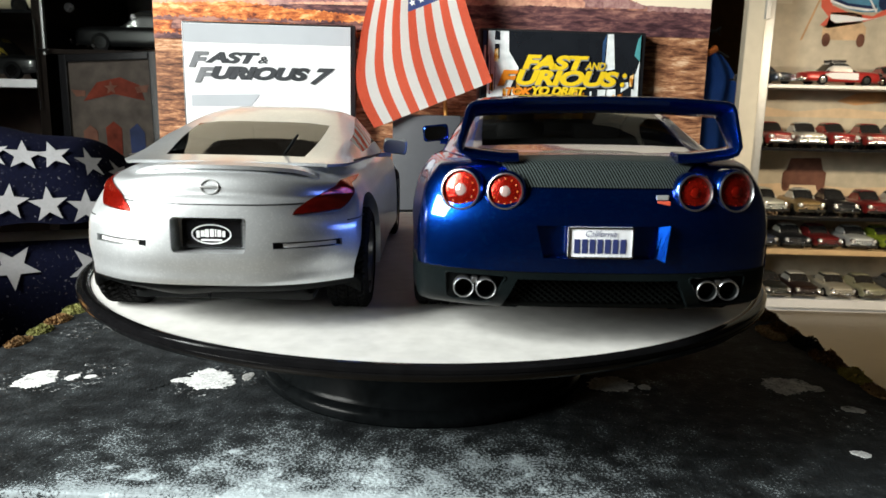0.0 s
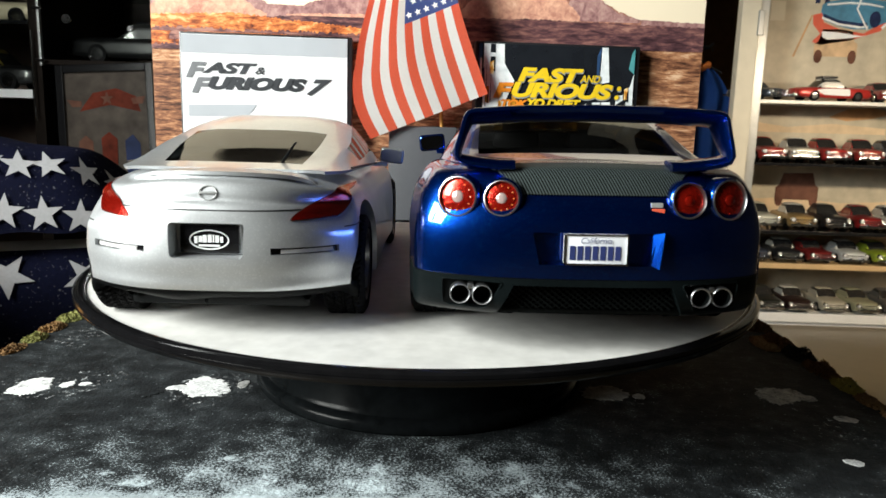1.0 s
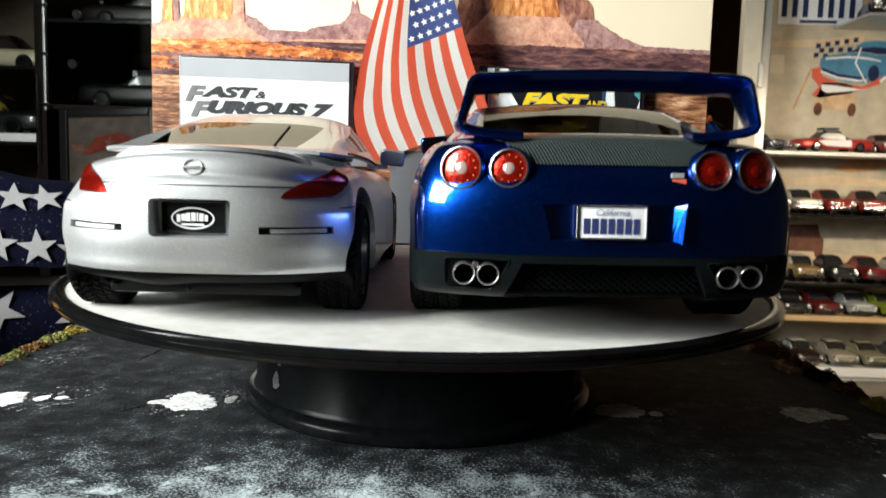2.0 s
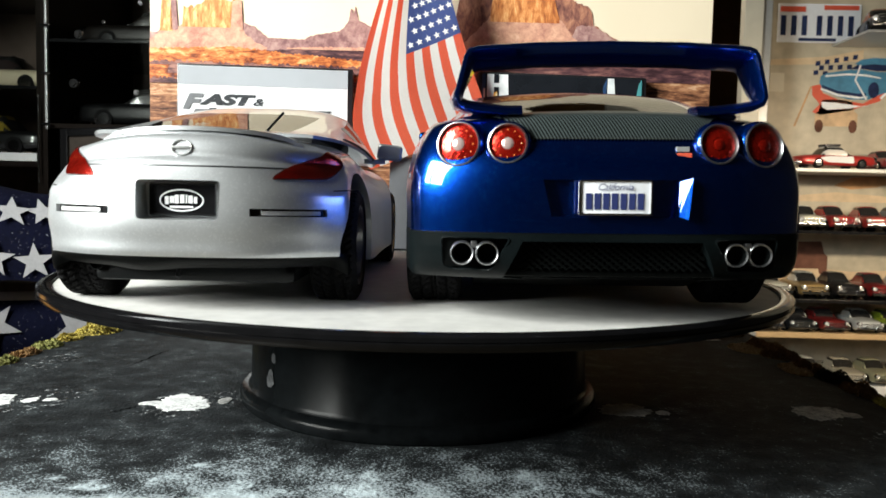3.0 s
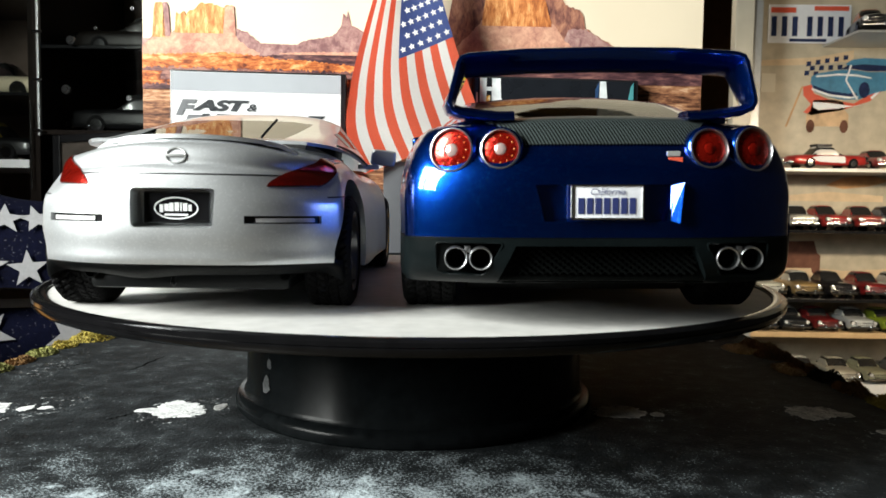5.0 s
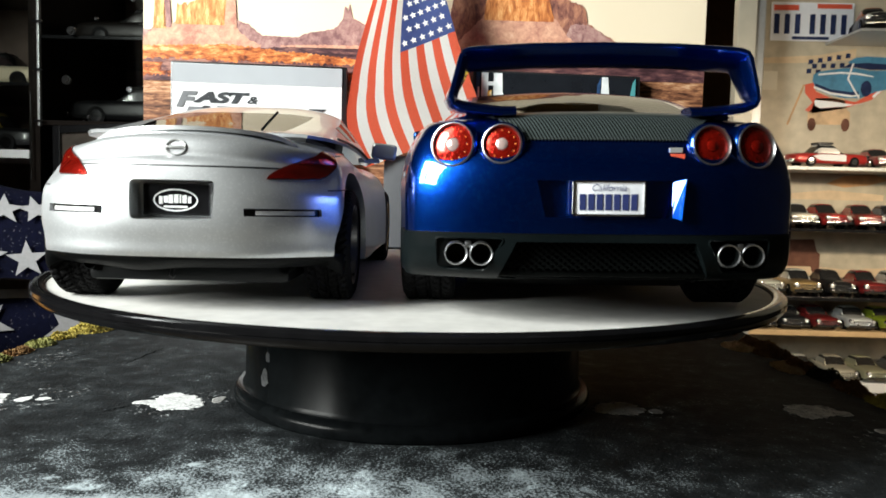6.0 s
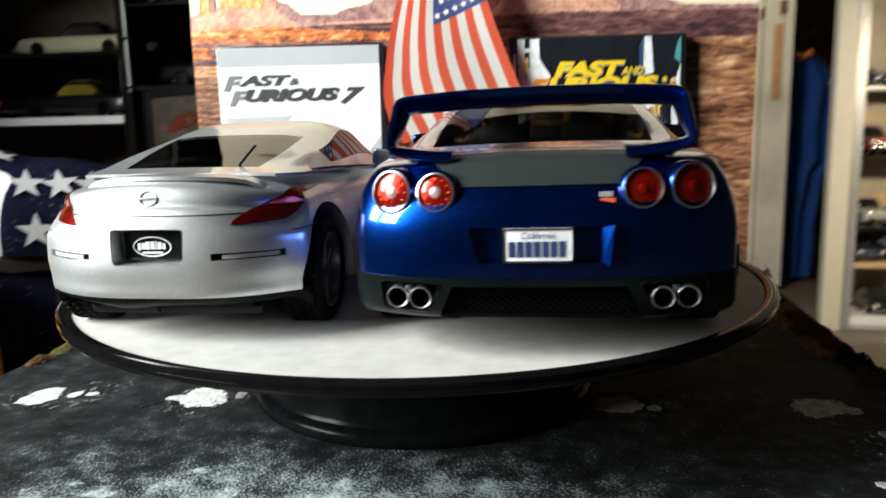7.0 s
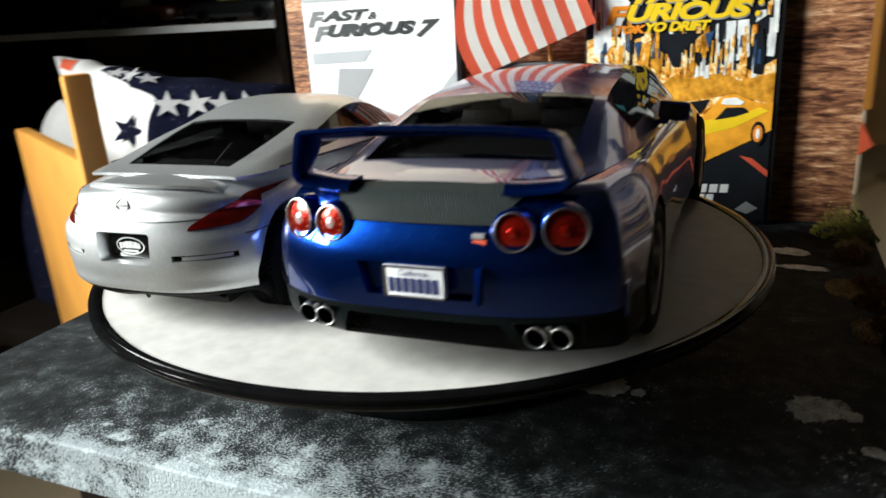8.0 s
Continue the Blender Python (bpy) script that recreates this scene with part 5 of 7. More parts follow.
mesa("butte", ((0.0078, 0.2150), (0.0092, 0.2375), (0.0102, 0.2396), (0.0160, 0.2400), (0.0175, 0.2168)), 0.2135, BUTTE, 0.0015, 16, 0.0004, "slim orange rock pillar")
mesa("pillar_shade", ((0.0160, 0.2398), (0.0198, 0.2395), (0.0207, 0.2330), (0.0216, 0.2168)), 0.2145, BUTTE_FAR, 0.0015, 17, 0.0004)
mesa("butte", ((0.0248, 0.2180), (0.0256, 0.2348), (0.0265, 0.2318), (0.0290, 0.2318), (0.0317, 0.2339), (0.0334, 0.2297), (0.0356, 0.2339), (0.0391, 0.2348), (0.0410, 0.2365), (0.0452, 0.2399), (0.0543, 0.2391), (0.0622, 0.2369), (0.0665, 0.2387), (0.0700, 0.2378), (0.0710, 0.2190)), 0.2170, BUTTE, 0.0015, 4, 0.0007, "tall orange butte")
mesa("butte_shade", ((0.0622, 0.2200), (0.0632, 0.2366), (0.0665, 0.2385), (0.0704, 0.2376), (0.0716, 0.2180)), 0.2150, PINK_ROCK, 0.0019, 18)
mesa("dark_plain", ((0.070, 0.1985), (0.10, 0.2015), (0.18, 0.2030), (0.30, 0.2050), (BW, 0.2020)), 0.1835, PLAIN_DARK, 0.0015, 2, 0.0006, "dark scrub plain")
mesa("sunlit_strip", ((0.105, 0.2030), (0.13, 0.2042), (0.19, 0.2048), (0.24, 0.2060)), 0.2020, PINK_ROCK, 0.0018, 12, 0.0004)
mesa("orange_ledge", ((0.0, 0.2005), (0.030, 0.2012), (0.060, 0.2025), (0.085, 0.2010), (0.105, 0.1985), (0.130, 0.1972), (0.165, 0.1940), (0.200, 0.1900), (0.212, 0.1884)), 0.1880, ORANGE_ROCK, 0.0019, 3, 0.0009, "bright orange rock ledge")
mesa("orange_ledge", ((0.0, 0.1900), (0.025, 0.1910), (0.050, 0.1895), (0.080, 0.1885), (0.110, 0.1870), (0.150, 0.1850), (0.190, 0.1790), (0.215, 0.1768)), 0.1765, ORANGE_ROCK, 0.0022, 13, 0.0010)
mesa("ledge_shade", ((0.0, 0.1782), (0.05, 0.1790), (0.10, 0.1776), (0.16, 0.1784), (0.22, 0.1775)), 0.1740, PLAIN_DARK, 0.0025, 31, 0.0014, "dark broken shade under the ledge")
mesa("ledge_shade", ((0.0, 0.1905), (0.03, 0.1912), (0.07, 0.1898), (0.12, 0.1900), (0.18, 0.1885)), 0.1878, PLAIN_DARK, 0.0024, 32, 0.0012)
mesa("ledge_hollow", ((0.014, 0.1850), (0.017, 0.1890), (0.022, 0.1885), (0.026, 0.1845)), 0.1815, PLAIN_DARK, 0.0026, 19, 0.0008)
mesa("butte", ((0.228, 0.2100), (0.234, 0.2200), (0.238, 0.2440), (0.242, 0.2620), (0.300, 0.2660), (0.316, 0.2600), (0.3248, 0.2487), (0.3275, 0.2440), (0.3375, 0.2406), (0.3420, 0.2347), (0.3426, 0.2266), (0.3510, 0.2219), (0.3660, 0.2126), (0.385, 0.2070)), 0.2020, BUTTE_SHADE, 0.0008, 7, 0.0008, "broad dark butte")
mesa("butte_slope", ((0.326, 0.2160), (0.330, 0.2255), (0.3426, 0.2258), (0.3510, 0.2212), (0.3660, 0.2120), (0.384, 0.2068)), 0.2045, BUTTE_FAR, 0.0012, 20)
mesa("butte_slope", ((0.240, 0.2080), (0.250, 0.2180), (0.262, 0.2310), (0.300, 0.2330), (0.318, 0.2290), (0.326, 0.2180), (0.336, 0.2090)), 0.2040, PINK_ROCK, 0.0013, 21, 0.0009)
mesa("butte_face", ((0.262, 0.2310), (0.266, 0.2580), (0.290, 0.2620), (0.306, 0.2580), (0.312, 0.2440), (0.316, 0.2300)), 0.2270, BUTTE, 0.0017, 8, 0.0010, "sunlit face of the butte")


def film_case(name, label, x, y, yaw, lean, cover):
    """An upright plastic film case, 14 mm deep; its lower left front corner stands at x, y."""
    c = thing(name, label, "film case", Matrix.Translation((x, y, 0.0)) @ pose(0, 0, 0, -lean, 0, yaw))
    part("case", box((0, 0, 0), (0.130, 0.0135, 0.1855), 0.0012), CASE_BLACK, c, "black plastic case")
    part("cover", box((0.0015, -0.0006, 0.002), (0.1262, 0.0006, 0.1838), 0.0002), cover, c, "printed paper cover", smooth=False)
    return c


def flat_shape(name, pts, mat, parent, y=-0.0009, label="", d=0.0004):
    return part(name, prism(pts, d, Matrix.Translation((0, y, 0))), mat, parent, label, smooth=False)


COVER_GREY = material("cover_grey", (0.40, 0.42, 0.45), 0.2, 0, 0.10, 30, 8)
white_case = film_case("film_case", "film case with a white cover and slanted black title", -0.1935, 0.2025, 6.0, 1.0, COVER_WHITE)
flat_shape("top_band", [(0.0015, 0.1700), (0.1262, 0.1700), (0.1262, 0.1835), (0.0015, 0.1835)], COVER_GREY, white_case, label="grey band")
INK_STEEL = material("title_grey", (0.045, 0.048, 0.053), 0.3, 0, 0.35, 40, 14)
INK_PALE = material("title_pale_grey", (0.16, 0.165, 0.175), 0.3, 0, 0.25, 60, 20)
lettering("title", "F", INK_PALE, 0.0045, 0.0200, 0.1515, 0.1634, -0.0011, white_case, "pale grey slanted letter", shear=0.3, bold=0.055)
lettering("title", "AST", INK_STEEL, 0.0165, 0.0582, 0.1550, 0.1634, -0.0011, white_case, "dark grey slanted title lettering", shear=0.3, bold=0.055)
lettering("title", "&", INK_STEEL, 0.0563, 0.0642, 0.1553, 0.1607, -0.0011, white_case, bold=0.015)
lettering("title", "F", INK_PALE, 0.0085, 0.0240, 0.1402, 0.1520, -0.0011, white_case, shear=0.3, bold=0.055)
lettering("title", "URIOUS", INK_STEEL, 0.0210, 0.0955, 0.1430, 0.1530, -0.0011, white_case, shear=0.3, bold=0.07)
lettering("title", "7", INK_STEEL, 0.0950, 0.1150, 0.1402, 0.1530, -0.0011, white_case, shear=0.5, bold=0.05)
flat_shape("grey_band", [(0.0060, 0.1225), (0.0505, 0.1235), (0.0575, 0.1326), (0.0060, 0.1312)], COVER_GREY, white_case, label="grey slanted band")
flat_shape("grey_wedge", [(0.022, 0.085), (0.036, 0.085), (0.058, 0.1180), (0.028, 0.1190)], INK_GREY, white_case, label="grey slanted mark")
flat_shape("grey_wedge", [(0.080, 0.060), (0.1262, 0.116), (0.1262, 0.060)], COVER_GREY, white_case)


def street_material():
    """Printed night street: bright blurred warm lights over dark."""
    m = bpy.data.materials.new("street_print")
    m.use_nodes = True
    n, l = m.node_tree.nodes, m.node_tree.links
    p = n["Principled BSDF"]
    p.inputs["Roughness"].default_value = 0.2
    tc = n.new("ShaderNodeTexCoord")
    st = n.new("ShaderNodeMapping")
    st.inputs["Scale"].default_value = (1.0, 1, 0.8)
    l.new(tc.outputs["Object"], st.inputs["Vector"])
    a = node(m, "ShaderNodeTexNoise", Scale=190.0, Detail=7.0, Roughness=0.68, Distortion=0.6)
    l.new(st.outputs[0], a.inputs["Vector"])
    ramp = n.new("ShaderNodeValToRGB")
    e = ramp.color_ramp.elements
    e[0].position, e[0].color = 0.36, (0.10, 0.028, 0.006, 1)
    e[1].position, e[1].color = 0.58, (0.92, 0.82, 0.56, 1)
    for ps, c in ((0.43, (0.60, 0.20, 0.02, 1)), (0.50, (0.85, 0.46, 0.08, 1))):
        el = e.new(ps)
        el.color = c
    l.new(a.outputs["Fac"], ramp.inputs["Fac"])
    l.new(ramp.outputs["Color"], p.inputs["Base Color"])
    return m


STREET = street_material()
CYAN_PRINT = material("pale_cyan_print", (0.78, 0.84, 0.86), 0.2, 0, 0.25, 160, 40)
PRINT_DUSK = material("blue_dusk_print", (0.03, 0.07, 0.16), 0.2, 0, 0.4, 120, 40)
PRINT_TEAL = material("teal_print", (0.08, 0.30, 0.32), 0.2, 0, 0.3, 120, 40)
CAR_PRINT = material("orange_car_print", (0.80, 0.34, 0.03), 0.2, 0, 0.3, 120, 40)
dark_case = film_case("film_case", "film case with city street cover, yellow title and orange car", 0.0310, 0.2155, 7.0, 1.0, COVER_BLACK)
flat_shape("street", [(0.0015, 0.060), (0.0620, 0.066), (0.1262, 0.066), (0.1262, 0.116), (0.112, 0.108), (0.096, 0.117), (0.078, 0.112), (0.066, 0.124), (0.050, 0.121), (0.046, 0.136), (0.030, 0.131), (0.018, 0.137), (0.0015, 0.133)], STREET, dark_case, y=-0.0008, label="printed warm street lights")
FIRE = material("orange_glow_print", (0.80, 0.28, 0.03), 0.2, 0, 0.7, 260, 90)
flat_shape("street_glow", [(0.030, 0.088), (0.048, 0.097), (0.062, 0.108), (0.074, 0.104), (0.088, 0.111), (0.104, 0.102), (0.1262, 0.107), (0.1262, 0.086), (0.100, 0.093), (0.076, 0.090), (0.052, 0.086)], FIRE, dark_case, y=-0.0011)
flat_shape("street_glow", [(0.044, 0.117), (0.050, 0.108), (0.056, 0.119), (0.050, 0.126)], FIRE, dark_case, y=-0.0011)
# pale lit towers with dark bars, and dark fronts between
flat_shape("tower_light", [(0.0062, 0.122), (0.0150, 0.124), (0.0215, 0.134), (0.0305, 0.1565), (0.0225, 0.1690), (0.0220, 0.1836), (0.0062, 0.1836)], CYAN_PRINT, dark_case, y=-0.0010, label="pale lit tower")
for z0, z1 in ((0.1770, 0.1835), (0.1630, 0.1740)):
    flat_shape("tower_dark", [(0.0112, z0), (0.0152, z0), (0.0150, z1), (0.0114, z1)], COVER_BLACK, dark_case, y=-0.0013)
flat_shape("tower_dark", [(0.0022, 0.145), (0.0046, 0.160), (0.0050, 0.1836), (0.0022, 0.1836)], PRINT_DUSK, dark_case, y=-0.0012)
flat_shape("tower_light", [(0.0992, 0.1836), (0.1040, 0.1836), (0.1062, 0.1574), (0.0985, 0.1560)], CYAN_PRINT, dark_case, y=-0.0010, label="pale lit tower")
flat_shape("tower_dark", [(0.0955, 0.1770), (0.0985, 0.1836), (0.0975, 0.1600), (0.0960, 0.1580)], PRINT_DUSK, dark_case, y=-0.0012)
flat_shape("tower_light", [(0.0932, 0.1415), (0.1076, 0.1422), (0.1092, 0.1181), (0.0966, 0.1141), (0.0920, 0.1188)], CYAN_PRINT, dark_case, y=-0.0012, label="pale lit tower")
flat_shape("tower_light", [(0.1200, 0.1180), (0.1245, 0.1175), (0.1258, 0.1640), (0.1213, 0.1480)], CYAN_PRINT, dark_case, y=-0.0010)
flat_shape("tower_dark", [(0.1213, 0.1680), (0.1257, 0.1640), (0.1257, 0.1833), (0.1235, 0.1800)], PRINT_TEAL, dark_case, y=-0.0012)
flat_shape("tower_light", [(0.1120, 0.1400), (0.1180, 0.1440), (0.1175, 0.1480), (0.1125, 0.1470)], CYAN_PRINT, dark_case, y=-0.0012)
flat_shape("tower_dark", [(0.1121, 0.1069), (0.1110, 0.1320), (0.1165, 0.1360), (0.1192, 0.1178), (0.1179, 0.1059)], COVER_BLACK, dark_case, y=-0.0014)
flat_shape("tower_dark", [(0.0498, 0.1352), (0.0790, 0.1345), (0.0652, 0.1217), (0.0648, 0.1122), (0.0599, 0.1131)], COVER_BLACK, dark_case, y=-0.0014)
flat_shape("tower_dark", [(0.0340, 0.1300), (0.0365, 0.1180), (0.0385, 0.1310)], PRINT_DUSK, dark_case, y=-0.0014)
flat_shape("tower_dark", [(0.0800, 0.1340), (0.0830, 0.1240), (0.0860, 0.1360)], PRINT_DUSK, dark_case, y=-0.0014)
# lit windows, lamps and dark gaps between the towers
crnd = random.Random(11)
for nm, mt, count, yy, wide, tall in (("lit_front", CYAN_PRINT, 26, -0.00125, (0.0012, 0.0045), (0.006, 0.024)), ("street_glow", FIRE, 30, -0.00130, (0.0010, 0.0040), (0.004, 0.018)), ("street_glow", STREET, 24, -0.00135, (0.0016, 0.0050), (0.005, 0.016)), ("dark_gap", COVER_BLACK, 26, -0.00145, (0.0006, 0.0018), (0.008, 0.026)), ("dark_gap", PRINT_DUSK, 12, -0.00150, (0.0008, 0.0022), (0.006, 0.020))):
    for _ in range(count):
        x, w, h = crnd.uniform(0.003, 0.122), crnd.uniform(*wide), crnd.uniform(*tall)
        z = crnd.uniform(0.104, 0.130)
        if x > 0.112 and z > 0.118 or x < 0.012:
            z += crnd.uniform(0.0, 0.035)
        pts = [(x, z), (min(x + w, 0.1258), z + crnd.uniform(-0.001, 0.001)), (min(x + w, 0.1258) - 0.0003, min(z + h, 0.183)), (x + 0.0003, min(z + h, 0.183) - crnd.uniform(0, 0.002))]
        bm = bmesh.new()
        bm.faces.new([bm.verts.new((px, yy, pz)) for px, pz in pts])
        part(nm, bm, mt, dark_case, smooth=False)
# title, with a grey offset edge behind the letters
for dx, dz, mt, yy in ((0.0006, -0.0010, INK_GREY, -0.0016), (0.0, 0.0, INK_YELLOW, -0.0019)):
    lettering("title", "FAST", mt, 0.0330 + dx, 0.0851 + dx, 0.1557 + dz, 0.1668 + dz, yy, dark_case, "yellow slanted title lettering" if dx == 0 else "grey edge of the title", bold=0.055)
    lettering("title", "AND", mt, 0.0822 + dx, 0.0985 + dx, 0.1567 + dz, 0.1622 + dz, yy, dark_case, bold=0.02)
    lettering("title", "URIOUS", mt, 0.0285 + dx, 0.1094 + dx, 0.1438 + dz, 0.1556 + dz, yy, dark_case, bold=0.05)
    lettering("title", ":", mt, 0.1108 + dx, 0.1158 + dx, 0.1440 + dz, 0.1545 + dz, yy, dark_case, bold=0.03)
lettering("title", "F", INK_ORANGE, 0.0140, 0.0305, 0.1428, 0.1548, -0.0019, dark_case, "orange first letter", bold=0.05)
lettering("title", "TOK", INK_ORANGE, 0.0205, 0.0420, 0.1362, 0.1420, -0.0019, dark_case, "orange title lettering", bold=0.055)
lettering("title", "YO DRIFT", INK_YELLOW, 0.0410, 0.0840, 0.1366, 0.1432, -0.0019, dark_case, bold=0.055)
# the printed car and its road
flat_shape("road_print", [(0.0015, 0.003), (0.1262, 0.003), (0.1262, 0.0690), (0.0860, 0.0480), (0.0500, 0.0440), (0.0015, 0.060)], COVER_BLACK, dark_case, y=-0.0011)
pc = flat_shape("printed_car", [(0.0627, 0.0405), (0.0617, 0.0659), (0.071, 0.0722), (0.0802, 0.0777), (0.088, 0.0853), (0.0925, 0.0914), (0.1015, 0.0935), (0.1108, 0.0895), (0.1182, 0.0867), (0.1262, 0.0869), (0.1262, 0.0684), (0.1197, 0.0646), (0.0855, 0.0472), (0.0713, 0.0397)], CAR_PRINT, dark_case, y=-0.0016, label="orange sports car print")
flat_shape("printed_hood", [(0.0638, 0.0631), (0.0822, 0.0756), (0.1024, 0.0785), (0.1184, 0.084), (0.1239, 0.0816), (0.1029, 0.0706), (0.0809, 0.0649)], INK_YELLOW, pc, y=-0.0018)
flat_shape("printed_window", [(0.0893, 0.0759), (0.0966, 0.0844), (0.1079, 0.0842), (0.1114, 0.081), (0.1024, 0.0781)], COVER_BLACK, pc, y=-0.0020)
flat_shape("printed_window", [(0.0930, 0.0870), (0.0945, 0.0905), (0.1025, 0.0912), (0.1080, 0.0880), (0.1060, 0.0860), (0.0975, 0.0862)], CYAN_PRINT, pc, y=-0.0021)
flat_shape("printed_lamp", [(0.0622, 0.0631), (0.0673, 0.0699), (0.0706, 0.065), (0.0659, 0.059)], CYAN_PRINT, pc, y=-0.0021)
flat_shape("printed_shade", [(0.0459, 0.0754), (0.0514, 0.0861), (0.0852, 0.0901), (0.0801, 0.0808), (0.0633, 0.0751)], COVER_BLACK, dark_case, y=-0.0015)
for cx, cz, rx, rz in ((0.0776, 0.0529, 0.0069, 0.0102), (0.1178, 0.0662, 0.0044, 0.0084)):
    flat_shape("printed_wheel", [(cx + rx * math.cos(2 * math.pi * i / 20), cz + rz * math.sin(2 * math.pi * i / 20)) for i in range(20)], COVER_BLACK, pc, y=-0.0021)
    flat_shape("printed_rim", [(cx + 0.70 * rx * math.cos(2 * math.pi * i / 20), cz + 0.70 * rz * math.sin(2 * math.pi * i / 20)) for i in range(20)], INK_ORANGE, pc, y=-0.0023)
    flat_shape("printed_hub", [(cx + 0.30 * rx * math.cos(2 * math.pi * i / 12), cz + 0.45 * rz * math.sin(2 * math.pi * i / 12)) for i in range(12)], CYAN_PRINT, pc, y=-0.0025)
flat_shape("road_mark", [(0.1071, 0.0508), (0.1262, 0.0354), (0.1262, 0.0400), (0.1154, 0.0488)], INK_RED, dark_case, y=-0.0013)
for k in range(5):
    flat_shape("text_bar", [(0.0665 + 0.0072 * k, 0.0240), (0.0720 + 0.0072 * k, 0.0241), (0.0726 + 0.0072 * k, 0.0302), (0.0671 + 0.0072 * k, 0.0300)], INK_WHITE, dark_case, y=-0.0014)
for k in range(3):
    flat_shape("text_bar", [(0.0738 + 0.0062 * k, 0.0180), (0.0786 + 0.0062 * k, 0.0181), (0.0792 + 0.0062 * k, 0.0229), (0.0744 + 0.0062 * k, 0.0228)], INK_WHITE, dark_case, y=-0.0014)
flat_shape("small_mark", [(0.1065, 0.0118), (0.1137, 0.0178), (0.1215, 0.0129), (0.1143, 0.0086)], INK_GREY, dark_case, y=-0.0014)

# the small stick flag, hanging fly end down
flag = thing("stick_flag", "small striped cloth flag with starry blue corner on a stick", "flag")
FA, FB = Vector((0.925, 0, 0.379)), Vector((-0.379, 0, 0.925))
F0 = Vector((-0.0495, 0.2065, 0.1085))
FW = 0.0972


def flag_at(a, b):
    """a: across the stripes in metres, b: up along them."""
    s = a / FW
    lift = 0.5 * ((b - 0.052) + math.hypot(b - 0.052, 0.024))
    a2 = a + (1 - s) * (0.84 * lift) + s * 0.10 * lift
    wave = 0.0012 * math.sin(9 * s + 22 * b) + 0.0008 * math.sin(5 + 40 * b + 4 * s)
    fold = -0.006 * (1 - s) ** 3
    return F0 + FA * (a2 - 0.004 * (1 - s) ** 2 * math.sin(min(1.0, b / 0.055) * math.pi)) + FB * b + Vector((0, wave + fold, 0))


bm = bmesh.new()
NA, NB, FL = 78, 70, 0.168
vs = [[bm.verts.new(flag_at(FW * i / NA, FL * j / NB)) for j in range(NB + 1)] for i in range(NA + 1)]
canton_b = 0.0690
for i in range(NA):
    for j in range(NB):
        f = bm.faces.new((vs[i][j], vs[i + 1][j], vs[i + 1][j + 1], vs[i][j + 1]))
        stripe = int((i + 0.5) / NA * 13)
        f.material_index = 2 if stripe >= 6 and FL * (j + 0.5) / NB > canton_b else stripe % 2
bmesh.ops.solidify(bm, geom=bm.faces[:], thickness=0.0003)
part("cloth", bm, [STRIPE_RED, STRIPE_WHITE, CANTON], flag, "woven cloth with red and white stripes")
for r in range(8):
    for c in range(6 if r % 2 == 0 else 5):
        a = FW * (6 / 13) + (FW * 7 / 13) * ((c + (0.5 if r % 2 == 0 else 1.0)) / 6)
        b = canton_b + 0.0055 + 0.0085 * r
        if b > FL - 0.004:
            continue
        p = flag_at(a, b)
        bm = bmesh.new()
        bm.faces.new([bm.verts.new(p + FA * x + FB * z + Vector((0, -0.0006, 0))) for x, z in star_outline(0.0027)])
        part("star", bm, STRIPE_WHITE, flag, smooth=False)
top = flag_at(FW * 0.5, FL)
part("stick", tube([(0.006, 0.2165, 0.118), (0.0, 0.2160, 0.19), (top.x + 0.01, 0.2155, top.z + 0.004)], 0.0016, 10), WOOD, flag, "thin wooden stick")
stand = thing("flag_stand", "grey box with a black side that holds the flag stick", "stand")
part("box_body", box((-0.0346, 0.2095, 0.0), (0.0176, 0.2245, 0.1195), 0.001), GREY_CARD, stand, "plain grey face")
part("box_side", box((0.0178, 0.2100, 0.0), (0.0268, 0.2140, 0.1190), 0.001), CASE_BLACK, stand, "black side")


# ---- moss along the edges of the road board ----
def moss_clump(cx, cy, w, d, h, mat, seed, z0=0.0):
    """A tuft of many small curled leaves on a low mound."""
    rnd = random.Random(seed)
    bm = bmesh.new()
    n = int(900 * (w * d) / (0.02 * 0.02)) + 160
    for _ in range(min(n, 1500)):
        a, rr = rnd.random() * 6.283, math.sqrt(rnd.random())
        x, y = rr * math.cos(a) * w / 2, rr * math.sin(a) * d / 2
        top = h * (1 - rr ** 2.2) * (0.55 + 0.45 * math.sin(seed + x * 400) * math.cos(y * 350))
        z = max(0.0, top) * rnd.random() ** 0.5
        s = rnd.uniform(0.0007, 0.0016)
        m = Matrix.Translation((cx + x, cy + y, z0 + z)) @ Euler((rnd.uniform(-1.4, 1.4), rnd.uniform(-1.4, 1.4), rnd.uniform(0, 6.28))).to_matrix().to_4x4()
        q = [m @ Vector(p) for p in ((0, -s * 0.4, 0), (s, 0, s * 0.25), (0, s * 0.4, 0), (-s * 0.8, 0, s * 0.2))]
        bm.faces.new([bm.verts.new(p) for p in q])
    ob = link_bm("moss", bm, mat)
    return tagged(ob, "dry tufts of model moss along the board edge", "moss", "moss", "stuff")


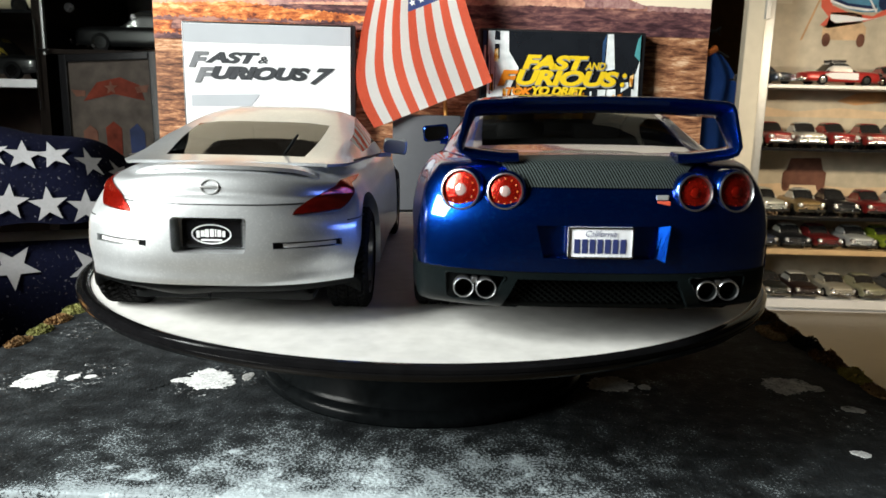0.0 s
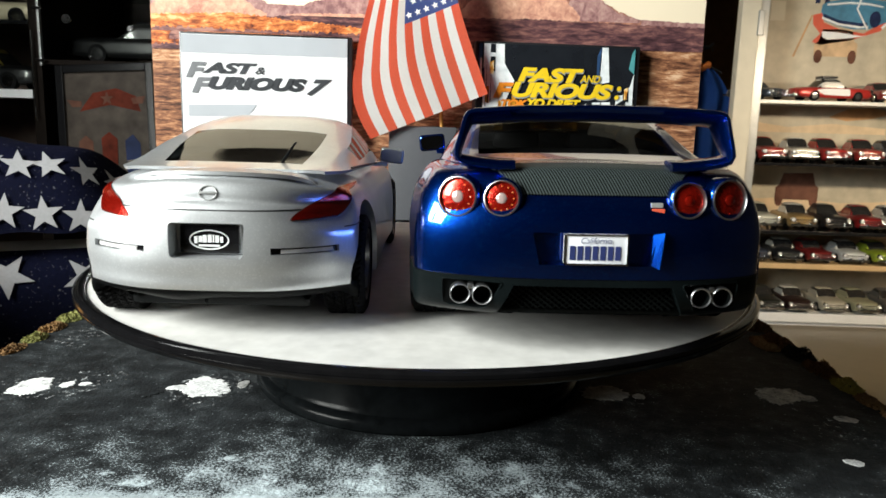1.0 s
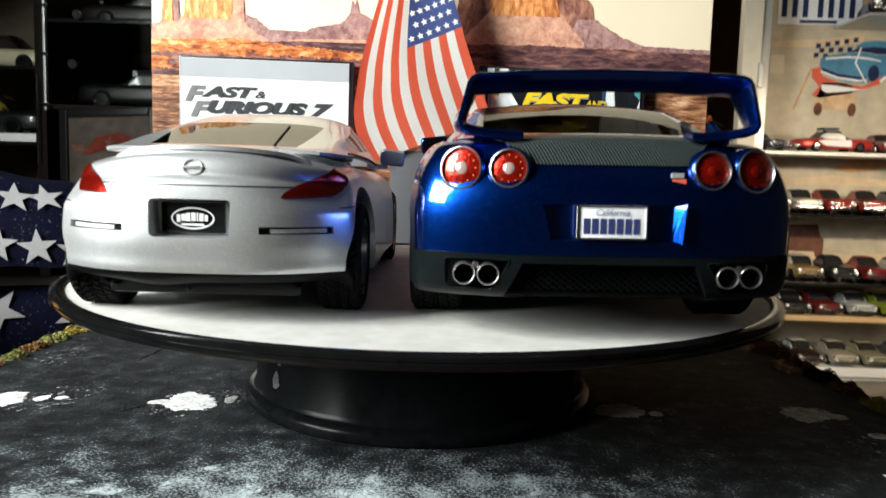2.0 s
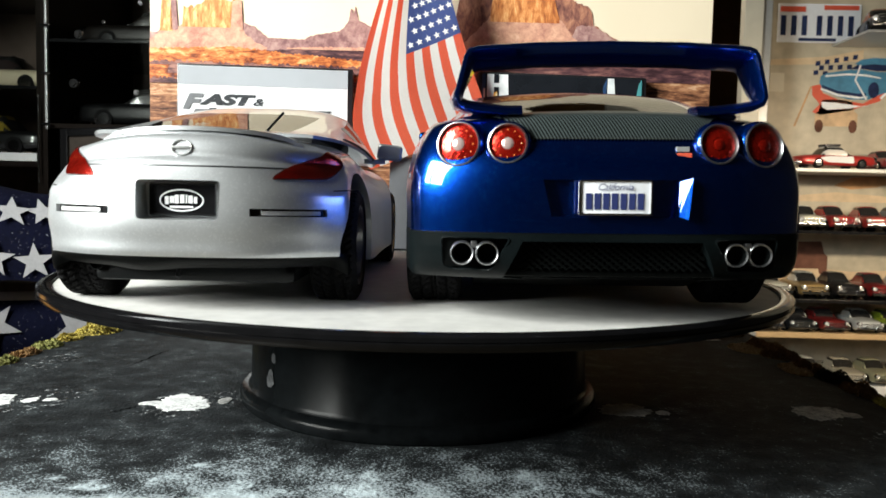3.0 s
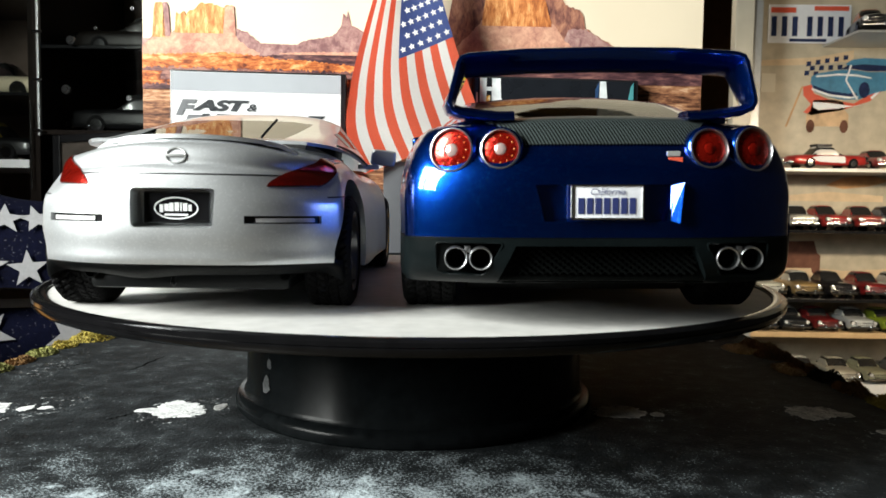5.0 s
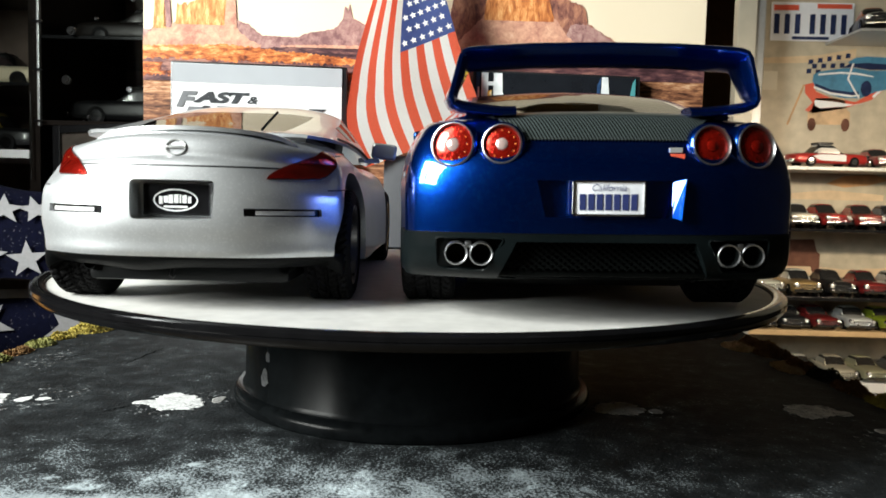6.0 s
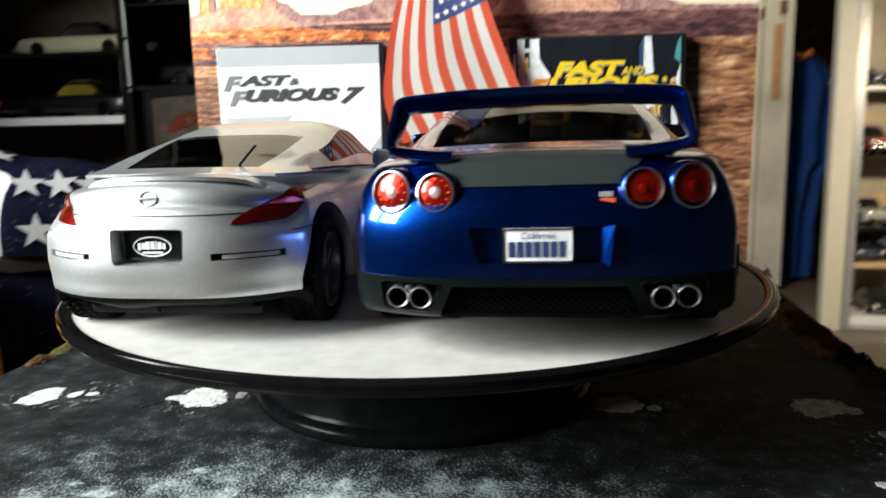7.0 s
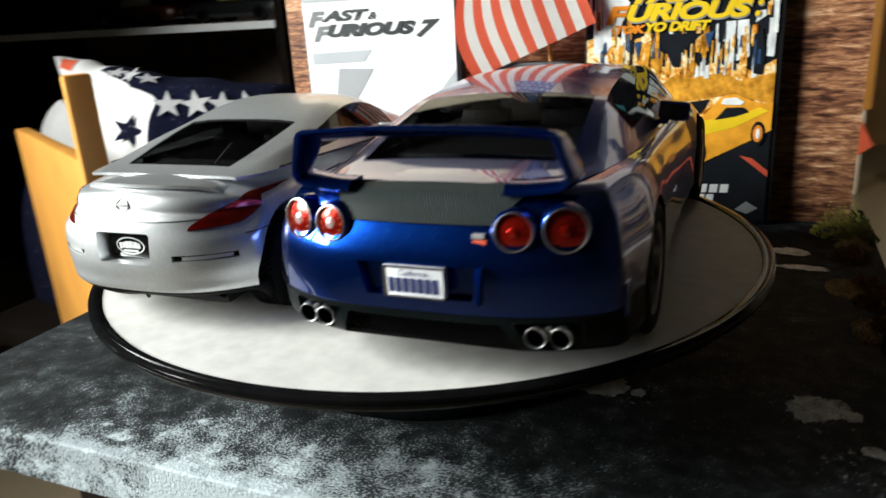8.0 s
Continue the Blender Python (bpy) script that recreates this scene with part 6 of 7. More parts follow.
for k, (cx, cy, w, d, h, mi) in enumerate(((-0.2085, 0.115, 0.026, 0.032, 0.011, 0), (-0.213, 0.088, 0.014, 0.018, 0.006, 0), (-0.214, 0.066, 0.015, 0.022, 0.006, 1), (-0.214, 0.045, 0.013, 0.020, 0.005, 2), (-0.213, 0.025, 0.012, 0.018, 0.004, 1), (-0.2135, 0.005, 0.010, 0.020, 0.003, 2), (0.213, 0.098, 0.022, 0.026, 0.009, 2), (0.211, 0.122, 0.020, 0.022, 0.009, 2), (0.214, 0.064, 0.018, 0.030, 0.006, 2), (0.2165, 0.040, 0.016, 0.026, 0.007, 3), (0.217, 0.016, 0.014, 0.030, 0.006, 2), (0.219, -0.008, 0.012, 0.026, 0.005, 0), (0.220, -0.050, 0.008, 0.022, 0.003, 2), (0.2195, -0.028, 0.010, 0.020, 0.004, 2), (0.207, 0.170, 0.022, 0.024, 0.012, 2), (0.206, 0.222, 0.040, 0.036, 0.028, 4), (0.214, 0.212, 0.026, 0.026, 0.018, 1), (0.210, 0.192, 0.022, 0.022, 0.008, 5), (0.200, 0.116, 0.020, 0.030, 0.004, 5), (0.205, 0.060, 0.014, 0.030, 0.004, 5))):
    moss_clump(cx, cy, w, d, h, MOSS[mi], k + 3)

# ---- small display cars for the shelves ----
TOY = {}


def toy_paint(c):
    if c not in TOY:
        TOY[c] = flake_paint("toy_paint", c, tuple(min(1, v * 1.6 + 0.01) for v in c), 0.15, 0.3, 0.25)
    return TOY[c]


TOY_GLASS = material("toy_glass", (0.018, 0.018, 0.018), 0.08, 0, 0.3, 300, 40, 0, 0.5)


def loft_body(curve, y0, y1, rows, rear, front, bulge_r, bulge_f, round_r=0.003, steps=60, cols=44):
    """A closed car body. curve(y): half width, bottom, shoulder and centre heights. rows: (width, height) shares
    from sill to shoulder. rear(z), front(z): how far each height is set back at the ends."""
    bm = bmesh.new()
    ys = [y0 + (y1 - y0) * (i / steps) for i in range(steps + 1)]
    ys = sorted(set(ys) | {y0 + 0.0015, y0 + 0.004, y0 + 0.008, y1 - 0.0015, y1 - 0.004, y1 - 0.008})
    span = 0.034
    row_at = smooth_curve([(i, a, b) for i, (a, b) in enumerate(rows)])

    def place(y, r, u):
        w, zb, zs, zc = curve(y)
        xf, zf = row_at(r)
        k = len(rows) - 1
        x = w * xf * u
        z = zb + zf * (zs - zb) + (zc - zs) * (1 - u * u) * (r / k) ** 3
        wr = max(0.0, 1 - (y - y0) / span) ** 2
        wf = max(0.0, 1 - (y1 - y) / span) ** 2
        return Vector((x, y + wr * (rear(z) - bulge_r * (1 - u * u) + round_r * abs(u) ** 9) - wf * (front(z) - bulge_f * (1 - u * u)), z))

    k = len(rows) - 1
    q = 4 * k
    us = [-1 + 2 * c / cols for c in range(cols + 1)]
    def sheet(f, a, b):
        v = [[bm.verts.new(f(i, j)) for j in range(b)] for i in range(a)]
        for i in range(a - 1):
            for j in range(b - 1):
                bm.faces.new((v[i][j], v[i + 1][j], v[i + 1][j + 1], v[i][j + 1]))
    n = len(ys)
    sheet(lambda i, j: place(ys[i], j / 4, -1), n, q + 1)
    sheet(lambda i, j: place(ys[i], j / 4, 1), n, q + 1)
    sheet(lambda i, j: place(ys[i], k, us[j]), n, cols + 1)
    sheet(lambda i, j: place(ys[i], 0, us[j]), n, cols + 1)
    sheet(lambda i, j: place(ys[0], i / 4, us[j]), q + 1, cols + 1)
    sheet(lambda i, j: place(ys[-1], i / 4, us[j]), q + 1, cols + 1)
    bmesh.ops.remove_doubles(bm, verts=bm.verts[:], dist=2e-6)
    bmesh.ops.recalc_face_normals(bm, faces=bm.faces[:])
    return bm, place


def toy_car(label, m, colour, length, width, height, group, roof=None):
    """A small old saloon, nose towards -y of m."""
    car = thing("display_car", label, "model car", m, group)
    w, h, ln = width / 2, height, length
    paint = toy_paint(colour)
    cv = smooth_curve([(0, w * 0.84, h * 0.20, h * 0.50, h * 0.57), (ln * 0.05, w * 0.95, h * 0.16, h * 0.56, h * 0.62), (ln * 0.30, w, h * 0.14, h * 0.58, h * 0.64), (ln * 0.7, w, h * 0.14, h * 0.58, h * 0.63), (ln * 0.94, w * 0.96, h * 0.18, h * 0.56, h * 0.60), (ln, w * 0.82, h * 0.22, h * 0.50, h * 0.54)])
    flat = smooth_curve([(0, 0.0), (h, 0.0)])
    bm, _ = loft_body(cv, 0, ln, [(0.92, 0), (1, 0.2), (1, 0.55), (0.96, 0.85), (0.84, 1)], flat, flat, w * 0.14, w * 0.14, 0.0, 12, 8)
    part("body", bm, paint, car)
    def cab(a, b, lift=0.0, lo=0.0, hi=1.0):
        """The cabin shell: a from windscreen foot to rear, b round from side to side."""
        y = ln * (0.33 + 0.42 * a)
        rise = min(1.0, 3.6 * a, 4.2 * (1 - a))
        th = math.pi * b
        cx, cz = math.cos(th), math.sin(th)
        x = -(abs(cx) ** 0.55) * (1 if cx > 0 else -1) * w * (0.86 - 0.14 * rise)
        return Vector((x, y, h * 0.57 + (h * 0.43 * rise) * cz ** 0.45 + lift))
    bm = bmesh.new()
    add_grid(bm, cab, 16, 16)
    for f in bm.faces:
        c = f.calc_center_median()
        f.material_index = 1 if c.z > h * 0.95 or (c.z > h * 0.60 and abs(abs(c.x) - w * 0.74) < w * 0.05) else 0
    part("cabin", bm, [TOY_GLASS, toy_paint(roof) if roof else paint], car, "glassy windows under a painted roof")
    for sx in (-1, 1):
        for wy in (0.2, 0.8):
            mm = Matrix.Translation((sx * w * 0.88, ln * wy, h * 0.22)) @ pose(0, 0, 0, 0, 90 * sx)
            wl = part("wheel", lathe([(0, 0.12 * w), (h * 0.13, 0.13 * w), (h * 0.14, 0.16 * w), (h * 0.22, 0.16 * w), (h * 0.22, -0.12 * w), (0, -0.12 * w)], 20, mm), RUBBER, car)
            part("hubcap", lathe([(0, 0.17 * w), (h * 0.14, 0.165 * w), (h * 0.15, 0.10 * w)], 16, mm), CHROME, wl)
    # chrome: bumpers with over-riders, wide grille with bars, lamps, screen frame
    for yy, nm in ((-w * 0.14 - 0.005, "front_bumper"), (ln + w * 0.14 - 0.001, "rear_bumper")):
        bm = box((-w * 0.94, yy, h * 0.19), (w * 0.94, yy + 0.006, h * 0.30), 0.0016)
        for sx in (-0.42, 0.42):
            add_box(bm, (sx * w - 0.0025, yy - 0.0015, h * 0.16), (sx * w + 0.0025, yy + 0.004, h * 0.36), 0.001)
        part(nm, bm, CHROME, car, "chrome bumper")
    bm = box((-w * 0.62, -w * 0.14 - 0.0015, h * 0.33), (w * 0.62, 0.001, h * 0.355), 0.0006)
    add_box(bm, (-w * 0.62, -w * 0.14 - 0.0015, h * 0.455), (w * 0.62, 0.001, h * 0.48), 0.0006)
    for k in range(9):
        gx = w * (-0.60 + 0.15 * k)
        add_box(bm, (gx - 0.0007, -w * 0.14 - 0.0012, h * 0.35), (gx + 0.0007, 0.001, h * 0.46), 0.0002)
    part("grille", bm, CHROME, car, "chrome barred grille")
    for sx in (-1, 1):
        hl = part("headlight", lathe([(0, 0.0045), (h * 0.06, 0.0035), (h * 0.085, 0.0030), (h * 0.10, 0.0035), (h * 0.105, -0.004)], 16, Matrix.Translation((sx * w * 0.74, -0.001, h * 0.45)) @ pose(0, 0, 0, 90)), CHROME, car, "round lamp in a chrome ring")
        part("lens", lathe([(0, 0.0050), (h * 0.06, 0.0040), (h * 0.078, 0.0030)], 16, Matrix.Translation((sx * w * 0.74, -0.001, h * 0.45)) @ pose(0, 0, 0, 90)), CLEAR_LENS, hl)
    part("screen_frame", tube([cab(0.02, b / 16, 0.0008) for b in range(2, 15)], 0.0009, 6), CHROME, car)
    return car


# ---- far side: shelf unit with small cars ----
unit = thing("display_shelf", "pale steel display shelf unit filled with small model cars", "shelf")
SX0, SX1, SY0, SY1 = 0.775, 1.62, 1.55, 1.735
part("back_panel", box((SX0, SY1, FLOOR_Z), (SX1, SY1 + 0.02, 0.95)), CREAM_PAINT, unit, "cream back panel", smooth=False)
part("side_panel", box((0.702, 1.53, FLOOR_Z), (0.748, 1.562, 0.95), 0.003), CREAM_PAINT, unit, "cream painted upright", smooth=False)
part("side_post", box((0.748, 1.545, FLOOR_Z), (0.775, 1.60, 0.95), 0.002), STEEL, unit, "pale steel post", smooth=False)
part("side_panel", box((SX1, 1.53, FLOOR_Z), (SX1 + 0.04, SY1, 0.95), 0.003), CREAM_PAINT, unit, smooth=False)
part("top_panel", box((0.705, 1.53, 0.95), (SX1 + 0.04, SY1 + 0.02, 0.975), 0.002), CREAM_PAINT, unit, smooth=False)
# hood and arm made up to carry the added shelf fill
part("fill_hood", box((0.74, 0.69, 0.335), (1.645, 0.80, 0.348), 0.002), STEEL, unit, "added hood over an unseen fill lamp", smooth=False)
part("fill_arm", box((1.63, 0.79, 0.337), (1.645, 1.531, 0.347)), STEEL, unit, smooth=False)
SHELVES = ((0.188, 0.010, STEEL), (0.030, 0.008, GLOSS_BLACK), (-0.1445, 0.010, GLOSS_BLACK), (-0.232, 0.014, SHELF_WOOD), (-0.366, 0.024, INK_WHITE))
for z, t, mt in SHELVES:
    part("shelf_board", box((SX0, SY0, z - t), (SX1, SY1, z), 0.0015), mt, unit, smooth=False)
# made-up hood and arm for the added door fill
part("fill_hood", box((0.34, 1.64, 0.945), (0.66, 1.76, 0.960), 0.002), STEEL, unit, "added hood over an unseen fill lamp", smooth=False)
part("fill_arm", box((0.62, 1.545, 0.950), (0.72, 1.66, 0.958)), STEEL, unit, smooth=False)
part("hinge", box((0.742, 1.524, 0.34), (0.756, 1.532, 0.40), 0.002), STEEL, unit, smooth=False)
part("kick_panel", box((SX0, SY0 + 0.01, FLOOR_Z), (SX1, SY0 + 0.02, -0.392)), INK_WHITE, unit, smooth=False)
OLD = "small vintage model car with chrome trim on the shelf"
row_cars = ((0.030, ((0.828, (0.30, 0.02, 0.015)), (0.905, (0.55, 0.53, 0.45)), (0.990, (0.34, 0.02, 0.02)), (1.075, (0.30, 0.03, 0.025)), (1.16, (0.05, 0.06, 0.08)))),
            (-0.1445, ((0.830, (0.56, 0.56, 0.48)), (0.922, (0.30, 0.20, 0.08)), (1.010, (0.012, 0.012, 0.014)), (1.098, (0.20, 0.012, 0.012)), (1.18, (0.4, 0.4, 0.38)))),
            (-0.232, ((0.815, (0.04, 0.05, 0.08)), (0.8965, (0.015, 0.017, 0.02)), (0.9805, (0.16, 0.015, 0.015)), (1.067, (0.55, 0.58, 0.58)), (1.155, (0.25, 0.33, 0.03)))),
            (-0.366, ((0.862, (0.02, 0.024, 0.022)), (0.940, (0.025, 0.012, 0.012)), (1.032, (0.48, 0.45, 0.36)), (1.118, (0.33, 0.33, 0.22)), (1.20, (0.1, 0.1, 0.1)))))
for z, cars in row_cars:
    for k, (x, c) in enumerate(cars):
        hgt = 0.064 if z > -0.2 else 0.056
        toy_car(OLD, Matrix.Translation((x, SY0 + 0.006, z)) @ pose(0, 0, 0, 0, 0, 4 * math.sin(x * 40)), c, 0.155, 0.072, hgt, "cars on the shelf", (0.6, 0.6, 0.55) if k == 1 else None)
sports = toy_car("small red and white sports model car, side on, on the shelf", Matrix.Translation((1.055, SY0 + 0.045, 0.188)) @ pose(0, 0, 0, 0, 0, 96), (0.42, 0.025, 0.02), 0.19, 0.07, 0.056, "cars on the shelf", (0.7, 0.68, 0.64))
part("side_flash", prism(rounded([(0.060, 0.013), (0.128, 0.015), (0.150, 0.026), (0.128, 0.030), (0.062, 0.030)], 0.004), 0.0012, Matrix.Translation((-0.0362, 0, 0)) @ pose(0, 0, 0, 0, 0, 90)), INK_WHITE, sports, "white side flash")
part("roof_box", box((-0.018, 0.085, 0.056), (0.018, 0.125, 0.062), 0.002), DARK_METAL, sports, "dark roof rack")
toy_car("small blue-black vintage model car on the shelf", Matrix.Translation((0.822, SY0 + 0.008, 0.188)) @ pose(0, 0, 0, 0, 0, 28), (0.025, 0.035, 0.05), 0.14, 0.07, 0.048, "cars on the shelf")
toy_car("small dark red vintage model car on the shelf", Matrix.Translation((1.125, SY0 + 0.03, 0.188)), (0.25, 0.03, 0.03), 0.15, 0.07, 0.054, "cars on the shelf")

part("shelf_board", box((1.015, SY0, 0.527), (SX1, SY1, 0.533), 0.001), STEEL, unit, smooth=False)
toy_car("small black and copper vintage model car on the upper shelf", Matrix.Translation((1.062, SY0 + 0.006, 0.533)) @ pose(0, 0, 0, 0, 0, -14), (0.012, 0.012, 0.013), 0.155, 0.074, 0.070, "cars on the shelf", (0.34, 0.12, 0.05))
# pictures on the back panel
def on_panel(name, pts, mat, parent, lift):
    return part(name, prism(pts, 0.0015 + lift, Matrix.Translation((0, SY1 - 0.0015 - lift, 0))), mat, parent, smooth=False)


POSTER_M = material("poster_cream", (0.46, 0.405, 0.305), 0.4, 0, 0.28, 30, 7)
PRINT_BLUE = material("print_blue", (0.05, 0.20, 0.33), 0.4, 0, 0.3, 60, 14)
PRINT_NAVY = material("print_navy", (0.02, 0.03, 0.08), 0.5, 0, 0.4, 60, 14, ior=1.15)
PRINT_TAN = material("print_tan", (0.48, 0.26, 0.11), 0.5, 0, 0.3, 40, 10)
PRINT_BROWN = material("print_brown", (0.14, 0.065, 0.045), 0.6, 0, 0.4, 40, 10, ior=1.12)
poster = thing("wall_poster", "old road poster with a blue car over red and white waves", "poster")
on_panel("sheet", [(0.80, -0.36), (1.60, -0.36), (1.60, 0.72), (0.80, 0.72)], POSTER_M, poster, 0.0)
on_panel("wave", [(0.966, 0.420), (0.990, 0.426), (0.996, 0.402), (1.036, 0.386), (1.106, 0.375), (1.146, 0.398), (1.185, 0.440), (1.240, 0.470), (1.240, 0.440), (1.190, 0.418), (1.150, 0.382), (1.072, 0.356), (0.992, 0.342), (0.970, 0.350), (0.990, 0.372), (0.968, 0.396)], INK_RED, poster, 0.001)
on_panel("wave", [(0.994, 0.378), (1.036, 0.376), (1.100, 0.368), (1.130, 0.372), (1.072, 0.362), (1.010, 0.356), (0.996, 0.364)], INK_WHITE, poster, 0.0016)
on_panel("wave", [(1.150, 0.392), (1.190, 0.430), (1.240, 0.458), (1.240, 0.450), (1.192, 0.424), (1.155, 0.387)], INK_WHITE, poster, 0.0016)
for r in range(3):
    for c in range(9):
        if (r + c) % 2 == 0:
            x, z = 0.968 + 0.0125 * c + 0.002 * r, 0.450 + 0.0125 * r + 0.0016 * c * (r - 0.6)
            on_panel("printed_check", [(x, z), (x + 0.0125, z + 0.001), (x + 0.0130, z + 0.0135), (x + 0.0005, z + 0.0125)], PRINT_NAVY, poster, 0.0012)
pcar = on_panel("printed_car", [(0.986, 0.430), (0.988, 0.448), (1.005, 0.456), (1.040, 0.462), (1.066, 0.466), (1.100, 0.467), (1.141, 0.461), (1.190, 0.462), (1.230, 0.456), (1.238, 0.428), (1.196, 0.412), (1.160, 0.404), (1.118, 0.386), (1.071, 0.385), (1.036, 0.393), (0.997, 0.407)], PRINT_BLUE, poster, 0.002)
on_panel("printed_roof", [(1.078, 0.482), (1.096, 0.494), (1.130, 0.499), (1.185, 0.497), (1.206, 0.484), (1.200, 0.478), (1.130, 0.482), (1.090, 0.478)], PRINT_BLUE, pcar, 0.0024)
on_panel("printed_window", [(1.066, 0.467), (1.086, 0.480), (1.130, 0.484), (1.202, 0.480), (1.214, 0.464), (1.141, 0.463), (1.100, 0.469)], PRINT_NAVY, pcar, 0.0022)
on_panel("printed_grille", [(0.992, 0.424), (1.036, 0.408), (1.090, 0.402), (1.112, 0.404), (1.112, 0.394), (1.071, 0.390), (1.036, 0.397), (0.996, 0.410)], PRINT_NAVY, pcar, 0.0026)
on_panel("printed_bumper", [(0.990, 0.416), (1.036, 0.400), (1.096, 0.393), (1.116, 0.395), (1.116, 0.391), (1.090, 0.388), (1.036, 0.394), (0.990, 0.410)], CYAN_PRINT, pcar, 0.0028)
on_panel("printed_shine", [(1.000, 0.450), (1.060, 0.456), (1.110, 0.454), (1.150, 0.446), (1.150, 0.443), (1.105, 0.449), (1.060, 0.451), (1.000, 0.445)], CYAN_PRINT, pcar, 0.0028)
for cx, cz, rx in ((1.132, 0.412, 0.015), (1.214, 0.428, 0.010)):
    on_panel("printed_wheel", [(cx + rx * math.cos(k * 0.5236), cz + 0.022 * math.sin(k * 0.5236)) for k in range(12)], PRINT_NAVY, pcar, 0.0027)
for p0, p1 in (((1.091, 0.478), (1.079, 0.437)), ((1.079, 0.437), (1.112, 0.385))):
    part("clock_hand", tube([(p0[0], SY1 - 0.008, p0[1]), (p1[0], SY1 - 0.008, p1[1])], 0.0022, 6), INK_WHITE, poster, "thin white clock hand over the print")
on_panel("pale_label", [(0.851, 0.404), (0.889, 0.404), (0.889, 0.454), (0.851, 0.454)], CREAM_PAINT, poster, 0.003)
on_panel("printed_pole", [(0.962, 0.42), (0.966, 0.42), (0.926, 0.31), (0.921, 0.31)], PRINT_TAN, poster, 0.001)
FADED_TAN = material("faded_tan_print", (0.56, 0.38, 0.22), 0.5, 0, 0.35, 40, 10)
PALE_GROUND = material("pale_ground_print", (0.62, 0.47, 0.30), 0.5, 0, 0.25, 30, 8)
def old_truck(x, z, s, mat):
    """A faded front view of an old lorry."""
    t = on_panel("printed_truck", [(x + s * a, z + s * b) for a, b in ((-0.5, 0.0), (-0.5, 0.28), (-0.42, 0.36), (-0.34, 0.62), (0.34, 0.64), (0.42, 0.36), (0.5, 0.30), (0.5, 0.0))], mat, poster, 0.001)
    for sx in (-1, 1):
        on_panel("printed_wheel", [(x + s * (sx * 0.40 + 0.10 * math.cos(k * 0.628)), z + s * (0.0 + 0.16 * math.sin(k * 0.628))) for k in range(10)], PRINT_BROWN, t, 0.0014)
    on_panel("printed_window", [(x - s * 0.26, z + s * 0.40), (x + s * 0.26, z + s * 0.41), (x + s * 0.24, z + s * 0.58), (x - s * 0.24, z + s * 0.57)], PRINT_BROWN, t, 0.0014)
on_panel("printed_ground", [(0.81, 0.205), (0.90, 0.200), (1.0, 0.208), (1.1, 0.203), (1.25, 0.210), (1.25, 0.19), (0.81, 0.19)], PALE_GROUND, poster, 0.0006)
old_truck(1.036, 0.312, 0.115, FADED_TAN)
on_panel("printed_ground", [(0.81, -0.085), (0.95, -0.075), (1.1, -0.088), (1.25, -0.08), (1.25, -0.135), (0.81, -0.135)], PALE_GROUND, poster, 0.0006)
old_truck(0.975, -0.082, 0.120, PRINT_BROWN)
on_panel("printed_brush", [(1.04, 0.150), (1.09, 0.172), (1.16, 0.178), (1.22, 0.165), (1.16, 0.148), (1.09, 0.140)], PRINT_TAN, poster, 0.0008)
on_panel("printed_hill", [(0.82, 0.135), (0.93, 0.120), (1.05, 0.132), (1.2, 0.122), (1.2, 0.105), (0.82, 0.105)], PALE_GROUND, poster, 0.0005)
on_panel("printed_hill", [(0.84, 0.49), (1.0, 0.50), (1.1, 0.52), (1.1, 0.49), (0.95, 0.478), (0.84, 0.475)], PALE_GROUND, poster, 0.0008)
tin = thing("metal_plate_sign", "white metal number plate with red edge, pinned to the panel", "sign")
part("plate", box((0.862, SY1 - 0.008, 0.536), (1.085, SY1 - 0.0055, 0.640), 0.002), PLATE_WHITE, tin, smooth=False)
part("plate_band", box((0.868, SY1 - 0.0092, 0.618), (0.935, SY1 - 0.0078, 0.632)), INK_RED, tin, smooth=False)
part("plate_band", box((0.985, SY1 - 0.0092, 0.624), (1.078, SY1 - 0.0078, 0.636)), INK_RED, tin, smooth=False)
for k in range(7):
    x = 0.870 + 0.0282 * k + (0.012 if k > 2 else 0)
    part("plate_bar", box((x, SY1 - 0.0092, 0.555), (x + 0.014, SY1 - 0.0078, 0.608)), PRINT_NAVY, tin, smooth=False)
part("plate_bar", box((0.92, SY1 - 0.0092, 0.5400), (1.02, SY1 - 0.0078, 0.5480)), PRINT_NAVY, tin, smooth=False)

# ---- far side: doorway with a hanging shirt ----
post = thing("door_frame", "cream painted door frame post with latch plates", "door frame", kind="structure")
part("post", box((0.652, 1.975, FLOOR_Z), (0.728, 2.06, 1.6), 0.006), CREAM_PAINT, post, smooth=False)
part("post_edge", box((0.718, 1.969, FLOOR_Z), (0.729, 1.976, 1.6), 0.002), CREAM_PAINT, post, smooth=False)
part("door_leaf", box((0.505, 1.992, FLOOR_Z), (0.650, 2.03, 1.58), 0.004), CREAM_PAINT, post, "cream painted door", smooth=False)
# brown patch added over the lower door to darken it
part("door_patch", box((0.522, 1.988, -0.33), (0.600, 1.993, -0.16), 0.003), PRINT_BROWN, post, "brown patch low on the door", smooth=False)
part("latch_plate", box((0.676, 1.968, 0.17), (0.700, 1.976, 0.385), 0.002), PRINT_TAN, post, "dull brass latch plate", smooth=False)
part("latch_plate", box((0.640, 1.984, 0.40), (0.662, 1.992, 0.43), 0.002), PRINT_BROWN, post, smooth=False)
part("latch_plate", box((0.690, 1.968, 0.41), (0.708, 1.976, 0.45), 0.002), PRINT_BROWN, post, smooth=False)
part("hook", tube([(0.728, 2.03, 0.36), (0.80, 2.06, 0.36), (0.818, 2.08, 0.372)], 0.005, 8), DARK_METAL, post)
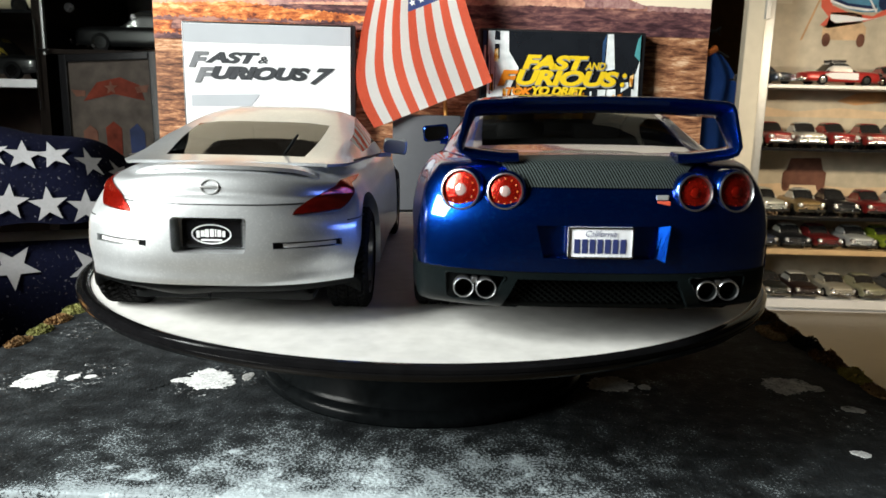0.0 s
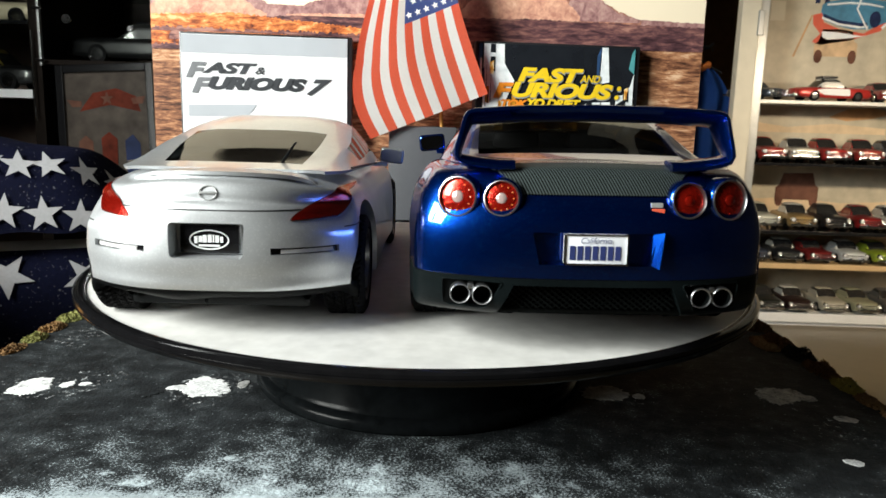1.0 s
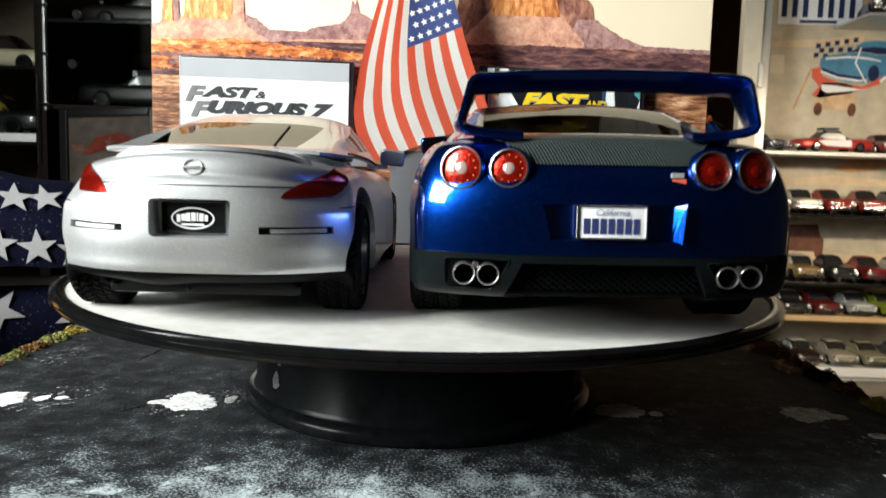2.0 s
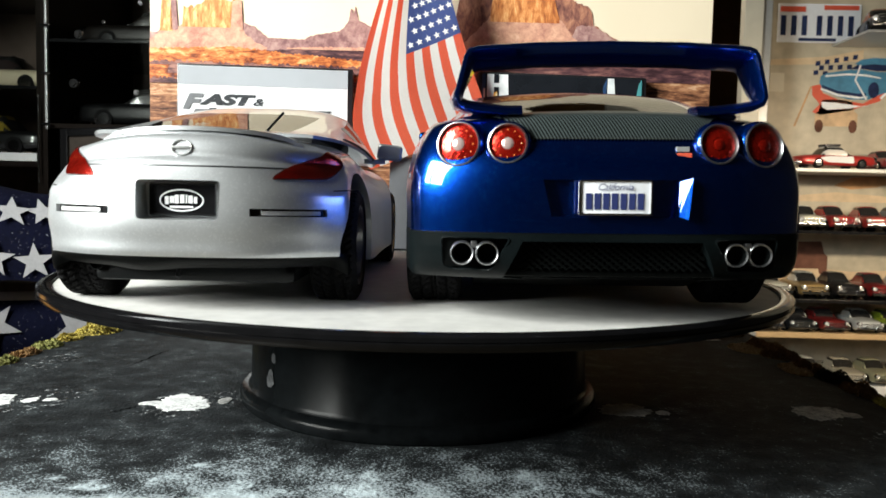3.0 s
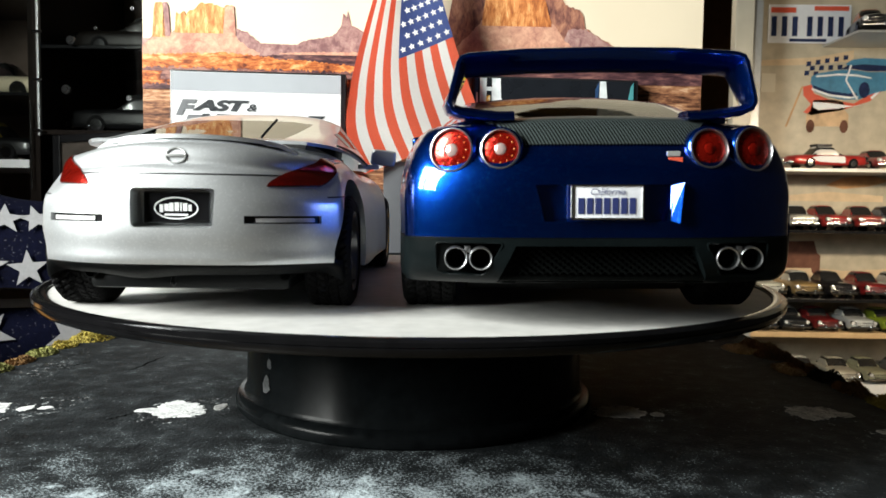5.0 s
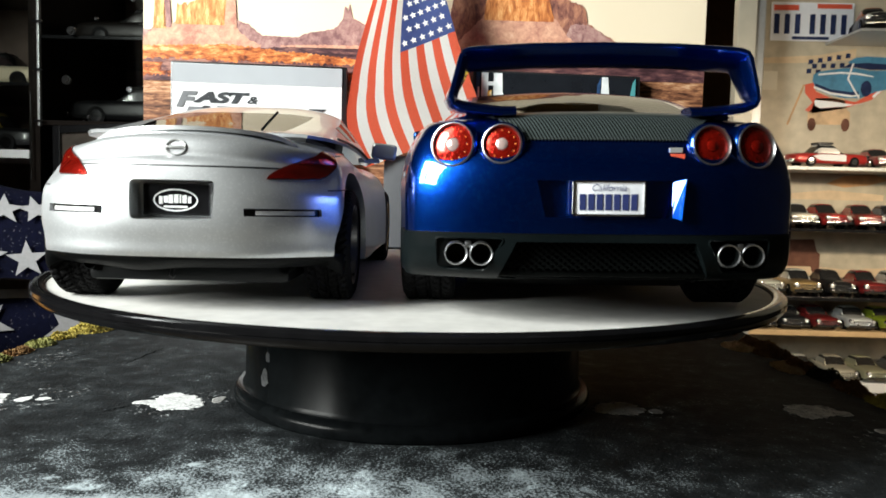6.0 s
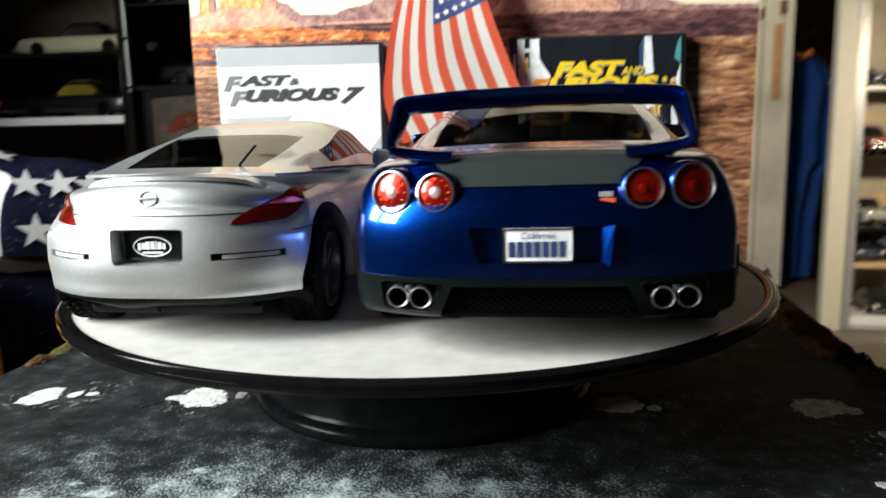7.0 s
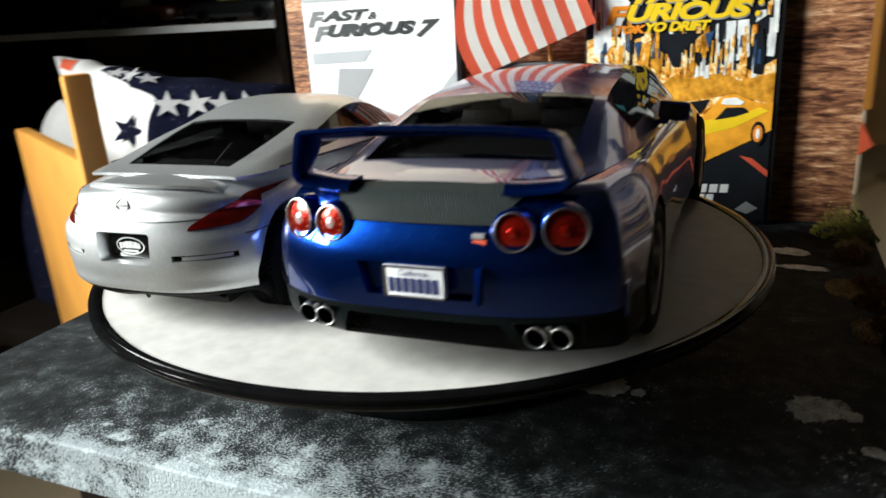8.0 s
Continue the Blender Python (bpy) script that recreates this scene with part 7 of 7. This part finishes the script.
leaning = thing("wooden_stand", "orange wooden post with a red cloth flap and pale foot", "stand")
part("post", box((0.368, 1.90, -0.17), (0.414, 1.925, 0.55), 0.004), WOOD, leaning, "varnished orange wood post")
part("cloth_flap", prism([(0.366, -0.31), (0.376, -0.165), (0.428, -0.262)], 0.012, Matrix.Translation((0, 1.888, 0))), STRIPE_RED, leaning, "red cloth flap", smooth=False)
part("foot", box((0.370, 1.895, FLOOR_Z), (0.402, 1.93, -0.17), 0.006), CREAM_PAINT, leaning, "pale foot")
shirt = thing("hanging_shirt", "bright blue cloth shirt hanging in the doorway", "shirt")
bm = bmesh.new()
def shirt_at(a, b):
    z = 0.305 - 0.685 * b
    right = 0.030 + 0.065 * min(1.0, b / 0.13) ** 0.7 + 0.015 * min(1.0, b / 0.45)
    if b > 0.47:
        right -= 0.034 * min(1.0, (b - 0.47) / 0.05) + 0.020 * (b - 0.47)
    left = 0.055
    x = 0.790 - left + (left + right) * a + 0.004 * math.sin(b * 15)
    return Vector((x, 2.10 + 0.012 * math.sin(a * 15 + b * 4) - 0.02 * math.sin(math.pi * a), z))
add_grid(bm, shirt_at, 28, 34)
bmesh.ops.solidify(bm, geom=bm.faces[:], thickness=0.02)
part("cloth", bm, SHIRT, shirt, "creased blue cloth")
part("collar", tube([(0.765, 2.085, 0.305), (0.788, 2.075, 0.296), (0.812, 2.085, 0.308)], 0.012, 8), ORANGE_LENS, shirt, "orange collar edge")
part("hanger", tube([(0.74, 2.10, 0.285), (0.790, 2.10, 0.320), (0.86, 2.10, 0.285)], 0.004, 8), DARK_METAL, shirt)
part("hanger_hook", tube([(0.790, 2.10, 0.320), (0.790, 2.10, 0.350), (0.812, 2.085, 0.366), (0.820, 2.082, 0.350)], 0.0025, 8), DARK_METAL, shirt)

# ---- near side: glazed cabinet with larger cars ----
cab = thing("glass_cabinet", "black glazed display cabinet with dark model cars on its shelves", "cabinet")
CY0, CY1, CXL, CXR = 0.88, 1.22, -1.56, -0.20
BACK_BROWN = material("cabinet_back", (0.20, 0.15, 0.125), 0.6, 0, 0.3, 40, 6, 0.05, ior=1.2)
part("back_panel", box((CXL, CY1 - 0.015, FLOOR_Z), (CXR, CY1, 1.25)), BACK_BROWN, cab, smooth=False)
for x in (CXL, CXR - 0.02):
    part("side_panel", box((x, CY0, FLOOR_Z), (x + 0.02, CY1 - 0.015, 1.25)), CABINET_M, cab, smooth=False)
part("top_panel", box((CXL, CY0, 1.25), (CXR, CY1, 1.275), 0.003), CABINET_M, cab, smooth=False)
part("divider", box((-0.698, CY0 + 0.004, FLOOR_Z), (-0.680, CY1 - 0.015, 1.25)), CABINET_M, cab, smooth=False)
part("chrome_strip", box((-0.6795, CY0 - 0.004, 0.19), (-0.6755, CY0 + 0.004, 1.25), 0.001), STEEL, cab, "bright strip on the upright", smooth=False)
for z, x0, x1, mt, t in ((0.150, CXL + 0.02, -0.698, INK_WHITE, 0.014), (0.262, CXL + 0.02, -0.698, GLOSS_BLACK, 0.006), (0.46, CXL + 0.02, -0.698, GLOSS_BLACK, 0.006), (0.200, -0.680, CXR - 0.02, CABINET_M, 0.008), (0.34, -0.680, CXR - 0.02, GLOSS_BLACK, 0.006), (-0.02, -0.680, CXR - 0.02, CABINET_M, 0.01), (-0.06, CXL + 0.02, -0.698, CABINET_M, 0.01)):
    part("shelf_board", box((x0, CY0 + 0.002, z - t), (x1, CY1 - 0.015, z), 0.001), mt, cab, smooth=False)
for x0, x1, z0, z1 in ((CXL + 0.02, -0.684, 0.165, 1.24), (-0.676, CXR - 0.02, 0.205, 1.24)):
    pn = part("pane", box((x0, CY0 - 0.006, z0), (x1, CY0 - 0.003, z1)), PANE, cab, "clear glass door", smooth=False)
    pn.visible_shadow = False
for z in (0.359, 0.281, 0.198):
    part("door_clip", box((-0.684, CY0 - 0.010, z - 0.0022), (-0.668, CY0 - 0.005, z + 0.0022), 0.001), CHROME, cab, "small bright glass clip", smooth=False)
# chrome discs at the glass stand in for glints of the cars' hubs
for x, z, r in ((-0.619, 0.345, 0.0075), (-0.628, 0.265, 0.0080), (-0.523, 0.252, 0.0050), (-0.516, 0.397, 0.0035), (-0.577, 0.365, 0.0030), (-0.591, 0.206, 0.0025)):
    part("hub_glint", lathe([(0, 0.006), (r * 0.5, 0.006), (r * 0.62, 0.004), (r * 0.9, 0.004), (r, 0.0)], 20, Matrix.Translation((x, CY0 - 0.006, z)) @ pose(0, 0, 0, 90)), CHROME, cab, "chrome disc standing in for the glint of a hub")
part("second_strip", box((-0.6915, CY0 - 0.006, 0.10), (-0.6895, CY0 - 0.002, 0.246), 0.0005), CHROME, cab, smooth=False)
BIG = "large dark model car behind glass"
toy_car(BIG, Matrix.Translation((-0.970, CY0 + 0.12, 0.150)) @ pose(0, 0, 0, 0, 0, -90), (0.010, 0.010, 0.011), 0.235, 0.09, 0.072, "cars in the cabinet", (0.3, 0.22, 0.03))
toy_car("large cream model car behind glass", Matrix.Translation((-0.955, CY0 + 0.12, 0.262)) @ pose(0, 0, 0, 0, 0, -90), (0.72, 0.62, 0.44), 0.245, 0.09, 0.066, "cars in the cabinet", (0.03, 0.02, 0.02))
toy_car(BIG, Matrix.Translation((-0.668, CY0 + 0.12, 0.200)) @ pose(0, 0, 0, 0, 0, -90), (0.009, 0.009, 0.010), 0.24, 0.09, 0.075, "cars in the cabinet")
toy_car(BIG, Matrix.Translation((-0.66, CY0 + 0.12, 0.34)) @ pose(0, 0, 0, 0, 0, -90), (0.012, 0.010, 0.009), 0.24, 0.09, 0.07, "cars in the cabinet")
toy_car(BIG, Matrix.Translation((-1.24, CY0 + 0.12, 0.150)) @ pose(0, 0, 0, 0, 0, -90), (0.10, 0.012, 0.01), 0.235, 0.09, 0.072, "cars in the cabinet", (0.5, 0.48, 0.42))
# framed picture leaning in the cabinet
fr = thing("picture_frame", "black framed picture with faded red print, leaning under the shelf", "picture frame", Matrix.Translation((-0.6460, CY0 - 0.022, -0.0195)) @ pose(0, 0, 0, -6, -3.2, 0))
FWD, FHT = 0.165, 0.212
for lo, hi in (((0, 0, 0), (0.013, 0.012, FHT)), ((FWD - 0.013, 0, 0), (FWD, 0.012, FHT)), ((0.013, 0, 0), (FWD - 0.013, 0.012, 0.013)), ((0.013, 0, FHT - 0.013), (FWD - 0.013, 0.012, FHT))):
    part("frame_bar", box(lo, hi, 0.0015), GLOSS_BLACK, fr, smooth=False)
PRINT_GREY = material("print_grey", (0.075, 0.062, 0.052), 0.5, 0, 0.5, 40, 10, ior=1.12)
part("picture", box((0.012, 0.006, 0.012), (FWD - 0.012, 0.010, FHT - 0.012)), PRINT_GREY, fr, "faded brown print", smooth=False)
FADED_RED = material("faded_red_print", (0.12, 0.022, 0.012), 0.5, 0, 0.6, 60, 14, ior=1.12)
for pts, mt in (([(0.045, 0.135), (0.075, 0.165), (0.125, 0.172), (0.165, 0.158), (0.175, 0.132), (0.11, 0.145)], FADED_RED), ([(0.02, 0.155), (0.05, 0.152), (0.05, 0.143), (0.03, 0.143)], PRINT_BROWN), ([(0.155, 0.155), (0.185, 0.158), (0.18, 0.146), (0.16, 0.145)], PRINT_BROWN), ([(0.04, 0.03), (0.04, 0.085), (0.055, 0.095), (0.07, 0.085), (0.07, 0.03)], PRINT_BROWN), ([(0.09, 0.03), (0.088, 0.09), (0.105, 0.10), (0.122, 0.088), (0.12, 0.03)], FADED_RED), ([(0.14, 0.03), (0.138, 0.085), (0.155, 0.095), (0.17, 0.08), (0.17, 0.03)], PRINT_NAVY)):
    part("printed_shape", prism([(0.8 * px, pz) for px, pz in pts], 0.0008, Matrix.Translation((0, 0.0048, 0))), mt, fr, smooth=False)
bm = bmesh.new()
bm.faces.new([bm.verts.new((0.084 + x, 0.0040, 0.155 + z)) for x, z in star_outline(0.012)])
part("printed_star", bm, PRINT_BROWN, fr, smooth=False)
part("prop", box((-0.0, 0.012, 0.0), (FWD, 0.018, 0.02)), CABINET_M, fr, smooth=False)

# ---- near side: chair with flag-print cushions ----
chair = thing("wooden_chair", "pale varnished wooden chair end beside the table", "chair")
CHAIR_M = Matrix.Translation((-0.3415, 0.0945, 0.0)) @ pose(0, 0, 0, 0, 0, -28.8)
part("post", box((-0.0135, 0.0, FLOOR_Z), (0.0, 0.021, 0.1285), 0.003, CHAIR_M), WOOD, chair, "flat varnished upright post")
part("side_board", box((-0.302, 0.002, FLOOR_Z), (-0.0137, 0.016, 0.060), 0.0025, CHAIR_M), WOOD, chair, "varnished side board")
part("seat", box((-0.80, 0.262, -0.235), (-0.30, 0.66, -0.205), 0.006), CABINET_M, chair, "dark seat")
part("leg", box((-0.80, 0.56, FLOOR_Z), (-0.76, 0.60, -0.235), 0.003), WOOD, chair)
part("leg", box((-0.35, 0.56, FLOOR_Z), (-0.31, 0.60, -0.235), 0.003), WOOD, chair)
NAVY = material("navy_print", (0.004, 0.005, 0.018), 0.9, 0, 0.4, 260, 30, 0.5, ior=1.2)
vn, vl = NAVY.node_tree.nodes, NAVY.node_tree.links
sp = vn.new("ShaderNodeTexNoise")
sp.inputs["Scale"].default_value, sp.inputs["Detail"].default_value, sp.inputs["Roughness"].default_value = 240, 4, 0.7
vl.new(vn["Texture Coordinate"].outputs["Object"], sp.inputs["Vector"])
spr = vn.new("ShaderNodeMapRange")
spr.inputs["From Min"].default_value, spr.inputs["From Max"].default_value = 0.63, 0.72
vl.new(sp.outputs["Fac"], spr.inputs["Value"])
vm = vn.new("ShaderNodeMix")
vm.data_type = "RGBA"
vl.new(spr.outputs[0], vm.inputs["Factor"])
vl.new(vn["Principled BSDF"].inputs["Base Color"].links[0].from_socket, vm.inputs["A"])
vm.inputs["B"].default_value = (0.30, 0.30, 0.34, 1)
vl.new(vm.outputs["Result"], vn["Principled BSDF"].inputs["Base Color"])
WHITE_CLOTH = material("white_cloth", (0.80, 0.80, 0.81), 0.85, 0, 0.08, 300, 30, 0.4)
# greyer white stands in for shade on the stars and seam
SHADED_WHITE = material("shaded_white_cloth", (0.45, 0.45, 0.47), 0.85, 0, 0.12, 300, 40, 0.4)


def cushion(name, label, front, nu, nv, band):
    c = thing(name, label, "cushion")
    bm = bmesh.new()
    add_grid(bm, front, nu, nv)
    for f in bm.faces:
        f.material_index = band(f.calc_center_median())
    part("cover", bm, [NAVY, SHADED_WHITE, STRIPE_RED], c, "navy flag-print cover with white stars")
    return c


def stars_on(c, front, spots, size, cloth=None):
    for a, b, turn in spots:
        p = front(a, b)
        du, dv = (front(a + 0.004, b) - p).normalized(), (front(a, b + 0.01) - p).normalized()
        nrm = du.cross(dv).normalized()
        if nrm.y > 0:
            nrm = -nrm
        side = Vector((0, 0, 1)).cross(nrm).normalized() * 1.0
        up = nrm.cross(side) * (1 if nrm.cross(side).z > 0 else -1)
        side = up.cross(nrm)
        bm = bmesh.new()
        bm.faces.new([bm.verts.new(p + side * x + up * z + nrm * 0.0025) for x, z in star_outline(size, turn=turn)])
        part("star", bm, cloth or SHADED_WHITE, c, smooth=False)


ridge = smooth_curve([(-0.740, 0.127), (-0.716, 0.127), (-0.704, 0.123), (-0.640, 0.114), (-0.570, 0.108), (-0.520, 0.102), (-0.475, 0.094), (-0.445, 0.090), (-0.410, 0.083), (-0.389, 0.076), (-0.362, 0.045), (-0.345, 0.025)])
HEAP_X = -0.500


def turn_back(x):
    """The heap bends back to either side of a blunt corner."""
    d = x - HEAP_X
    return 0.75 * d if d > 0 else -0.22 * d


def heap(x, b):
    """Front and top of the upper cushion; b runs from its lower seam over the top to the back."""
    t = b * math.pi
    fold = 0.012 * math.exp(-((x - HEAP_X) / 0.012) ** 2) + 0.007 * math.exp(-((x + 0.60 - 0.35 * (b - 0.2)) / 0.016) ** 2)
    crease = 0.005 * math.exp(-((b - 0.17 - 0.8 * (x + 0.56)) / 0.018) ** 2) * (1 if x < HEAP_X else math.exp(-((x - HEAP_X) / 0.01) ** 2))
    y = 0.372 - 0.075 * math.cos(t) + 0.003 * math.sin((x + 0.77) * 61 + b * 5) + fold + crease + turn_back(x)
    z = ridge(x) * math.sin(t) ** 0.75 - 0.006 * max(0.0, (x + 0.5) * 2.5) + 0.0015 * math.sin((x + 0.77) * 94 + b * 9)
    return Vector((x, y, z))


def print_edge(b):
    """Where the starred field of the print meets its striped part."""
    s = min(max((b - 0.27) / 0.16, 0.0), 1.0)
    return -0.487 - 0.12 * s * s * (3 - 2 * s)


FIELD = 0.55


def upper(a, b):
    near, far = -0.716 + (0.34 * (0.45 - b) if b < 0.45 else 0.1 * (b - 0.45)), -0.345
    e = print_edge(b)
    return heap(near + (e - near) * a / FIELD if a < FIELD else e + (far - e) * (a - FIELD) / (1 - FIELD), b)


cu = thing("flag_cushion", "navy cushion with white stars, pale striped end, on the chair", "cushion")
bm = bmesh.new()
add_grid(bm, lambda a, b: upper(FIELD + (1 - FIELD) * a, b), 90, 64)
part("cover", bm, NAVY, cu, "navy print cover with white stars")
bm = bmesh.new()
add_grid(bm, lambda a, b: upper(FIELD * a, b), 90, 64)
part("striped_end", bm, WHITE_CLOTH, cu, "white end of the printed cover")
bm = bmesh.new()
add_grid(bm, lambda a, b: heap(-0.708 + 0.032 * a + 0.020 * (1 - b), 0.35 + 0.13 * b + 0.03 * (1 - a) * (1 - b)) + Vector((0, -0.0008, 0.0008)), 10, 10)
part("stripe", bm, STRIPE_RED, cu, "short red stripe")
stars_on(cu, heap, ((-0.475, 0.25, 0.1), (-0.450, 0.24, -0.1), (-0.426, 0.25, 0.15), (-0.405, 0.28, -0.12), (-0.380, 0.29, 0.1), (-0.364, 0.38, -0.1), (-0.461, 0.06, 0.05), (-0.431, 0.05, 0.12), (-0.401, 0.05, -0.05), (-0.374, 0.05, 0.1)), 0.019)
stars_on(cu, heap, ((-0.573, 0.40, 0.2), (-0.545, 0.41, 0.0), (-0.513, 0.40, 0.3)), 0.016)
stars_on(cu, heap, ((-0.509, 0.115, 0.4),), 0.021, NAVY)
# corner of the cover tucked behind the post
bm = bmesh.new()
add_grid(bm, lambda a, b: Vector((-0.785 + 0.055 * math.sin(b * math.pi) * math.cos(a * math.tau) + 0.006 * math.sin(a * 19 + b * 7), 0.46 + 0.030 * math.sin(b * math.pi) * math.sin(a * math.tau), -0.002 - 0.060 * math.cos(b * math.pi) + 0.03 * math.sin(b * math.pi) * math.cos(a * math.tau) + 0.004 * math.sin(a * 25))), 40, 24)
part("tucked_corner", bm, WHITE_CLOTH, cu, "white corner of the cover tucked behind the post")


def lower(a, b):
    x = -0.78 + 0.44 * a
    t = b * math.pi
    y = 0.362 - 0.080 * math.cos(t) + 0.003 * math.sin(a * 20) + turn_back(x)
    z = -0.205 + 0.198 * math.sin(t) ** 0.6 - 0.014 * a
    return Vector((x, y, z))


cl_ = cushion("flag_cushion", "dark navy cushion with a pale seam and star, under another", lower, 80, 60, lambda p: 1 if p.z > -0.014 - 0.03 * (p.x + 0.78) else 0)
stars_on(cl_, lower, ((0.78, 0.28, math.pi), (0.60, 0.26, math.pi), (0.92, 0.26, math.pi)), 0.026)
